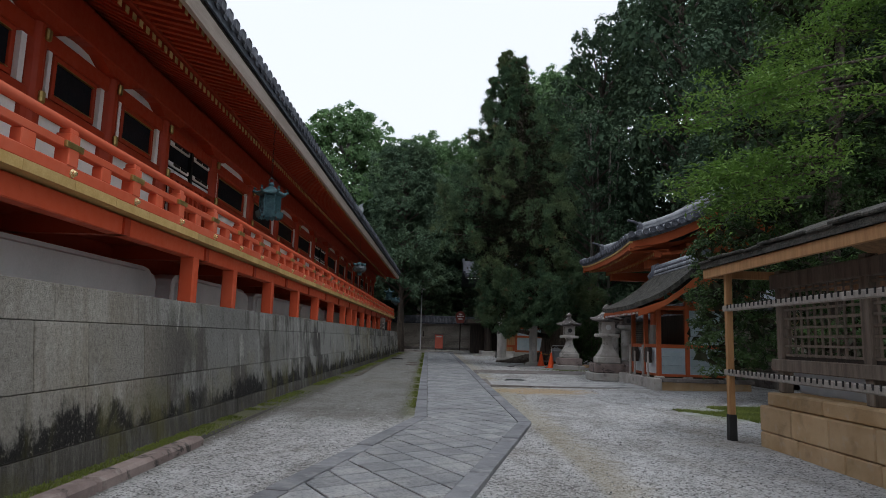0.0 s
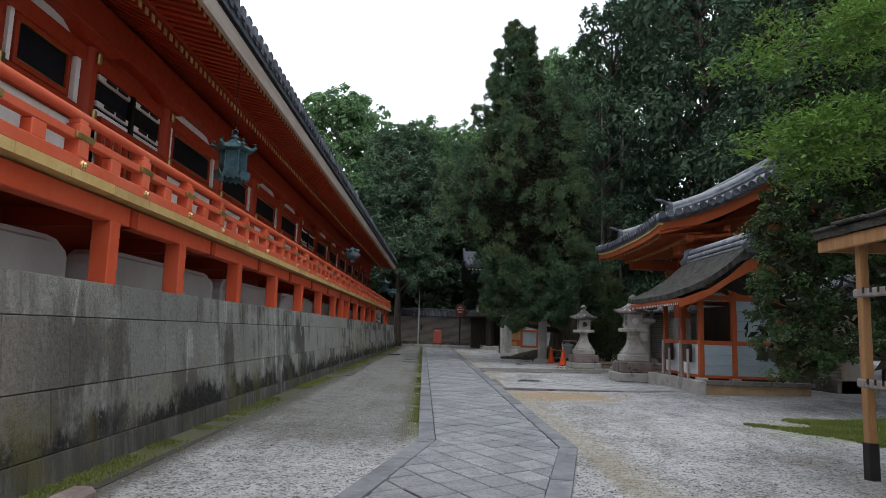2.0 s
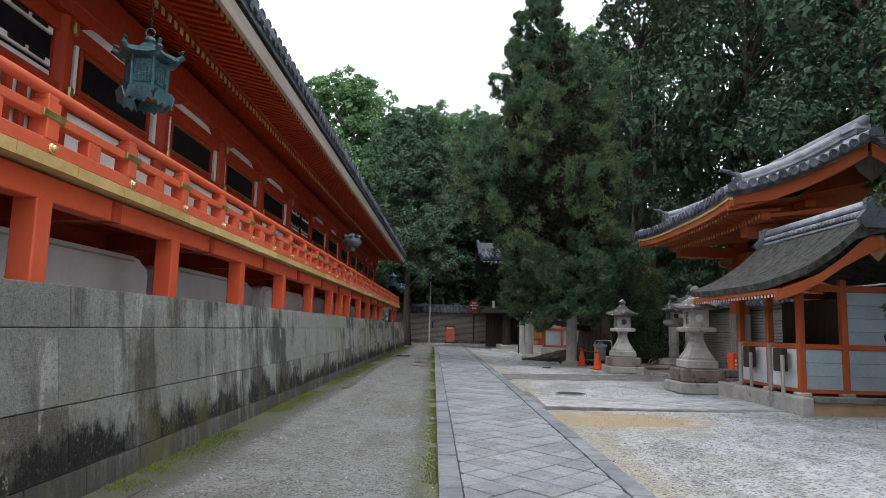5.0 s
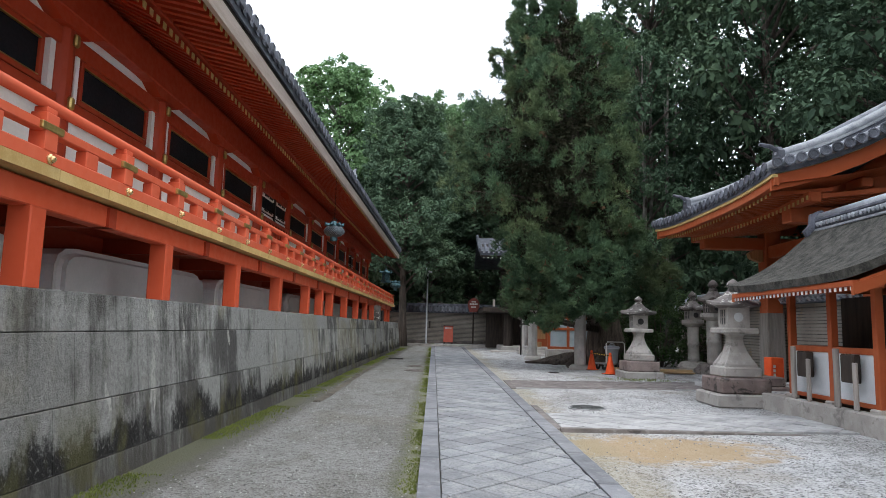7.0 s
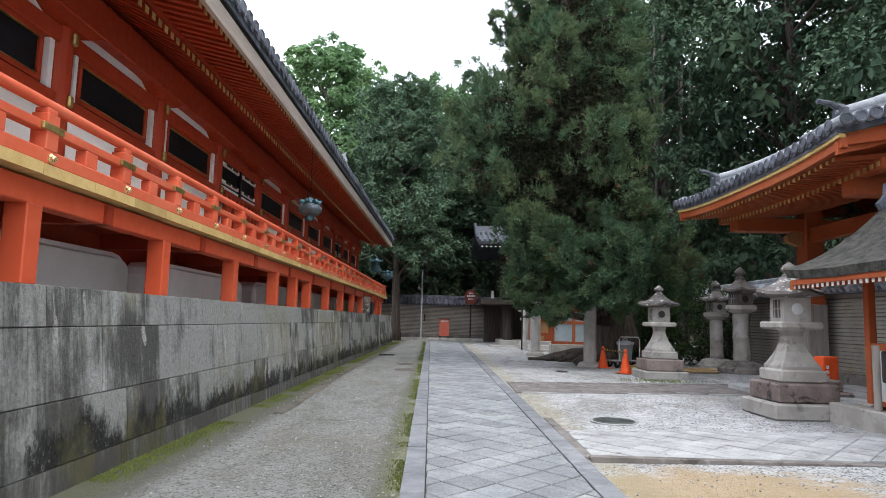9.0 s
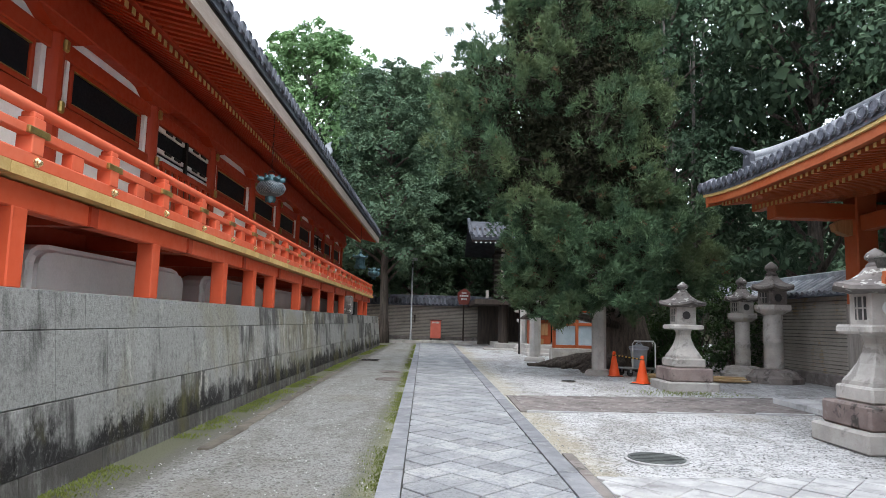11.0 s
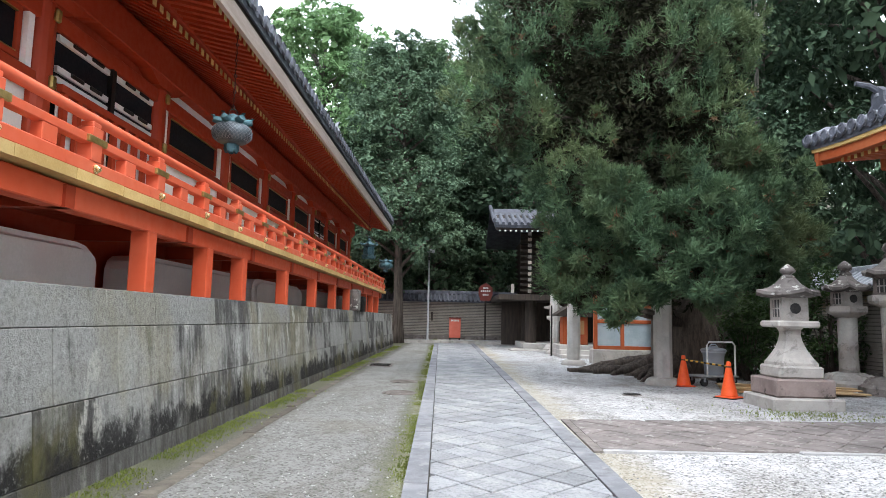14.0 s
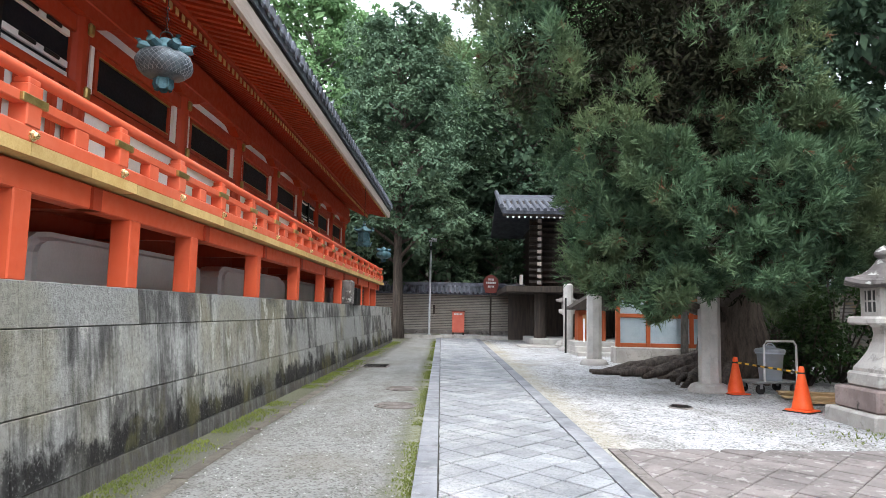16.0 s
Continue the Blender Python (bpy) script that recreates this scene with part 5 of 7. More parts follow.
def build_gate():
    g = thing("gate", "large vermilion gate under a sweeping grey tiled gable roof", "gate", (0, 0, 0))
    Y0, Y1, X0, XR = 21.9, 29.5, 6.2, 9.75
    ds = [0, 0.4, 0.9, 1.5, 2.1, 2.8, 3.55]
    ys = [Y0 + (Y1 - Y0) * i / 16 for i in range(17)]
    bm = bmesh.new()

    def skin(off, mirror=False):
        return [[bm.verts.new(((2 * XR - X0 - d) if mirror else X0 + d, y, gate_z(d, y) + off)) for d in ds] for y in ys]
    for mirror in (False, True):
        up, dn = skin(0, mirror), skin(-0.14, mirror)
        for a, b in zip(up, up[1:]):
            for i in range(len(ds) - 1):
                bm.faces.new((a[i], a[i + 1], b[i + 1], b[i]))
        for a, b in zip(dn, dn[1:]):
            for i in range(len(ds) - 1):
                bm.faces.new((a[i + 1], a[i], b[i], b[i + 1]))
        for k in (0, -1):
            for i in range(len(ds) - 1):
                bm.faces.new((up[k][i], up[k][i + 1], dn[k][i + 1], dn[k][i]))
        for j in range(len(ys) - 1):
            bm.faces.new((up[j][0], up[j + 1][0], dn[j + 1][0], dn[j][0]))
    bmesh.ops.recalc_face_normals(bm, faces=bm.faces[:])
    roof = part("roof", bm, M_TILE, g, "silvery grey tiled roof")
    # cover tiles running down the slope
    for side in (0, 1):
        y = Y0 + 0.12
        while y < Y1:
            bm = bmesh.new()
            pts = [((X0 - 0.05 + d) if side == 0 else 2 * XR - X0 + 0.05 - d, y, gate_z(d, y) + 0.045) for d in (0, 0.5, 1, 1.6, 2.3, 3, 3.5)]
            tube(bm, pts, [0.085] * 7, 10)
            part("cover_tile", bm, M_TILELIGHT if side else M_TILELIGHT, roof, smooth=True)
            if side == 0:
                p = pts[0]
                piece("end_tile", "gend", lambda: lathe(bmesh.new(), [(0.105, 0), (0.105, 0.03), (0.07, 0.035), (0.06, 0.025)], 12), M_TILE, roof, pose(p[0] - 0.01, y, p[2], 0, -90, 0))
                piece("pan_tile", "gpan", lambda: extrude_yz(bmesh.new(), [(-0.1, 0.03), (0, -0.02), (0.1, 0.03), (0.1, -0.04), (0, -0.09), (-0.1, -0.04)], 0, 0.5), M_TILE, roof, pose(p[0] + 0.02, y + 0.13, gate_z(0, y + 0.13) + 0.0))
            y += 0.265
    # verge tiles: round tiles laid crosswise along both gable edges
    for y, sgn in ((Y0, -1), (Y1, 1)):
        for side in (0, 1):
            for i in range(15):
                d = 0.06 + i * 0.245
                x = X0 + d if side == 0 else 2 * XR - X0 - d
                sl = math.degrees(math.atan(0.2 + 0.124 * d))
                piece("verge_tile", "verge", lambda: tube(bmesh.new(), [(0, -0.32, 0), (0, 0.32, 0)], [0.1, 0.1], 12), M_TILELIGHT, roof, pose(x, y + 0.16 * -sgn, gate_z(d, y) + 0.06, 0, 0, 0))
                piece("end_tile", "gend2", lambda: lathe(bmesh.new(), [(0.115, 0), (0.115, 0.03), (0.08, 0.035), (0.07, 0.025)], 12), M_TILE, roof, pose(x, y + 0.16 * sgn, gate_z(d, y) + 0.06, 90 if sgn < 0 else -90, 0, 0))
    # descending ridges, each with an end ornament
    for y in (Y0 + 1.0, Y1 - 1.0):
        for w, h0, m in ((0.16, 0.12, M_TILE), (0.13, 0.2, M_TILELIGHT), (0.13, 0.28, M_TILE), (0.15, 0.36, M_TILELIGHT)):
            pts = [(X0 + d, gate_z(d, y) + h0) for d in (0.75, 1.3, 1.9, 2.5, 3.1, 3.5)]
            bm = extrude_xz(bmesh.new(), pts + [(x, z + 0.07) for x, z in reversed(pts)], y - w, y + w)
            part("ridge_course", bm, m, roof)
        pts = [(X0 + d, y, gate_z(d, y) + 0.5) for d in (0.62, 0.75, 1.3, 1.9, 2.5, 3.1, 3.5)]
        part("ridge_cap", tube(bmesh.new(), pts, [0.06] + [0.1] * 6, 10), M_TILELIGHT, roof, smooth=True)
        bm = extrude_yz(bmesh.new(), [(-0.26, 0), (-0.3, 0.2), (-0.17, 0.32), (-0.16, 0.5), (0, 0.62), (0.16, 0.5), (0.17, 0.32), (0.3, 0.2), (0.26, 0)], -0.06, 0.06)
        tube(bm, [(0, 0, 0.5), (-0.18, 0, 0.62), (-0.42, 0, 0.66)], [0.055, 0.05, 0.04], 8)
        ob = part("ridge_end_tile", bm, M_TILE, roof, "ridge end tile with a projecting spout")
        ob.matrix_local = pose(X0 + 0.68, y, gate_z(0.68, y) + 0.05)
    # main ridge
    for w, z0, m in ((0.22, 6.4, M_TILE), (0.18, 6.55, M_TILELIGHT), (0.18, 6.7, M_TILE), (0.2, 6.85, M_TILELIGHT)):
        part("ridge_course", boxbm(XR - w, XR + w, Y0 + 0.3, Y1 - 0.3, z0, z0 + 0.14, 0.02), m, roof)
    part("ridge_cap", tube(bmesh.new(), [(XR, Y0 + 0.2, 7.05), (XR, Y1 - 0.2, 7.05)], [0.12, 0.12], 10), M_TILELIGHT, roof, smooth=True)
    # eaves: ochre edge board, vermilion board, two rows of pale-ended rafters
    for nm, mt, x0, x1, z0, z1 in (("edge_board", M_YELLOW, 6.22, 6.34, -0.2, -0.13), ("fascia", M_REDDULL, 6.27, 6.37, -0.36, -0.2)):
        pts = [(y, gate_z(0, y)) for y in ys]
        bm = extrude_yz(bmesh.new(), [(y, z + z0) for y, z in pts] + [(y, z + z1) for y, z in reversed(pts)], x0, x1)
        part(nm, bm, mt, roof)
    bm = bmesh.new()
    for a, b in zip(ys, ys[1:]):
        for da, db in ((0.15, 1.6), (1.6, 3.5)):
            q = [bm.verts.new((X0 + d, y, gate_z(d * 0.6, y) - 0.34)) for d, y in ((da, a), (da, b), (db, b), (db, a))]
            bm.faces.new(q)
    part("eave_lining", bm, M_REDDULL, roof)
    y = Y0 + 0.5
    while y < Y1 - 0.45:
        z = gate_z(0, y)
        piece("rafter", "graft", lambda: extrude_xz(bmesh.new(), [(0, -0.44), (1.3, -0.3), (1.3, -0.22), (0, -0.36)], -0.035, 0.035), M_REDDULL, roof, pose(6.42, y, z))
        piece("rafter_end", "grafte", lambda: boxbm(-0.012, 0, -0.035, 0.035, -0.435, -0.365), M_YELLOW, roof, pose(6.42, y, z))
        piece("rafter", "graft2", lambda: extrude_xz(bmesh.new(), [(0, -0.5), (2.0, -0.25), (2.0, -0.15), (0, -0.4)], -0.04, 0.04), M_REDDULL, roof, pose(7.2, y, z))
        piece("rafter_end", "grafte2", lambda: boxbm(-0.012, 0, -0.04, 0.04, -0.495, -0.405), M_YELLOW, roof, pose(7.2, y, z))
        y += 0.185
    # bargeboards and gable pendants
    for y in (Y0 + 0.12, Y1 - 0.12):
        dd = [0.05, 0.6, 1.2, 1.9, 2.7, 3.5]
        for side in (0, 1):
            f = (lambda d: X0 + d) if side == 0 else (lambda d: 2 * XR - X0 - d)
            bm = extrude_xz(bmesh.new(), [(f(d), gate_z(d, y) - 0.14) for d in dd] + [(f(d), gate_z(d, y) - 0.46) for d in reversed(dd)], y - 0.04, y + 0.04)
            part("bargeboard", bm, M_REDDULL, roof)
            bm = extrude_xz(bmesh.new(), [(f(d), gate_z(d, y) - 0.08) for d in dd] + [(f(d), gate_z(d, y) - 0.14) for d in reversed(dd)], y - 0.06, y + 0.06)
            part("barge_edge", bm, M_YELLOW, roof)
        part("gable_pendant", extrude_xz(bmesh.new(), [(9.5, 6.2), (9.3, 5.9), (9.5, 5.65), (9.75, 5.45), (10.0, 5.65), (10.2, 5.9), (10.0, 6.2)], y - 0.03, y + 0.03), M_DARKWOOD, roof)
        part("gable_wall", extrude_xz(bmesh.new(), [(7.6, 4.7), (9.75, 6.1), (11.9, 4.7)], y + (0.9 if y < 25 else -0.9) - 0.05, y + (0.9 if y < 25 else -0.9) + 0.05), M_REDDULL, g)
    # posts and beams
    for px, py, r in ((9.2, 23.3, 0.24), (9.2, 28.2, 0.24)):
        part("gate_post", boxbm(px - r, px + r, py - r, py + r, 0.3, 5.2, 0.03), M_REDDULL, g)
        part("post_sleeve", boxbm(px - r - 0.02, px + r + 0.02, py - r - 0.02, py + r + 0.02, 0.25, 2.35, 0.03), M_GREYWOOD, g, "weathered grey timber casing")
    for nm, a in (("tie_beam", (7.2, 11.8, 23.1, 23.5, 4.2, 4.55)), ("tie_beam", (7.2, 11.8, 28.0, 28.4, 4.2, 4.55)), ("lintel", (9.05, 9.35, 22.6, 28.9, 3.95, 4.3)), ("purlin", (7.2, 7.45, 22.3, 29.1, 4.5, 4.72)), ("purlin", (8.3, 8.55, 22.3, 29.1, 4.85, 5.05))):
        part(nm, boxbm(*a, 0.02), M_REDDULL, g)
    for py in (23.3, 28.2):
        for k, xx in enumerate((8.75,)):
            part("bracket_arm", extrude_xz(bmesh.new(), [(xx + 0.5, 4.2), (xx - 0.05, 4.2), (xx - 0.2, 4.1), (xx - 0.15, 3.95), (xx + 0.1, 3.85), (xx + 0.5, 3.85)], py - 0.1, py + 0.1), M_REDDULL if k else M_ORANGEWOOD, g)


build_gate()


# ---- earth walls with bedded tiles ----
def build_mudwall(name, y0, y1, x0, x1, base, top, along_y, label):
    """Core wall, bedded tile courses on the seen face, and a small tiled coping."""
    w = part(name, boxbm(x0, x1, y0, y1, base - 0.3, top), M_MUD if along_y else M_MUDNORTH, None, label)
    tagged(w, kind="structure")
    rng = random.Random(4)
    z = base + 0.28
    while z < top - 0.06:
        if along_y:
            part("tile_course", boxbm(x0 - 0.022 - rng.random() * 0.01, x0 + 0.05, y0, y1, z, z + 0.022 + rng.random() * 0.012), M_MUDTILE, w)
        else:
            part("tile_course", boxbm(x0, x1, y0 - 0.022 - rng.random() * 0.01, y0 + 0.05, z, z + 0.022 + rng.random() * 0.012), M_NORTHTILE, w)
        z += 0.088 + rng.random() * 0.012
    if along_y:
        xm = (x0 + x1) / 2
        bm = extrude_xz(bmesh.new(), [(xm - 0.75, top + 0.05), (xm, top + 0.5), (xm + 0.75, top + 0.05), (xm + 0.75, top - 0.02), (xm - 0.75, top - 0.02)], y0, y1)
        part("coping", bm, M_TILE, w)
        part("coping_ridge", boxbm(xm - 0.12, xm + 0.12, y0, y1, top + 0.45, top + 0.66, 0.03), M_TILELIGHT, w)
        y = y0 + 0.12
        while y < y1:
            piece("coping_tile", name + "ct", lambda: tube(bmesh.new(), [(-0.78, 0, 0.06), (-0.1, 0, 0.47)], [0.075, 0.075], 8), M_TILELIGHT, w, pose(xm, y, top))
            y += 0.26
        part("footing", boxbm(x0 - 0.12, x1, y0, y1, base - 0.3, base + 0.24, 0.02), M_LANTDARK, w)
    else:
        ym = (y0 + y1) / 2
        bm = extrude_yz(bmesh.new(), [(ym - 0.75, top + 0.05), (ym, top + 0.5), (ym + 0.75, top + 0.05), (ym + 0.75, top - 0.02), (ym - 0.75, top - 0.02)], x0, x1)
        part("coping", bm, M_TILE, w)
        part("coping_ridge", boxbm(x0, x1, ym - 0.12, ym + 0.12, top + 0.45, top + 0.7, 0.03), M_TILE, w)
        x = x0 + 0.12
        while x < x1:
            piece("coping_tile", name + "ct", lambda: tube(bmesh.new(), [(0, -0.78, 0.06), (0, -0.1, 0.47)], [0.075, 0.075], 8), M_TILE, w, pose(x, ym, top))
            x += 0.26
        part("footing", boxbm(x0, x1, y0 - 0.12, y1, base - 0.3, base + 0.24, 0.02), M_LANTDARK, w)


build_mudwall("wall_east", 19.0, 37.5, 9.7, 10.5, 0.42, 2.62, True, "earth wall bedded with tile courses under a tiled coping")
build_mudwall("wall_north", 57.3, 58.1, -14.0, 3.4, 0.5, 2.75, False, "far earth wall bedded with tile courses under a tiled coping")
ter = part("terrace", boxbm(-14, 14, 54.6, 62, -0.2, 0.5, 0.03), M_GRAVEL, None, "slightly raised gravel terrace before the far wall")
tagged(ter, kind="structure")
part("terrace_edge", boxbm(-4.2, 3.0, 54.42, 54.62, 0.1, 0.515, 0.02), M_LANT, ter)


# ---- stone lanterns ----
def lantern_cap(bm, r, z0, z1, n):
    """Curling lantern roof with n upturned corners."""
    m = n * 4
    prof = [(1.0, 0.12), (0.98, 0.27), (0.8, 0.36), (0.6, 0.5), (0.42, 0.7), (0.24, 1.0)]
    rings = []
    for f, h in prof:
        ring = []
        for i in range(m):
            a = 2 * math.pi * i / m
            k = abs(math.cos(a * n / 2))
            curl = (k ** 6) * 0.16 * f ** 3
            rad = r * f * (0.9 + 0.14 * k ** 4)
            ring.append(bm.verts.new((rad * math.cos(a), rad * math.sin(a), z0 + (z1 - z0) * (h + curl))))
        rings.append(ring)
    under = [bm.verts.new((r * 0.5 * math.cos(2 * math.pi * i / m), r * 0.5 * math.sin(2 * math.pi * i / m), z0)) for i in range(m)]
    rings.insert(0, under)
    for a, b in zip(rings, rings[1:]):
        for i in range(m):
            bm.faces.new((a[i], a[(i + 1) % m], b[(i + 1) % m], b[i]))
    bm.faces.new(list(reversed(rings[0])))
    bm.faces.new(rings[-1])
    return bm


def onion(bm, r, z0, h):
    return lathe(bm, [(r * 0.7, z0), (r * 0.95, z0 + h * 0.12), (r * 0.75, z0 + h * 0.24), (r * 0.55, z0 + h * 0.32), (r * 0.95, z0 + h * 0.45), (r * 1.0, z0 + h * 0.58), (r * 0.8, z0 + h * 0.75), (r * 0.4, z0 + h * 0.9), (r * 0.08, z0 + h)], 14)


def fire_box(parent, r, z0, z1, material, windows=True, disc=False):
    fb = part("fire_box", lathe(bmesh.new(), [(r, z0), (r, z1)], 4, turn=math.pi / 4), material, parent)
    s = r * math.sqrt(0.5)
    h = (z1 - z0)
    if windows:
        # Flat dark fills stand in for the shade inside the openings.
        for sgn in (-1, 1):
            part("lattice_window", boxbm(sgn * s - 0.006, sgn * s + 0.006, -s * 0.5, s * 0.5, z0 + h * 0.15, z0 + h * 0.85), M_OPENDARK, fb)
            for k in (-0.25, 0.25):
                part("lattice_bar", boxbm(sgn * s - 0.014, sgn * s + 0.014, k * s - 0.012, k * s + 0.012, z0 + h * 0.15, z0 + h * 0.85), M_LANT, fb)
            part("lattice_bar", boxbm(sgn * s - 0.013, sgn * s + 0.013, -s * 0.5, s * 0.5, z0 + h * 0.5 - 0.012, z0 + h * 0.5 + 0.012), M_LANT, fb)
        part("round_opening", lathe(bmesh.new(), [(s * 0.42, -s - 0.006), (s * 0.42, -s + 0.01)], 14), M_LANTPAPER if disc else M_OPENDARK, fb).matrix_local = pose(0, 0, (z0 + z1) / 2, -90, 0, 0)
    return fb


def build_flared_lantern(label, at, rz, disc):
    """Square lantern on a bell-shaped shaft with stepped bases."""
    L = thing("stone_lantern", label, "stone lantern", at, rz, "stone lanterns in the yard")
    for i, (w, z0, z1, m) in enumerate(((0.6, -0.06, 0.2, M_LANT), (0.5, 0.2, 0.51, M_BASEDARK), (0.38, 0.51, 0.72, M_LANT))):
        part("base_slab", boxbm(-w, w, -w, w, z0, z1, 0.03), m, L)
    q = math.sqrt(2)
    part("shaft", lathe(bmesh.new(), [(0.32 * q, 0.72), (0.315 * q, 0.77), (0.26 * q, 0.86), (0.19 * q, 1.0), (0.145 * q, 1.14), (0.125 * q, 1.26), (0.135 * q, 1.34), (0.16 * q, 1.38)], 4, turn=math.pi / 4), M_LANT, L, "bell shaped granite shaft")
    part("platform", boxbm(-0.36, 0.36, -0.36, 0.36, 1.38, 1.5, 0.03), M_LANT, L)
    fb = fire_box(L, 0.225 * q, 1.5, 1.93, M_LANT, True, disc)
    part("cap", lantern_cap(bmesh.new(), 0.55, 1.9, 2.26, 4), M_LANTCAP, L, "lichen spotted curling cap")
    part("finial", onion(bmesh.new(), 0.13, 2.24, 0.27), M_LANTCAP, L, smooth=True)
    return L


lantA = build_flared_lantern("lichen spotted granite lantern with a bell shaped shaft on stepped base", (5.6, 29.3, gz(5.6, 29.3)), 0, False)
build_flared_lantern("granite lantern with a bell shaped shaft and blackened base", (5.56, 22.35, gz(5.56, 22.35) + 0.05), 0, True)


def build_round_lantern(label, at, s, rp, m_cap, m_body, cap_n, capr):
    L = thing("stone_lantern", label, "stone lantern", at, 8, "stone lanterns in the yard")
    part("base", lathe(bmesh.new(), [(0.62 * s, -0.1), (0.62 * s, 0.14), (0.54 * s, 0.2), (0.46 * s, 0.3), (0.3 * s, 0.36)], 8), m_body, L)
    for i in range(8):
        a = math.pi * 2 * i / 8
        piece("petal", f"petal{s}", lambda: lathe(bmesh.new(), [(0.02, 0), (0.11 * s, 0.05), (0.13 * s, 0.12), (0.08 * s, 0.2), (0.01, 0.24)], 8), m_body, L, pose(0.4 * s * math.cos(a), 0.4 * s * math.sin(a), 0.1))
    top = 1.62 * s
    part("shaft", lathe(bmesh.new(), [(rp * 1.06, 0.34), (rp, 0.42), (rp * 0.97, 0.9 * s), (rp * 1.04, 0.92 * s), (rp * 1.04, 0.98 * s), (rp * 0.97, 1.0 * s), (rp, top)], 20), M_LANT, L, smooth=True)
    part("platform", lathe(bmesh.new(), [(rp, top - 0.06), (0.4 * s, top + 0.04), (0.43 * s, top + 0.08), (0.43 * s, top + 0.2)], 6), M_LANT, L)
    fire_box(L, 0.31 * s, top + 0.2, top + 0.2 + 0.34 * s, m_body)
    z = top + 0.2 + 0.34 * s
    part("cap", lantern_cap(bmesh.new(), capr, z - 0.03, z + 0.36 * s, cap_n), m_cap, L)
    part("finial", onion(bmesh.new(), 0.15 * s, z + 0.33 * s, 0.36 * s), m_cap, L, smooth=True)


build_round_lantern("granite lantern with a slim round shaft and lichened cap", (8.42, 32.35, gz(8.4, 32.3)), 1.0, 0.2, M_LANTCAP, M_LANT, 6, 0.5)
build_round_lantern("tall dark granite lantern with a thick round shaft", (8.68, 31.15, gz(8.5, 31.2)), 1.13, 0.245, M_LANTDARK, M_LANTDARK, 6, 0.56)
build_round_lantern("slim granite lantern beside the far storehouse steps", (4.25, 48.0, 0.3), 0.9, 0.17, M_LANTDARK, M_LANT, 6, 0.5)
pil = thing("stone_lantern", "low granite lantern at the edge of the slab", "stone lantern", (7.1, 24.6, gz(7.1, 24.6)), 0, "stone lanterns in the yard")
for w, z0, z1 in ((0.55, -0.06, 0.2), (0.42, 0.2, 0.42)):
    part("base_slab", boxbm(-w, w, -w, w, z0, z1, 0.03), M_BASEDARK, pil)


# ---- hanging bronze lanterns ----
def chain(parent, z0, z1):
    z, i = z0, 0
    while z < z1:
        def link():
            bm = bmesh.new()
            pts = [(0.014 * math.cos(a), 0, 0.035 + 0.03 * math.sin(a)) for a in np.linspace(0, 2 * math.pi, 9)]
            return tube(bm, pts, [0.005] * 9, 5)
        piece("chain_link", "clink", link, M_BLACKIRON, parent, pose(0, 0, z, 0, 0, 90 * (i % 2)))
        z += 0.058
        i += 1


def build_hex_lantern(at):
    L = thing("hanging_lantern", "verdigris bronze hexagonal lantern hung on a chain", "hanging lantern", at, 12, "lanterns under the eave")
    zc = 0.0
    part("body", lathe(bmesh.new(), [(0.17, 0.16), (0.19, 0.18), (0.19, 0.46), (0.17, 0.48)], 6), M_BRONZE, L)
    for i in range(6):
        a = math.pi / 3 * i + math.pi / 6
        piece("lattice_panel", "hexlat", lambda: lattice_panel(0.15, 0.2), M_BRONZE, L, pose(0.168 * math.cos(a), 0.168 * math.sin(a), 0.32, 0, 0, math.degrees(a)))
        piece("corner_post", "hexpost", lambda: lathe(bmesh.new(), [(0.018, 0.14), (0.018, 0.5)], 6), M_BRONZE, L, pose(0.192 * math.cos(a - math.pi / 6), 0.192 * math.sin(a - math.pi / 6), 0))
        piece("scalloped_apron", "hexapr", lambda: extrude_yz(bmesh.new(), [(-0.1, 0.16), (-0.13, 0.03), (-0.08, 0.06), (-0.05, 0.01), (0, 0.05), (0.05, 0.01), (0.08, 0.06), (0.13, 0.03), (0.1, 0.16)], -0.006, 0.006), M_BRONZE, L, pose(0.2 * math.cos(a), 0.2 * math.sin(a), 0, 0, 18, math.degrees(a)))
        piece("roof_scroll", "hexscr", lambda: tube(bmesh.new(), [(0.16, 0, 0.56), (0.26, 0, 0.52), (0.33, 0, 0.56), (0.32, 0, 0.62), (0.28, 0, 0.61)], [0.035, 0.035, 0.03, 0.022, 0.012], 7), M_BRONZE, L, pose(0, 0, 0, 0, 0, math.degrees(a - math.pi / 6)))
    part("roof", lantern_cap(bmesh.new(), 0.3, 0.47, 0.66, 6), M_BRONZE, L)
    part("finial", onion(bmesh.new(), 0.06, 0.64, 0.12), M_BRONZE, L, smooth=True)
    part("ring", tube(bmesh.new(), [(0.045 * math.cos(a), 0, 0.79 + 0.045 * math.sin(a)) for a in np.linspace(0, 2 * math.pi, 13)], [0.008] * 13, 6), M_BRONZE, L)
    chain(L, 0.82, 5.74 - at[2])
    return L


def lattice_panel(w, h):
    bm = bmesh.new()
    for i in range(-2, 3):
        box(bm, 0, 0.012, i * w / 5 - 0.005, i * w / 5 + 0.005, -h / 2, h / 2)
    for i in range(-3, 4):
        box(bm, 0, 0.011, -w / 2, w / 2, i * h / 7 - 0.005, i * h / 7 + 0.005)
    return bm


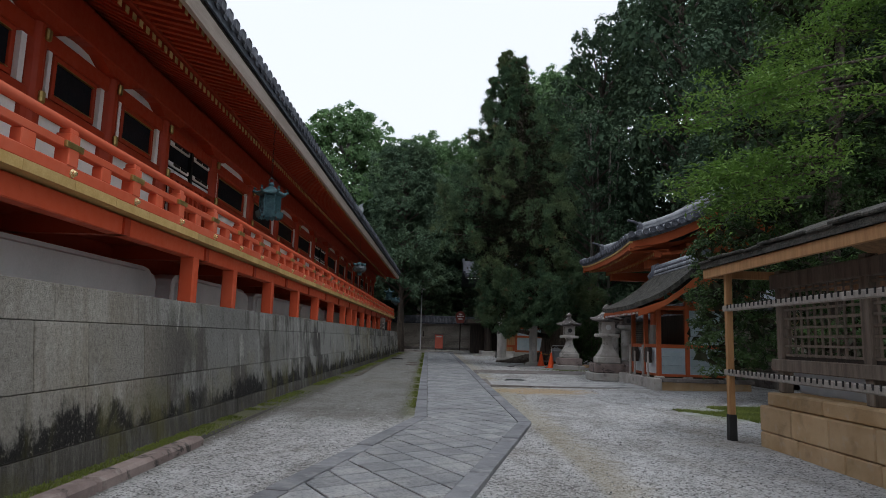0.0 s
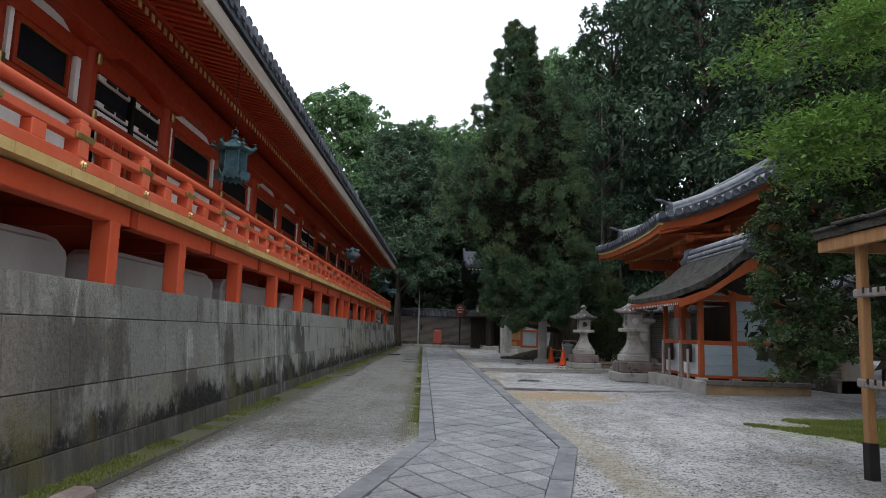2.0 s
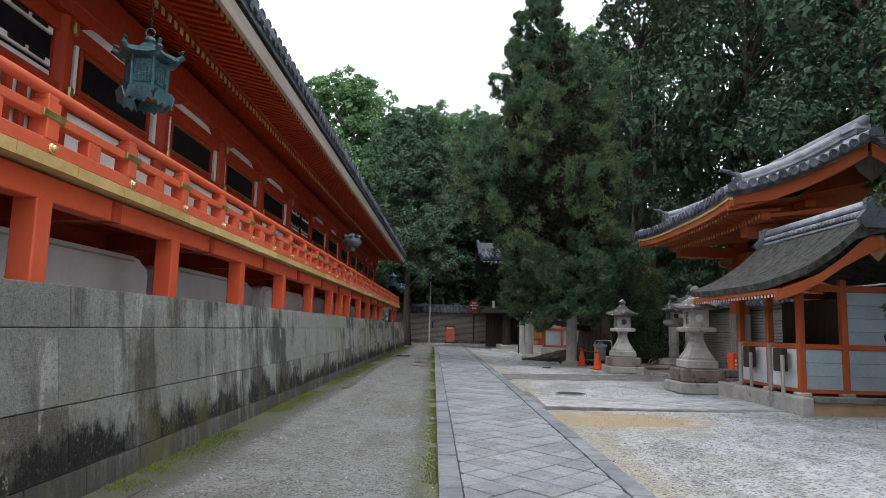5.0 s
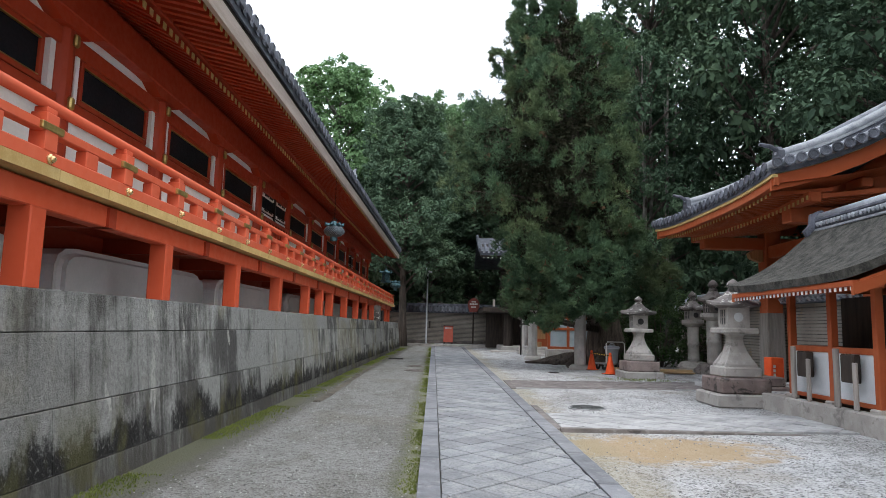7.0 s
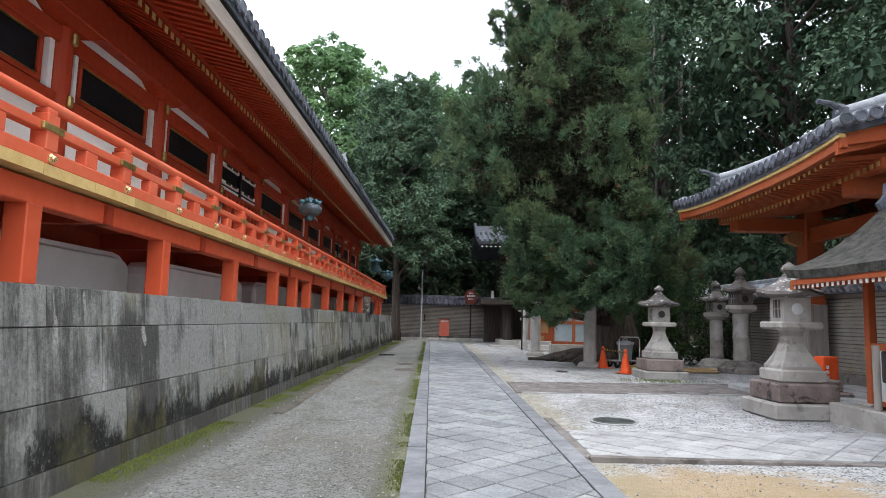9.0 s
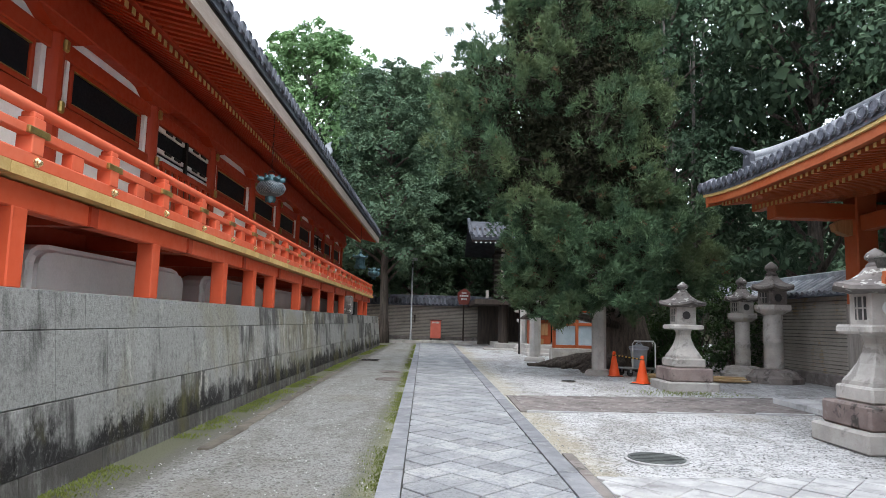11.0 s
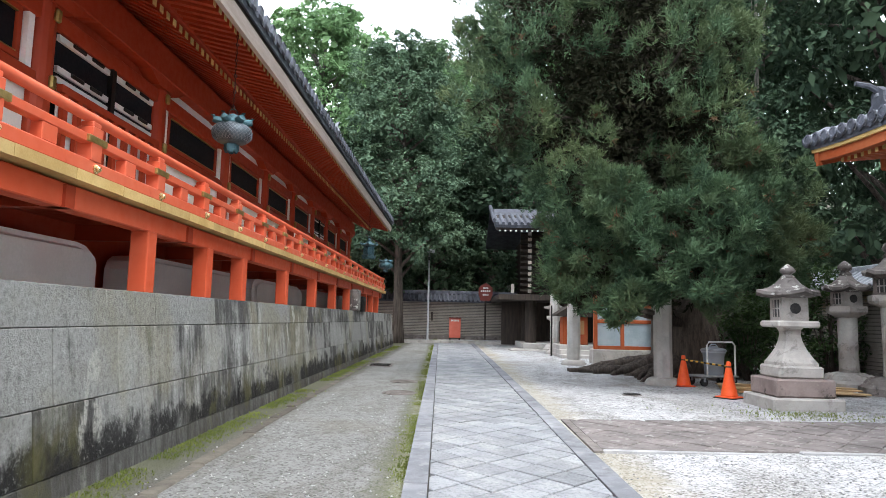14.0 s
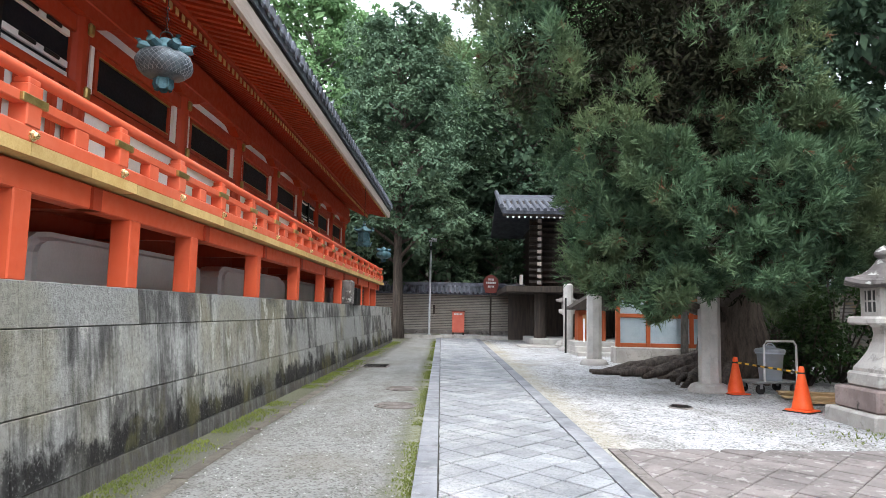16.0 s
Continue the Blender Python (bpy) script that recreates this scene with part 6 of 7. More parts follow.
def build_round_hanging(at, label, material, s=1.0):
    L = thing("hanging_lantern", label, "hanging lantern", at, 20, "lanterns under the eave")
    prof = [(0.1, 0.14), (0.24, 0.18), (0.33, 0.26), (0.35, 0.34), (0.31, 0.43), (0.22, 0.49), (0.12, 0.5)]
    bm = lathe(bmesh.new(), [(r * s, z * s) for r, z in prof], 24)
    for v in bm.verts:
        a = math.atan2(v.co.y, v.co.x)
        f = 1 - 0.06 * abs(math.cos(a * 3)) ** 8
        v.co.x, v.co.y = v.co.x * f, v.co.y * f
    body = part("body", bm, material, L, "swelling body of pierced net pattern", True)
    # pierced net pattern: a fine raised mesh of crossing bands
    bm = bmesh.new()
    zs = [p[1] for p in prof]
    rs = [p[0] for p in prof]
    for k in range(30):
        for sgn in (-1, 1):
            pts = []
            for f in np.linspace(0.03, 0.97, 12):
                z = 0.18 + 0.3 * f
                a = 2 * math.pi * k / 30 + sgn * f * 0.95
                r = float(np.interp(z, zs, rs)) * (1 - 0.06 * abs(math.cos(a * 3)) ** 8)
                pts.append((r * s * math.cos(a), r * s * math.sin(a), z * s))
            tube(bm, pts, [0.0034 * s] * 12, 4)
    part("net_pattern", bm, M_NET if material is M_BRONZEGREY else M_BRONZE, body)
    for i in range(6):
        a = 60 * i
        piece("roof_leaf", f"rleaf{s}", lambda: tube(bmesh.new(), [(0.08 * s, 0, 0.55 * s), (0.2 * s, 0, 0.53 * s), (0.3 * s, 0, 0.56 * s), (0.33 * s, 0, 0.62 * s), (0.29 * s, 0, 0.62 * s)], [0.05 * s, 0.075 * s, 0.06 * s, 0.035 * s, 0.015 * s], 8), M_BRONZE, L, pose(0, 0, 0, 0, 0, a))
        piece("foot_leaf", f"fleaf{s}", lambda: extrude_yz(bmesh.new(), [(-0.06 * s, 0.16 * s), (-0.08 * s, 0.06 * s), (-0.03 * s, 0.0), (0.03 * s, 0.0), (0.08 * s, 0.06 * s), (0.06 * s, 0.16 * s)], 0.09 * s, 0.1 * s), M_BRONZE, L, pose(0, 0, 0, 0, 0, a + 30))
    part("crown_cap", lathe(bmesh.new(), [(0.2 * s, 0.49 * s), (0.18 * s, 0.54 * s), (0.11 * s, 0.6 * s), (0.07 * s, 0.66 * s), (0.02 * s, 0.68 * s)], 16), M_BRONZE, L, smooth=True)
    part("ring", tube(bmesh.new(), [(0.06 * math.cos(a), 0, 0.7 * s + 0.05 * math.sin(a)) for a in np.linspace(0, 2 * math.pi, 13)], [0.008] * 13, 6), M_BLACKIRON, L)
    chain(L, 0.74 * s, 5.74 - at[2])
    return L


build_hex_lantern((-3.5, 12.56, 3.7))
build_round_hanging((-3.52, 26.35, 3.93), "grey green bronze lantern with a swelling pierced body on a chain", M_BRONZEGREY, 0.82)
copy_thing([o for o in bpy.data.objects if o.name == "hanging_lantern"][0], pose(-3.5, 40.6, 3.75, 0, 0, 30))
build_round_hanging((-3.5, 46.2, 3.7), "dark bronze lantern at the far end of the eave", M_BRONZE, 0.9)


# ---- fenced shrine with lattice sides on a stone base ----
def build_fenced_shrine():
    s = thing("fenced_shrine", "brown timber shrine enclosure with lattice sides on an ochre stone base", "shrine enclosure", (0, 0, 0))
    base = part("stone_base", boxbm(4.36, 7.2, 2.0, 8.98, -0.05, 0.72), M_OCHRESTONE, s, "ochre sandstone base")
    rng = random.Random(2)
    for z0, z1, x0 in ((0.02, 0.4, 4.3), (0.4, 0.74, 4.3), (0.74, 0.92, 4.36)):
        y = 9.0 if x0 < 4.35 else 8.9
        while y > 3.0:
            w = rng.uniform(0.55, 0.95) if z0 < 0.7 else rng.uniform(0.9, 1.3)
            part("base_stone", boxbm(x0, x0 + 0.22, y - w + 0.012, y, z0 + 0.004, z1 - 0.004, 0.015), M_OCHRESTONE, base)
            y -= w
        part("base_stone", boxbm(x0 + 0.22, 7.2, (9.0 if x0 < 4.35 else 8.9) - 0.2, 9.0 if x0 < 4.35 else 8.9, z0 + 0.004, z1 - 0.004, 0.015), M_OCHRESTONE, base)
    for y in (8.82, 7.0, 5.2):
        piece("corner_post", "fspost", lambda: boxbm(-0.07, 0.07, -0.07, 0.07, 0.92, 2.55, 0.012), M_LATTICE, s, pose(4.58, y, 0))
    piece("corner_post", "fspost", None, None, s, pose(6.9, 8.82, 0))
    for z0, z1, w in ((1.2, 1.36, 0.1), (2.3, 2.5, 0.09)):
        part("sill_beam", boxbm(4.58 - w, 4.58 + w, 3.0, 9.0, z0, z1, 0.012), M_LATTICE, s)
        part("sill_beam", boxbm(4.58, 7.0, 8.82 - w, 8.82 + w, z0 + 0.003, z1 - 0.003, 0.012), M_BROWNWOOD, s)
    for y0, y1 in ((7.07, 8.75), (5.27, 6.93)):
        lat = part("lattice", boxbm(4.56, 4.6, y0, y1, 1.36, 1.4), M_DARKWOOD, s, "square dark timber lattice")
        n = 11
        for i in range(n):
            y = y0 + (y1 - y0) * (i + 0.5) / n
            piece("lattice_bar", "latv", lambda: boxbm(-0.009, 0.009, -0.016, 0.016, 1.36, 2.3), M_LATTICE, lat, pose(4.57, y, 0))
        for i in range(8):
            z = 1.42 + i * 0.118
            part("lattice_bar", boxbm(4.55, 4.565, y0, y1, z - 0.015, z + 0.015), M_LATTICE, lat)
    # crumpled clear sheeting tucked under the sill
    bm = bmesh.new()
    nx, nz = 40, 8
    g = [[bm.verts.new((4.62 + 0.05 * noise.noise((i * 0.35, j * 0.6, 2)) + 0.1 * (1 - j / nz), 4.0 + 4.7 * i / nx, 0.93 + 0.27 * j / nz)) for j in range(nz + 1)] for i in range(nx + 1)]
    for i in range(nx):
        for j in range(nz):
            bm.faces.new((g[i][j], g[i + 1][j], g[i + 1][j + 1], g[i][j + 1]))
    part("plastic_sheet", bm, M_GREYPLASTIC, s, "crumpled pale plastic sheeting", True)
    roof = part("roof", extrude_xz(bmesh.new(), [(3.92, 2.66), (5.75, 3.35), (7.6, 2.66), (7.6, 2.74), (5.75, 3.45), (3.92, 2.74)], 2.0, 9.95), M_HIWADA, s, "shallow bark covered roof")
    part("eave_board", boxbm(3.95, 4.0, 2.0, 9.93, 2.52, 2.66, 0.008), M_ORANGEWOOD, roof)
    part("eave_board", boxbm(4.0, 7.55, 9.88, 9.93, 2.53, 2.655, 0.008), M_ORANGEWOOD, roof)
    part("roof_lining", extrude_xz(bmesh.new(), [(4.0, 2.6), (5.75, 3.25), (7.5, 2.6), (7.5, 2.63), (5.75, 3.3), (4.0, 2.63)], 2.1, 9.86), M_BROWNWOOD, roof)
    y = 2.4
    while y < 9.8:
        piece("rafter", "fsraft", lambda: extrude_xz(bmesh.new(), [(4.0, 2.54), (5.7, 3.18), (5.7, 3.24), (4.0, 2.6)], -0.03, 0.03), M_BROWNWOOD, roof, pose(0, y, 0))
        y += 0.45
    y, i = 2.0, 0
    while y < 9.9:
        piece("bark_strip", f"bark{i % 3}", lambda: boxbm(3.88, 4.3, 0, 0.5, 2.74, 2.775, 0.008), M_HIWADA, roof, pose(0, y, 0.012 * (i % 3), 0, 0, 0.6 * (i % 3 - 1)))
        y += 0.5
        i += 1
    # barrier: post with dark foot, two poles bound with cord
    post = part("barrier_post", boxbm(4.06, 4.15, 9.38, 9.47, 0.5, 2.58, 0.01), M_ORANGEWOOD, s, "honey brown square post with black foot")
    part("post_foot", boxbm(4.05, 4.16, 9.37, 9.48, 0.1, 0.56, 0.01), M_RUBBER, post)
    for z in (2.05, 1.14):
        pole = part("barrier_pole", boxbm(4.05, 4.11, 2.5, 9.52, z - 0.045, z + 0.045, 0.015), M_GREYWOOD, s, "grey pole bound with cord")
        bm = bmesh.new()
        y = 3.0
        while y < 9.4:
            box(bm, 4.04, 4.052, y, y + 0.02, z - 0.005, z + 0.052)
            y += 0.115
        tagged(part("cord", bm, M_RUBBER, pole), kind="stuff")


build_fenced_shrine()

# eave corner of a building that stands close by
eave = thing("neighbour_eave", "brown timber eave corner of a neighbouring building", "eave", (0, 0, 0))
part("roof_edge", boxbm(4.55, 7.5, 1.5, 6.1, 4.32, 4.42, 0.02), M_TILE, eave)
part("eave_board", boxbm(4.6, 7.5, 1.5, 6.05, 4.2, 4.32, 0.01), M_BROWNWOOD, eave)
part("eave_post", boxbm(7.3, 7.5, 5.0, 5.2, 0.2, 4.25, 0.01), M_BROWNWOOD, eave)


# ---- things beside the cedar ----
def build_cone(at, rz):
    c = thing("traffic_cone", "bright orange traffic cone with black rubber foot", "traffic cone", at, rz, "cones before the trolley")
    part("cone_body", lathe(bmesh.new(), [(0.16, 0.03), (0.155, 0.06), (0.045, 0.62), (0.05, 0.64), (0.042, 0.69), (0.03, 0.7)], 20), M_CONE, c, smooth=True)
    part("base", boxbm(-0.19, 0.19, -0.19, 0.19, 0, 0.035, 0.012), M_CONE, c)
    part("rubber_foot", boxbm(-0.21, 0.21, -0.21, 0.21, -0.01, 0.014, 0.005), M_RUBBER, c)
    part("collar", lathe(bmesh.new(), [(0.056, 0.585), (0.056, 0.61)], 16), M_RUBBER, c)
    return c


CA, CB = (4.85, 32.6), (5.0, 30.5)
cone = build_cone((*CA, gz(*CA)), 10)
copy_thing(cone, pose(*CB, gz(*CB), 0, 0, 35))
bar = thing("barrier_bar", "thin black and yellow striped bar laid between two cones", "barrier bar", (0, 0, 0))
za, zb = gz(*CA) + 0.6, gz(*CB) + 0.6
M_STRIPE = plain("yellow_tape", (0.75, 0.42, 0.03), (0.85, 0.52, 0.06), 4, 50, 0.5)
for i in range(16):
    f0, f1 = i / 16, (i + 1) / 16
    p = [(CA[0] + (CB[0] - CA[0]) * f, CA[1] + (CB[1] - CA[1]) * f, za + (zb - za) * f) for f in (f0, f1)]
    part("stripe", tube(bmesh.new(), p, [0.018, 0.018], 8), M_STRIPE if i % 2 else M_RUBBER, bar)


def build_trolley():
    x, y = 5.65, 32.9
    t = thing("hand_trolley", "flat steel hand trolley with a tubular handle", "trolley", (x, y, gz(x, y)), 18)
    part("deck", boxbm(-0.6, 0.45, -0.3, 0.3, 0.2, 0.24, 0.012), M_STEEL, t)
    part("handle", tube(bmesh.new(), [(-0.42, -0.3, 0.24), (-0.42, -0.3, 0.92), (-0.36, -0.3, 1.0), (0.28, -0.3, 1.0), (0.34, -0.3, 0.92), (0.34, -0.3, 0.24)], [0.02] * 6, 8), M_WHITE, t, "white painted tube handle")
    for wx, wy in ((-0.45, -0.22), (0.35, -0.22), (-0.45, 0.22), (0.35, 0.22)):
        w = part("wheel", tube(bmesh.new(), [(wx, wy - 0.025, 0.09), (wx, wy + 0.025, 0.09)], [0.09, 0.09], 14), M_RUBBER, t)
        part("fork", boxbm(wx - 0.03, wx + 0.03, wy - 0.035, wy + 0.035, 0.1, 0.2), M_STEEL, w)
    b = thing("plastic_bin", "pale grey lidded plastic bin on the trolley", "bin", (x, y, gz(x, y) + 0.24), 18)
    part("tub", lathe(bmesh.new(), [(0.2, 0), (0.24, 0.5), (0.27, 0.5), (0.27, 0.54)], 20), M_GREYPLASTIC, b, smooth=True)
    part("lid", lathe(bmesh.new(), [(0.285, 0.54), (0.285, 0.57), (0.26, 0.6), (0.1, 0.63), (0.1, 0.66), (0.02, 0.66)], 20), M_GREYPLASTIC, b)
    part("handle", tube(bmesh.new(), [(-0.1, 0, 0.66), (-0.05, 0, 0.7), (0.05, 0, 0.7), (0.1, 0, 0.66)], [0.012] * 4, 6), M_GREYPLASTIC, b)


build_trolley()


def build_planks():
    rng = random.Random(7)
    for i in range(9):
        x, y = 6.6 + 0.12 * (i % 3) + rng.uniform(-0.1, 0.1), 31.2 + rng.uniform(-0.2, 0.3) + 0.35 * (i % 3)
        p = thing("plank", "long tan timber plank lying on a pile", "plank", (x, y, gz(x, y) + 0.02 + 0.035 * (i // 3)), rng.uniform(-14, -2), "planks piled behind the lanterns")
        part("board", boxbm(-1.3, 1.3, -0.09, 0.09, 0, 0.032, 0.004), M_PLANK, p)


build_planks()


def build_stone_post(at, label, h, w):
    p = thing("stone_post", label, "stone post", at, 4, "stone posts by the cedar")
    part("shaft", lathe(bmesh.new(), [(w, 0.1), (w * 0.97, h), (w * 0.6, h + 0.06)], 8, turn=math.pi / 8), M_POSTSTONE, p)
    part("foot", lathe(bmesh.new(), [(0.4, -0.1), (0.42, 0.04), (0.36, 0.13), (0.27, 0.17)], 12), M_LANT, p, "rounded boulder foot", True)


build_stone_post((4.5, 32.95, gz(4.5, 32.9)), "pale granite post on a rounded boulder foot", 3.2, 0.21)
build_stone_post((3.55, 39.2, gz(3.5, 39)), "pale granite post on a squared foot", 3.0, 0.22)
build_stone_post((3.95, 46.0, 0.3), "far granite post beside the steps", 2.6, 0.2)


def build_panel_fence():
    f = thing("panel_fence", "vermilion framed fence with white painted panels on stone", "fence", (0, 0, 0))
    part("stone_base", boxbm(4.3, 7.6, 39.7, 40.4, 0.0, 0.8, 0.03), M_LANT, f)
    part("bottom_rail", boxbm(4.35, 7.5, 39.8, 39.92, 0.8, 0.92, 0.01), M_REDDULL, f)
    part("top_rail", boxbm(4.35, 7.5, 39.8, 39.92, 1.68, 1.8, 0.01), M_REDDULL, f)
    part("mid_rail", boxbm(4.35, 7.5, 39.81, 39.91, 2.2, 2.3, 0.01), M_REDDULL, f)
    for x in (4.4, 5.3, 6.6, 7.4):
        part("post", boxbm(x - 0.06, x + 0.06, 39.78, 39.94, 0.8, 2.6, 0.01), M_REDDULL, f)
    for x0, x1 in ((4.46, 5.24), (5.36, 6.54), (6.66, 7.34)):
        part("white_panel", boxbm(x0, x1, 39.84, 39.88, 0.92, 1.68), M_WHITESHADE, f)
        part("white_panel", boxbm(x0, x1, 39.84, 39.88, 1.8, 2.2), M_WHITESHADE, f)


build_panel_fence()


def build_far_altar():
    a = thing("small_altar", "small vermilion altar with gilt front above pale stone steps", "altar", (0, 0, 0))
    for i in range(3):
        part("step", boxbm(3.7 + 0.012 * i, 5.2 - 0.012 * i, 42.6 + 0.4 * i, 45.0 - 0.01 * i, 0.1 + 0.01 * i, 0.45 + 0.17 * i, 0.02), M_POSTSTONE, a)
    part("altar_body", boxbm(4.0, 5.0, 44.1, 44.9, 0.79, 1.9, 0.02), M_REDDULL, a)
    part("altar_front", boxbm(4.15, 4.85, 44.06, 44.1, 1.2, 1.75, 0.01), M_ORANGEWOOD, a)
    part("offering_box", boxbm(4.25, 4.6, 43.7, 43.95, 0.79, 1.05, 0.02), M_ORANGEWOOD, a)
    part("altar_roof", extrude_xz(bmesh.new(), [(3.7, 2.0), (4.5, 2.5), (5.3, 2.0), (5.3, 1.92), (3.7, 1.92)], 43.8, 45.2), M_DARKWOOD, a)
    part("white_sign", boxbm(4.05, 4.1, 43.4, 43.45, 0.7, 1.6, 0.01), M_WHITE, a)


build_far_altar()


# ---- far end: lamp pole, box, signs, log storehouse ----
def build_far_end():
    p = thing("lamp_pole", "slender grey steel lamp pole with a small floodlight", "lamp pole", (-1.95, 54.9, 0.5))
    part("pole", lathe(bmesh.new(), [(0.09, 0), (0.06, 0.1), (0.05, 5.1)], 12), M_STEEL, p, smooth=True)
    part("floodlight", boxbm(-0.12, 0.3, -0.2, 0.1, 5.0, 5.2, 0.03), M_STEEL, p)
    part("lamp_globe", lathe(bmesh.new(), [(0.05, 5.1), (0.14, 5.18), (0.16, 5.28), (0.1, 5.38), (0.03, 5.4)], 12), M_GREYPLASTIC, p)
    part("bracket", boxbm(-0.05, 0.05, -0.16, 0.12, 4.55, 4.75, 0.01), M_BLACKIRON, p)
    part("switch_box", boxbm(0.18, 0.28, -0.06, 0.06, 1.1, 1.6, 0.01), M_DARKWOOD, p)
    b = thing("offering_box", "salmon red painted standing box with pale lettering", "box", (-0.4, 56.3, 0.5))
    part("body", boxbm(-0.34, 0.34, -0.2, 0.2, 0.12, 1.25, 0.02), M_BINRED, b)
    part("lid", boxbm(-0.38, 0.38, -0.25, 0.25, 1.25, 1.31, 0.02), M_SIGNRED, b)
    for k in (-0.28, 0.28):
        part("leg", boxbm(k - 0.04, k + 0.04, -0.1, 0.1, 0, 0.14), M_DARKWOOD, b)
    for k in range(6):
        part("letter_bar", boxbm(-0.24 + k * 0.08, -0.18 + k * 0.08, -0.212, -0.2, 1.08, 1.19), M_LETTER, b)
    s = thing("notice_sign", "rust red notice board with pale lettering on a post", "sign", (1.4, 56.6, 0.5))
    part("post", boxbm(-0.05, 0.05, -0.04, 0.04, 0, 2.9), M_DARKWOOD, s)
    part("board", extrude_xz(bmesh.new(), [(-0.3, 2.35), (-0.42, 2.75), (-0.42, 3.1), (-0.22, 3.3), (0, 3.4), (0.22, 3.3), (0.42, 3.1), (0.42, 2.75), (0.3, 2.35)], -0.08, -0.04), M_SIGNRED, s)
    for k, (w, z) in enumerate(((0.16, 3.1), (0.3, 2.92), (0.18, 2.7))):
        for i in range(5):
            x = -w + 2 * w * (i + 0.5) / 5
            part("letter_bar", boxbm(x - w * 0.15, x + w * 0.15, -0.092, -0.08, z - 0.05, z + 0.06), M_LETTER, s)
    q = thing("barrier_pole", "thin dark iron pole standing by the terrace", "pole", (2.75, 54.9, 0.3))
    part("shaft", lathe(bmesh.new(), [(0.04, 0), (0.035, 2.3)], 8), M_BLACKIRON, q)
    q = thing("barrier_pole", "thin dark iron pole before the granite lantern", "pole", (3.55, 44.2, 0.25))
    part("shaft", lathe(bmesh.new(), [(0.04, -0.1), (0.035, 2.1)], 8), M_BLACKIRON, q)
    part("foot", boxbm(-0.12, 0.12, -0.12, 0.12, -0.05, 0.04, 0.01), M_LANT, q)
    # storehouse of stacked logs on tall posts
    h = thing("log_storehouse", "dark timber storehouse of stacked logs raised on posts", "storehouse", (0, 0, 0))
    X0, X1, Y0, Y1 = 3.25, 10.5, 50.6, 57.0
    part("core", boxbm(X0 + 0.2, X1, Y0 + 0.2, Y1, 3.0, 6.3), M_DARKWOOD, h)
    for i in range(11):
        z = 3.05 + i * 0.29
        part("log", extrude_yz(bmesh.new(), [(Y0 - 0.06, z + 0.14), (Y0 + 0.2, z), (Y0 + 0.2, z + 0.27)], X0 - 0.35, X1), M_DARKWOOD, h)
        part("log", extrude_xz(bmesh.new(), [(X0 - 0.06, z + 0.14), (X0 + 0.2, z), (X0 + 0.2, z + 0.27)], Y0 - 0.35, Y1), M_DARKWOOD, h)
        part("log_end", boxbm(X0 - 0.02, X0 + 0.16, Y0 - 0.37, Y0 - 0.35, z + 0.05, z + 0.22), M_PALEWOOD if i % 2 else M_GREYWOOD, h)
    part("floor_frame", boxbm(X0 - 1.5, X1, Y0 - 0.9, Y1, 2.72, 3.0, 0.02), M_DARKWOOD, h)
    for x in (X0 + 0.2, X0 + 2.2, X0 + 4.4):
        for y in (Y0 + 0.2, Y0 + 3):
            part("post", lathe(bmesh.new(), [(0.3, 0.4), (0.28, 2.75)], 14, at=(x, y)), M_DARKWOOD, h)
    part("under_wall", boxbm(X0 - 1.1, X1, Y0 + 2.8, Y0 + 2.9, 0.4, 2.72), M_DARKWOOD, h)
    part("step_stone", boxbm(2.9, X1, 49.3, Y1, 0.1, 0.62, 0.03), M_POSTSTONE, h)
    part("lower_step", boxbm(2.2, X1, 47.6, 49.3, 0.1, 0.38, 0.03), M_LANT, h)
    part("white_label", boxbm(X0 - 0.9, X0 - 0.75, Y0 - 0.95, Y0 - 0.9, 3.05, 3.5), M_GREYWOOD, h)
    # roof corner with pale edge tiles
    bm = extrude_yz(bmesh.new(), [(48.6, 6.3), (53.5, 7.9), (58.4, 6.3), (58.4, 6.15), (53.5, 7.7), (48.6, 6.15)], 1.45, 12.5)
    roof = part("roof", bm, M_TILE, h)
    x = 1.55
    while x < 12:
        piece("cover_tile", "lstile", lambda: tube(bmesh.new(), [(0, 48.5, 6.33), (0, 51.2, 7.2)], [0.09, 0.09], 8), M_TILE, roof, pose(x, 0, 0))
        x += 0.3
    part("verge", tube(bmesh.new(), [(1.4, 48.3, 6.45), (1.45, 49.2, 6.6), (1.45, 53.4, 8.0)], [0.1, 0.11, 0.11], 8), M_TILE, roof)
    part("eave_board", boxbm(1.5, 12.4, 48.7, 48.8, 6.05, 6.2), M_DARKWOOD, roof)
    x = 1.7
    while x < 12:
        piece("rafter_end", "lsre", lambda: boxbm(-0.04, 0.04, 48.66, 48.7, 5.98, 6.05), M_WHITE, roof, pose(x, 0, 0))
        x += 0.26
    part("soffit", extrude_yz(bmesh.new(), [(48.75, 6.05), (51, 7.1), (51, 7.15), (48.75, 6.1)], 1.5, 12.3), M_DARKWOOD, roof)


build_far_end()

# stone stub and dark box on top of the retaining wall
stub = thing("stone_block", "mossy upright stone block on the wall top", "stone block", (-3.72, 38.9, 1.88))
part("block", boxbm(-0.2, 0.2, -0.3, 0.3, 0, 0.72, 0.05), M_LANTCAP, stub)
dbx = thing("metal_box", "dark green metal box on the wall top", "box", (-3.72, 39.9, 1.88))
part("case", boxbm(-0.2, 0.22, -0.4, 0.4, 0, 0.52, 0.02), M_BLACKIRON, dbx)

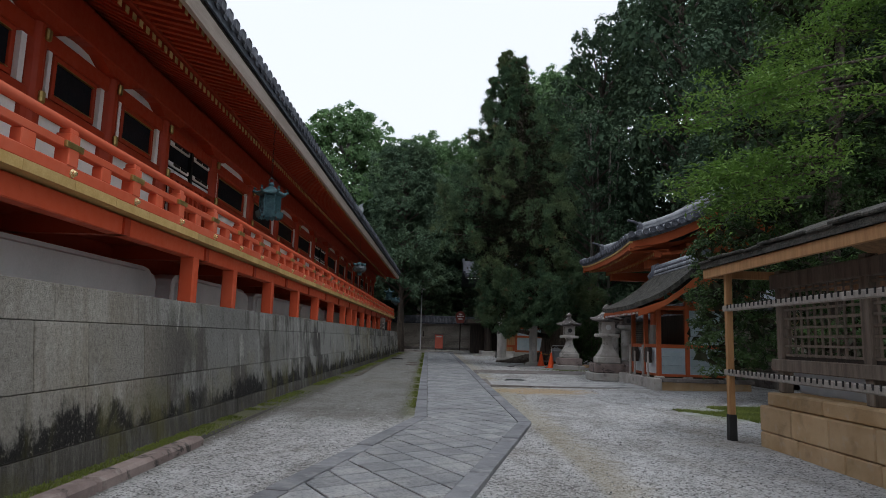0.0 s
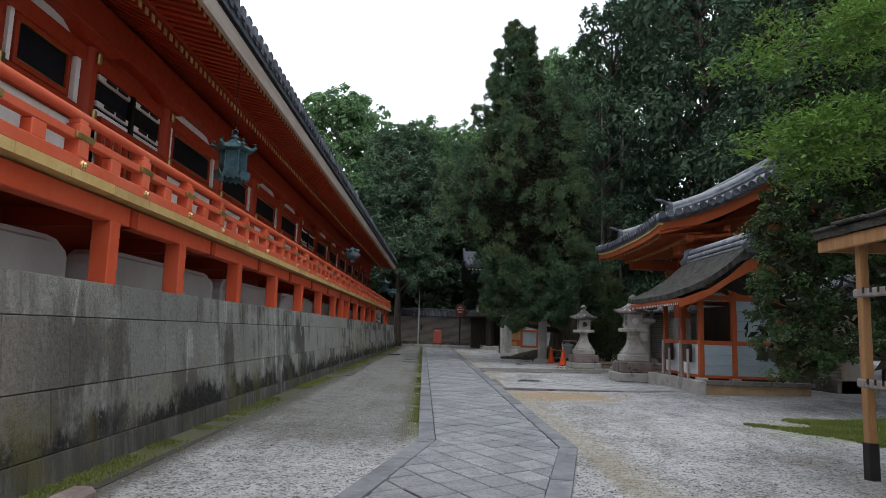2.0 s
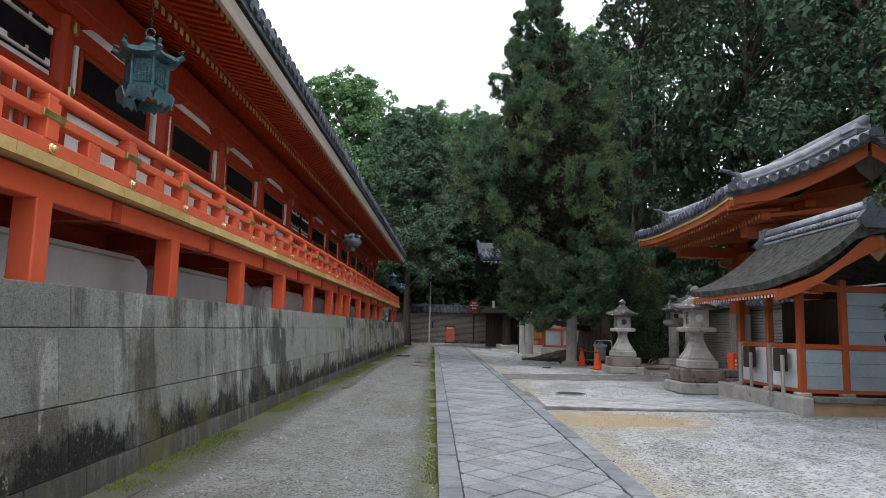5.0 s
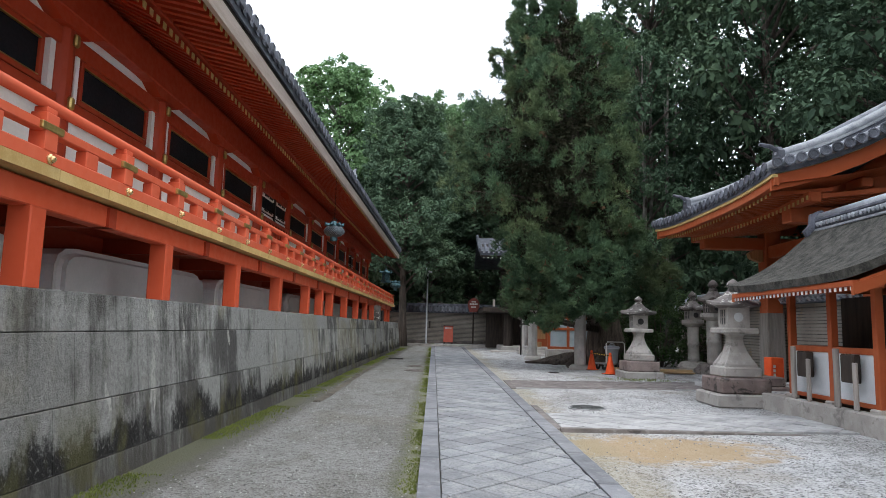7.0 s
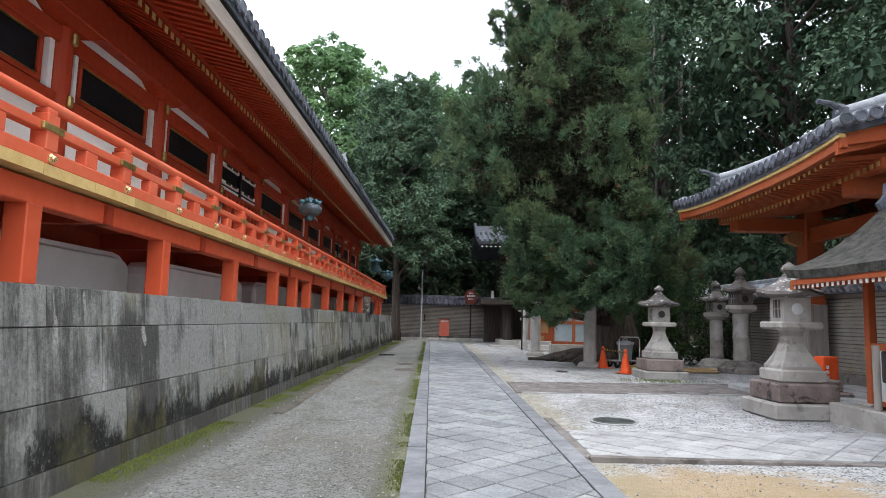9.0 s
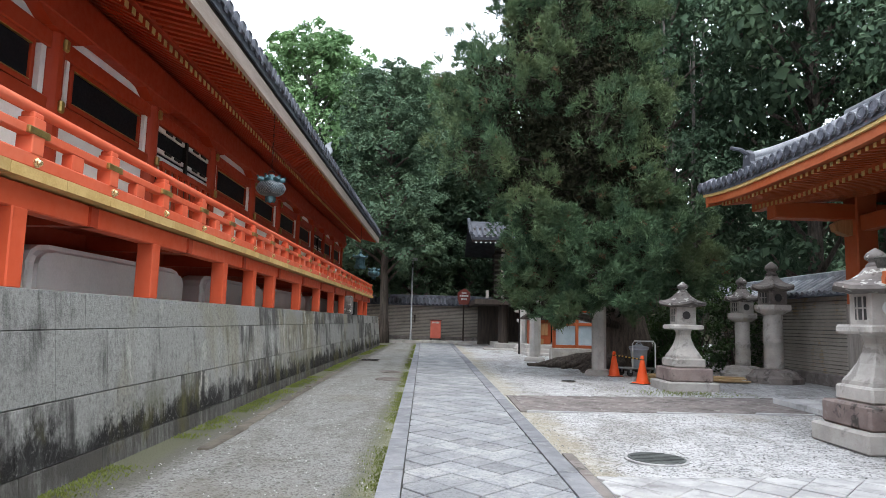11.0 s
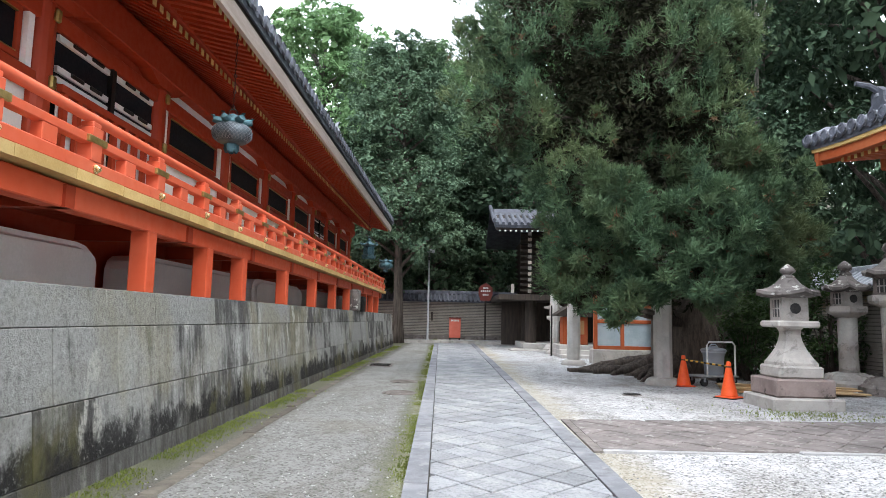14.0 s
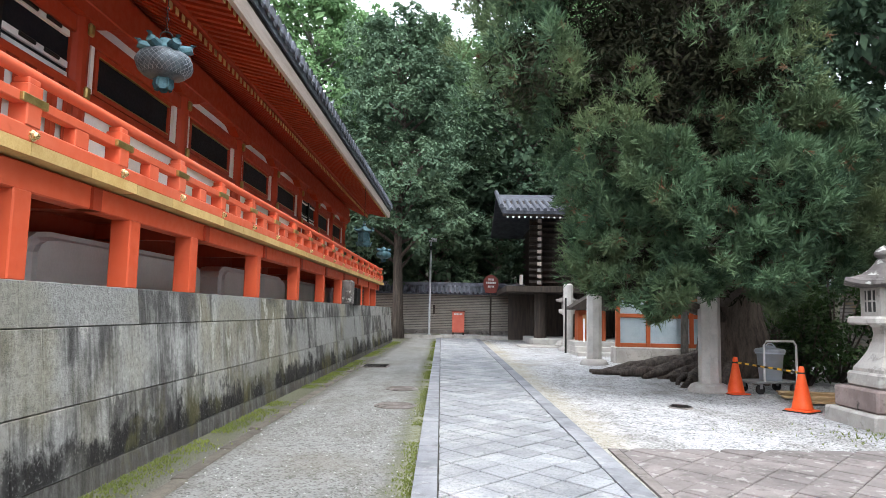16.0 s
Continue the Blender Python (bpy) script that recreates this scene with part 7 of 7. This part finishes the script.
# roof corner of the taller hall beyond
th = thing("tall_hall", "upper roof corner of a taller tiled hall beyond", "hall", (0, 0, 0))
part("hall_body", boxbm(-16, -8.4, 52.5, 60, 0.0, 11.2), M_RED, th)
bm = extrude_xz(bmesh.new(), [(-7.2, 11.3), (-9, 12.2), (-11, 13.5), (-11, 13.2), (-9, 11.9), (-7.2, 11.0)], 51.5, 61)
part("roof", bm, M_TILE, th)
part("corner_ridge", tube(bmesh.new(), [(-7.0, 51.3, 11.45), (-7.6, 52.0, 11.7), (-9, 53.3, 12.6)], [0.14, 0.16, 0.2], 10), M_TILE, th)
orn = extrude_xz(bmesh.new(), [(-7.25, 11.2), (-7.35, 11.5), (-7.2, 11.75), (-7.05, 11.9), (-6.75, 12.05), (-6.85, 11.8), (-6.7, 11.55), (-6.8, 11.2)], 51.1, 51.3)
part("ridge_end_tile", orn, M_TILELIGHT, th, "shaped ridge end tile")

# fallen kerb and covers set in the ground
kb = thing("gutter_kerb", "long worn granite kerb stone beside the gutter", "kerb stone", (0, 0, 0))
for a, b in ((3.4, 5.6), (5.62, 8.0)):
    part("kerb_stone", boxbm(-3.02, -2.82, a, b, 0.0, 0.26, 0.035), M_BASEDARK, kb)
M_WETSOIL = plain("damp_dark_gutter_stone", (0.07, 0.062, 0.05), (0.15, 0.135, 0.11), 3, 30, 0.9, strength=0.6, dist=0.015)
kr = random.Random(12)
y = 21.4
while y < 47:
    w = kr.uniform(1.1, 2.0)
    x = float(np.interp(y + w / 2, (8, 22, 30, 47), (-2.86, -2.78, -2.98, -3.12)))
    ob = part("kerb_stone", boxbm(-0.075, 0.075, -w / 2 + 0.006, w / 2 - 0.006, -0.2, 0.018, 0.015), M_WETSOIL, kb)
    ob.matrix_local = pose(x + kr.uniform(-0.012, 0.012), y + w / 2, gz(x, y) + kr.uniform(-0.006, 0.012), 0, 0, kr.uniform(-0.6, 0.6))
    y += w


def cover(x, y, r, label, material):
    c = thing("manhole_cover", label, "manhole cover", (x, y, gz(x, y)), 0, "covers in the gravel")
    part("rim", lathe(bmesh.new(), [(r * 1.12, -0.03), (r * 1.12, 0.016), (r * 1.03, 0.02)], 24), M_FLAG if material is M_WORNIRON else M_LANTDARK, c)
    part("lid", lathe(bmesh.new(), [(r, -0.02), (r, 0.026), (r * 0.98, 0.03)], 24), material, c)
    for i in range(-3, 4):
        part("lid_rib", boxbm(-math.sqrt(max(0.01, (r * 0.9) ** 2 - (i * r * 0.25) ** 2)), math.sqrt(max(0.01, (r * 0.9) ** 2 - (i * r * 0.25) ** 2)), i * r * 0.25 - 0.012, i * r * 0.25 + 0.012, 0.03, 0.036), material, c)


cover(2.35, 21.45, 0.32, "dark iron manhole cover in a pale concrete rim", M_WORNIRON)
cover(-1.42, 30.4, 0.3, "round concrete cover flush with the gravel", M_LANTDARK)
cover(-1.5, 32.6, 0.28, "round concrete cover flush with the gravel", M_LANTDARK)
cover(3.2, 30.8, 0.17, "small iron cover in the gravel", M_BLACKIRON)
gr = thing("drain_grate", "rectangular iron drain grate near the wall", "drain grate", (-2.6, 37.4, gz(-2.6, 37.4)))
part("frame", boxbm(-0.35, 0.35, -0.45, 0.45, -0.02, 0.02), M_LANTDARK, gr)
for i in range(9):
    part("bar", boxbm(-0.3, 0.3, -0.38 + i * 0.095 - 0.015, -0.38 + i * 0.095 + 0.015, 0.02, 0.032), M_BLACKIRON, gr)

# red extinguisher box by the gate
eb = thing("extinguisher_box", "red metal extinguisher box with white lettering", "box", (7.6, 24.9, gz(7.6, 24.9)), 8)
part("case", boxbm(-0.17, 0.17, -0.15, 0.15, 0.1, 0.85, 0.02), M_CONE, eb)
part("plinth", boxbm(-0.2, 0.2, -0.2, 0.2, -0.05, 0.1, 0.01), M_LANT, eb)
for k in range(3):
    part("letter_bar", boxbm(-0.12, -0.06, -0.158, -0.15, 0.6 - k * 0.1, 0.67 - k * 0.1), M_WHITE, eb)


# ---- paving, kerbs and wall stones, piece by piece ----
def clip(poly, cut):
    """The part of a convex polygon inside another (counter-clockwise)."""
    for i in range(len(cut)):
        (ax, ay), (bx, by) = cut[i], cut[(i + 1) % len(cut)]
        res = []
        for j in range(len(poly)):
            p, q = poly[j], poly[(j + 1) % len(poly)]
            sp = (bx - ax) * (p[1] - ay) - (by - ay) * (p[0] - ax)
            sq = (bx - ax) * (q[1] - ay) - (by - ay) * (q[0] - ax)
            if sp >= 0:
                res.append(p)
            if sp * sq < 0:
                f = sp / (sp - sq)
                res.append((p[0] + (q[0] - p[0]) * f, p[1] + (q[1] - p[1]) * f))
        poly = res
        if len(poly) < 3:
            return []
    return poly


def area(poly):
    return abs(sum(poly[i][0] * poly[(i + 1) % len(poly)][1] - poly[(i + 1) % len(poly)][0] * poly[i][1] for i in range(len(poly)))) / 2


def shrink(poly, d):
    cx, cy = sum(p[0] for p in poly) / len(poly), sum(p[1] for p in poly) / len(poly)
    out = []
    for x, y in poly:
        r = math.hypot(x - cx, y - cy)
        f = max(0.3, 1 - d / max(r, 0.02))
        out.append((cx + (x - cx) * f, cy + (y - cy) * f))
    return out


def slab(name, poly, z, h, material, parent, inset=0.008):
    cx, cy = sum(p[0] for p in poly) / len(poly), sum(p[1] for p in poly) / len(poly)
    ob = part(name, prism(bmesh.new(), [(x - cx, y - cy) for x, y in poly], -h, 0.0, inset), material, parent)
    ob.location = (cx, cy, z)
    return ob


def path_right(y):
    return 1.44 - 0.0165 * (y - 10.65)


BEND_L, BEND_R = (path_left(10.95), 10.95), (path_right(10.65), 10.65)
END_Y, START_Y = 54.5, -9.0
L0, R0 = (BEND_L[0] - 0.196 * (10.95 - START_Y), START_Y), (BEND_R[0] - 0.234 * (10.65 - START_Y), START_Y)
L1, R1 = (path_left(END_Y), END_Y), (path_right(END_Y), END_Y)
paving = part("pavement", bmesh.new(), M_JOINT, None, "stone path of diamond-laid slabs between granite kerbs")
tagged(paving, kind="structure")
bm = bmesh.new()
for q in ((L0, R0, BEND_R, BEND_L), (BEND_L, BEND_R, (path_right(30), 30), (path_left(30), 30)), ((path_left(30), 30), (path_right(30), 30), R1, L1)):
    bm.faces.new([bm.verts.new((x, y, gz(x, y) + 0.022)) for x, y in q])
bm.to_mesh(paving.data)
bm.free()

KW = 0.21
rng = random.Random(12)


def kerb_line(a, b, inward):
    """Kerb stones from a to b, lying to the inner side."""
    v = Vector((b[0] - a[0], b[1] - a[1]))
    n, L = v.normalized(), v.length
    s = Vector((n.y, -n.x)) * inward
    p = 0.0
    while p < L - 0.05:
        w = min(rng.uniform(1.0, 1.7), L - p)
        c = [Vector(a) + n * (p + 0.006), Vector(a) + n * (p + w - 0.006), Vector(a) + n * (p + w - 0.006) + s * KW, Vector(a) + n * (p + 0.006) + s * KW]
        mid = (c[0] + c[2]) / 2
        slab("kerb_stone", [tuple(q) for q in c], gz(mid.x, mid.y) + 0.052 + rng.uniform(-0.004, 0.004), 0.12, M_KERB, paving, 0.01)
        p += w


kerb_line(L0, BEND_L, 1)
kerb_line(BEND_L, L1, 1)
kerb_line(R0, BEND_R, -1)
kerb_line(BEND_R, R1, -1)


def inner(p, d):
    return (p[0] + d, p[1])


near_strip = [inner(L0, KW + 0.012), inner(R0, -KW - 0.012), inner(BEND_R, -KW - 0.006), inner(BEND_L, KW + 0.006)]
far_strip = [inner(BEND_L, KW + 0.006), inner(BEND_R, -KW - 0.006), inner(R1, -KW - 0.01), inner(L1, KW + 0.01)]
rest_v, rest_f = [], []
h, hy = 0.248, 0.275
count = 0
# squares standing on their corners; the near stretch is turned with the path
for strip, turned, y0, y1 in ((near_strip, radians(-12), START_Y, 11.6), (far_strip, 0.0, 10.4, END_Y)):
    ca, sa = math.cos(turned), math.sin(turned)
    ox, oy = (BEND_L[0] + BEND_R[0]) / 2, 10.8
    for row in range(int((y0 - oy) / hy) - 3, int((y1 - oy) / hy) + 3):
        for ix in range(-6, 7):
            u, v = ix * 2 * h + (h if row % 2 else 0), row * hy
            mid_x = 0.0 if turned else -0.02 * v
            u += round(mid_x / (2 * h)) * 2 * h
            dia = [(ox + p * ca - q * sa, oy + p * sa + q * ca) for p, q in ((u, v - hy), (u + h, v), (u, v + hy), (u - h, v))]
            poly = clip(dia, strip)
            if len(poly) < 3 or area(poly) < 0.004:
                continue
            poly = shrink(poly, 0.013)
            mx, my = sum(p[0] for p in poly) / len(poly), sum(p[1] for p in poly) / len(poly)
            z = gz(mx, my) + 0.047 + rng.uniform(-0.003, 0.003)
            if 4.5 < my < 27.5 and count < 330:
                slab("paving_slab", poly, z, 0.06, M_PAVER, paving, 0.006)
                count += 1
            else:
                k = len(rest_v)
                sm = shrink(poly, 0.008)
                rest_v += [(px, py, z - 0.05) for px, py in poly] + [(px, py, z - 0.006) for px, py in poly] + [(px, py, z) for px, py in sm]
                m = len(poly)
                for i in range(m):
                    j = (i + 1) % m
                    rest_f += [(k + i, k + j, k + m + j, k + m + i), (k + m + i, k + m + j, k + 2 * m + j, k + 2 * m + i)]
                rest_f.append(tuple(k + 2 * m + i for i in range(m)))


me = bpy.data.meshes.new("paving_slabs")
me.from_pydata(rest_v, [], rest_f)
me.materials.append(M_PAVERFAR)
rest = tagged(new("paving_slabs", me), "further diamond-laid slabs of the path", kind="stuff")
rest.parent = paving

# flagged slabs beside the path, in front of the shrines
flags = part("flagstone_floor", boxbm(1.4, 5.8, 18.66, 20.4, 0.05, 0.185), M_JOINT, None, "low terrace of irregular pale flagstones")
tagged(flags, kind="structure")


def flag_field(x0, x1, y0, y1, nx, ny, lift, material, seed):
    r = random.Random(seed)
    gx = [[x0 + (x1 - x0) * i / nx + (r.uniform(-0.07, 0.07) if 0 < i < nx else 0) for i in range(nx + 1)] for _ in range(ny + 1)]
    gy = [[y0 + (y1 - y0) * j / ny + (r.uniform(-0.03, 0.03) if 0 < j < ny else 0) for i in range(nx + 1)] for j in range(ny + 1)]
    for j in range(ny):
        for i in range(nx):
            poly = [(gx[j][i], gy[j][i]), (gx[j][i + 1], gy[j][i + 1]), (gx[j + 1][i + 1], gy[j + 1][i + 1]), (gx[j + 1][i], gy[j + 1][i])]
            mx, my = sum(p[0] for p in poly) / 4, sum(p[1] for p in poly) / 4
            slab("flagstone", shrink(poly, 0.004), gz(mx, my) + lift + r.uniform(-0.004, 0.004), 0.1, material, flags, 0.008)




DX0, DY0, DY1 = 1.38, 25.25, 27.5


def diamond_field(cut, lift, material, seed):
    """Square slabs laid on their corners, trimmed to the field's edge."""
    r = random.Random(seed)
    y, row = cut[0][1] - 0.3, 0
    while y < cut[2][1] + 0.4:
        for ix in range(0, 22):
            cx = ix * 2 * h + (h if row % 2 else 0)
            poly = clip([(cx, y - hy), (cx + h, y), (cx, y + hy), (cx - h, y)], cut)
            if len(poly) < 3 or area(poly) < 0.008:
                continue
            poly = shrink(poly, 0.007)
            mx, my = sum(p[0] for p in poly) / len(poly), sum(p[1] for p in poly) / len(poly)
            slab("paving_slab", poly, gz(mx, my) + lift + r.uniform(-0.004, 0.004), 0.07, material, flags, 0.006)
        y += hy
        row += 1


diamond_field([(1.43, 18.72), (5.78, 18.68), (5.78, 20.5), (1.43, 20.5)], 0.036, M_FLAG, 3)
diamond_field([(DX0, DY0), (8.6, DY0), (8.6, DY1), (DX0, DY1)], 0.02, M_BROWNFLAG, 5)
for a, b in ((DX0, 3.6), (3.61, 5.3), (5.31, 7.0), (7.01, 8.6)):
    slab("edge_stone", [(a, DY0 - 0.11), (b, DY0 - 0.11), (b, DY0 - 0.01), (a, DY0 - 0.01)], gz(a, DY0) + 0.028, 0.12, M_FLAG, flags, 0.01)
slab("edge_stone", [(DX0 - 0.12, DY0 - 0.1), (DX0 - 0.01, DY0 - 0.1), (DX0 - 0.01, DY1), (DX0 - 0.12, DY1)], gz(DX0, DY0) + 0.028, 0.12, M_LANTDARK, flags, 0.01)
flag_field(6.3, 9.2, 22.2, 26.6, 4, 6, 0.12, M_FLAG, 8)
for a, b in (((1.38, 18.6), (3.0, 18.58)), ((3.01, 18.58), (4.6, 18.55)), ((4.61, 18.55), (5.8, 18.52))):
    slab("edge_stone", [(a[0], a[1]), (b[0], b[1]), (b[0], b[1] + 0.13), (a[0], a[1] + 0.13)], gz(3, 18.6) + 0.036, 0.14, M_LANTDARK, flags, 0.012)
for a, b in ((18.75, 19.6), (19.61, 20.5), (20.52, 21.6)):
    slab("edge_stone", [(1.3, a), (1.42, a), (1.42, b), (1.3, b)], gz(1.3, a) + 0.04, 0.14, M_LANTDARK, flags, 0.012)

# retaining wall: four courses of granite blocks, leaning back a little
rng = random.Random(5)
LEAN_IN = math.degrees(math.atan(0.2 / 2.0))
for z0, z1, wmin, wmax in ((-0.1, 0.4, 0.8, 1.3), (0.4, 0.93, 0.75, 1.1), (0.93, 1.55, 0.8, 1.25), (1.55, 1.9, 1.4, 2.6)):
    y = -6.0
    while y < 50.2:
        w = min(rng.uniform(wmin, wmax), 50.25 - y)
        if w < 0.1:
            break
        zc, hh = (z0 + z1) / 2, z1 - z0
        xf = -3.4 - 0.1 * zc + rng.uniform(-0.004, 0.004)
        bm = boxbm(-0.3, 0.0, -w / 2 + 0.004, w / 2 - 0.004, -hh / 2 + 0.002, hh / 2 - 0.002, 0.006)
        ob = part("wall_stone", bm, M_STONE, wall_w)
        ob.matrix_local = pose(xf, y + w / 2, zc, 0, -LEAN_IN, rng.uniform(-0.25, 0.25))
        y += w

# moss and grass tufts beside the kerb, at the wall foot and by the fence
def grass(name, spots, length, seed, label):
    r = np.random.default_rng(seed)
    P = np.array(spots)
    n = len(P)
    V = []
    for b in range(4):
        d = r.normal(scale=0.45, size=(n, 3))
        d[:, 2] = 1
        d /= np.linalg.norm(d, axis=1, keepdims=True)
        side = np.cross(d, r.normal(size=(n, 3)))
        side /= np.linalg.norm(side, axis=1, keepdims=True) + 1e-9
        L = length * r.uniform(0.4, 1.3, (n, 1))
        V.append(np.stack([P - side * 0.006, P + side * 0.006, P + d * L], 1))
    verts = np.concatenate(V).reshape(-1, 3)
    ob = new(name, tri_mesh(name, verts, np.arange(len(verts)), M_GRASS))
    tagged(ob, label, "grass", kind="stuff")


r = random.Random(9)
pts = []
while len(pts) < 5200:
    y = r.uniform(11.6, 52)
    if noise.noise((3.1, y * 0.55, 0)) + 0.75 * noise.noise((9.1, y * 2.2, 4)) < -0.18:
        continue
    x = path_left(y) - abs(r.gauss(0, 0.075)) - 0.005
    pts.append((x, y, gz(x, y)))
grass("moss_fringe", pts, 0.022, 1, "mossy fringe of short grass along the path kerb")
pts = []
while len(pts) < 9500:
    y = r.uniform(3, 50)
    if noise.noise((1.1, y * 0.4, 0)) + 0.6 * noise.noise((2.1, y * 1.9, 1)) < -0.1:
        continue
    x = -3.36 + abs(r.gauss(0, 0.16))
    pts.append((x, y, gz(x, y) + 0.02))
grass("wall_foot_moss", pts, 0.03, 2, "yellow green moss and grass at the wall foot")
pts = []
while len(pts) < 15000:
    x, y = r.uniform(4.6, 9.6), r.uniform(10.6, 14.6)
    if ((x - 7.1) * 0.42) ** 2 + ((y - 12.6) * 0.6) ** 2 > (0.9 + 0.35 * noise.noise((x * 1.1, y * 1.1, 0))) ** 2:
        continue
    pts.append((x, y, gz(x, y)))
grass("lawn_patch", pts, 0.045, 3, "patch of short bright grass under the tree")
pts = [(r.gauss(5.4, 0.7), r.gauss(28.2, 0.35), gz(5.6, 28.3)) for _ in range(450)]
grass("lantern_grass", pts, 0.04, 4, "thin grass at the lantern foot")

# loose pebbles over the gravel
r = np.random.default_rng(44)
n = 15000
x, y = r.uniform(-3.0, 8.5, n), r.uniform(2.5, 30, n) ** 1.0
left = np.array([path_left(v) if v > 10.95 else BEND_L[0] - 0.196 * (10.95 - v) for v in y])
right = np.array([path_right(v) if v > 10.65 else BEND_R[0] - 0.234 * (10.65 - v) for v in y])
keep = ((x < left - 0.02) | (x > right + 0.02)) & ~((x > 5.7) & (y > 18)) & ~((x > 1.3) & (y > 18.5) & (y < 20.6)) & ~((x > 4.2) & (y < 9.1))
x, y = x[keep], y[keep]
n = len(x)
z = np.array([gz(a, b) for a, b in zip(x, y)])
sz = r.uniform(0.006, 0.017, (n, 1))
base = np.stack([x, y, z + 0.004], 1)
oct6 = np.array([(1, 0, 0), (0, 1, 0), (-1, 0, 0), (0, -1, 0), (0, 0, 0.7), (0, 0, -0.5)])
jit = r.uniform(0.6, 1.25, (n, 6, 1))
ang = r.uniform(0, math.pi, n)
c, s_ = np.cos(ang)[:, None], np.sin(ang)[:, None]
o = oct6[None] * jit * sz[:, None]
o = np.stack([o[:, :, 0] * c - o[:, :, 1] * s_, o[:, :, 0] * s_ + o[:, :, 1] * c, o[:, :, 2]], 2)
verts = (base[:, None] + o).reshape(-1, 3)
tri = np.array([0, 1, 4, 1, 2, 4, 2, 3, 4, 3, 0, 4, 1, 0, 5, 2, 1, 5, 3, 2, 5, 0, 3, 5])
faces = (np.arange(n)[:, None] * 6 + tri[None]).reshape(-1)


def make_pebble():
    k = Nodes("loose_pebble")
    return k.finish(k.mix(k.island(0, 1), (0.16, 0.16, 0.155), (0.52, 0.52, 0.5)), 0.9, 0, k.noise(90), 0.3, 0.004)


ob = new("gravel_pebbles", tri_mesh("gravel_pebbles", verts, faces, make_pebble()))
tagged(ob, "loose grey pebbles strewn over the yard", "gravel", kind="stuff")
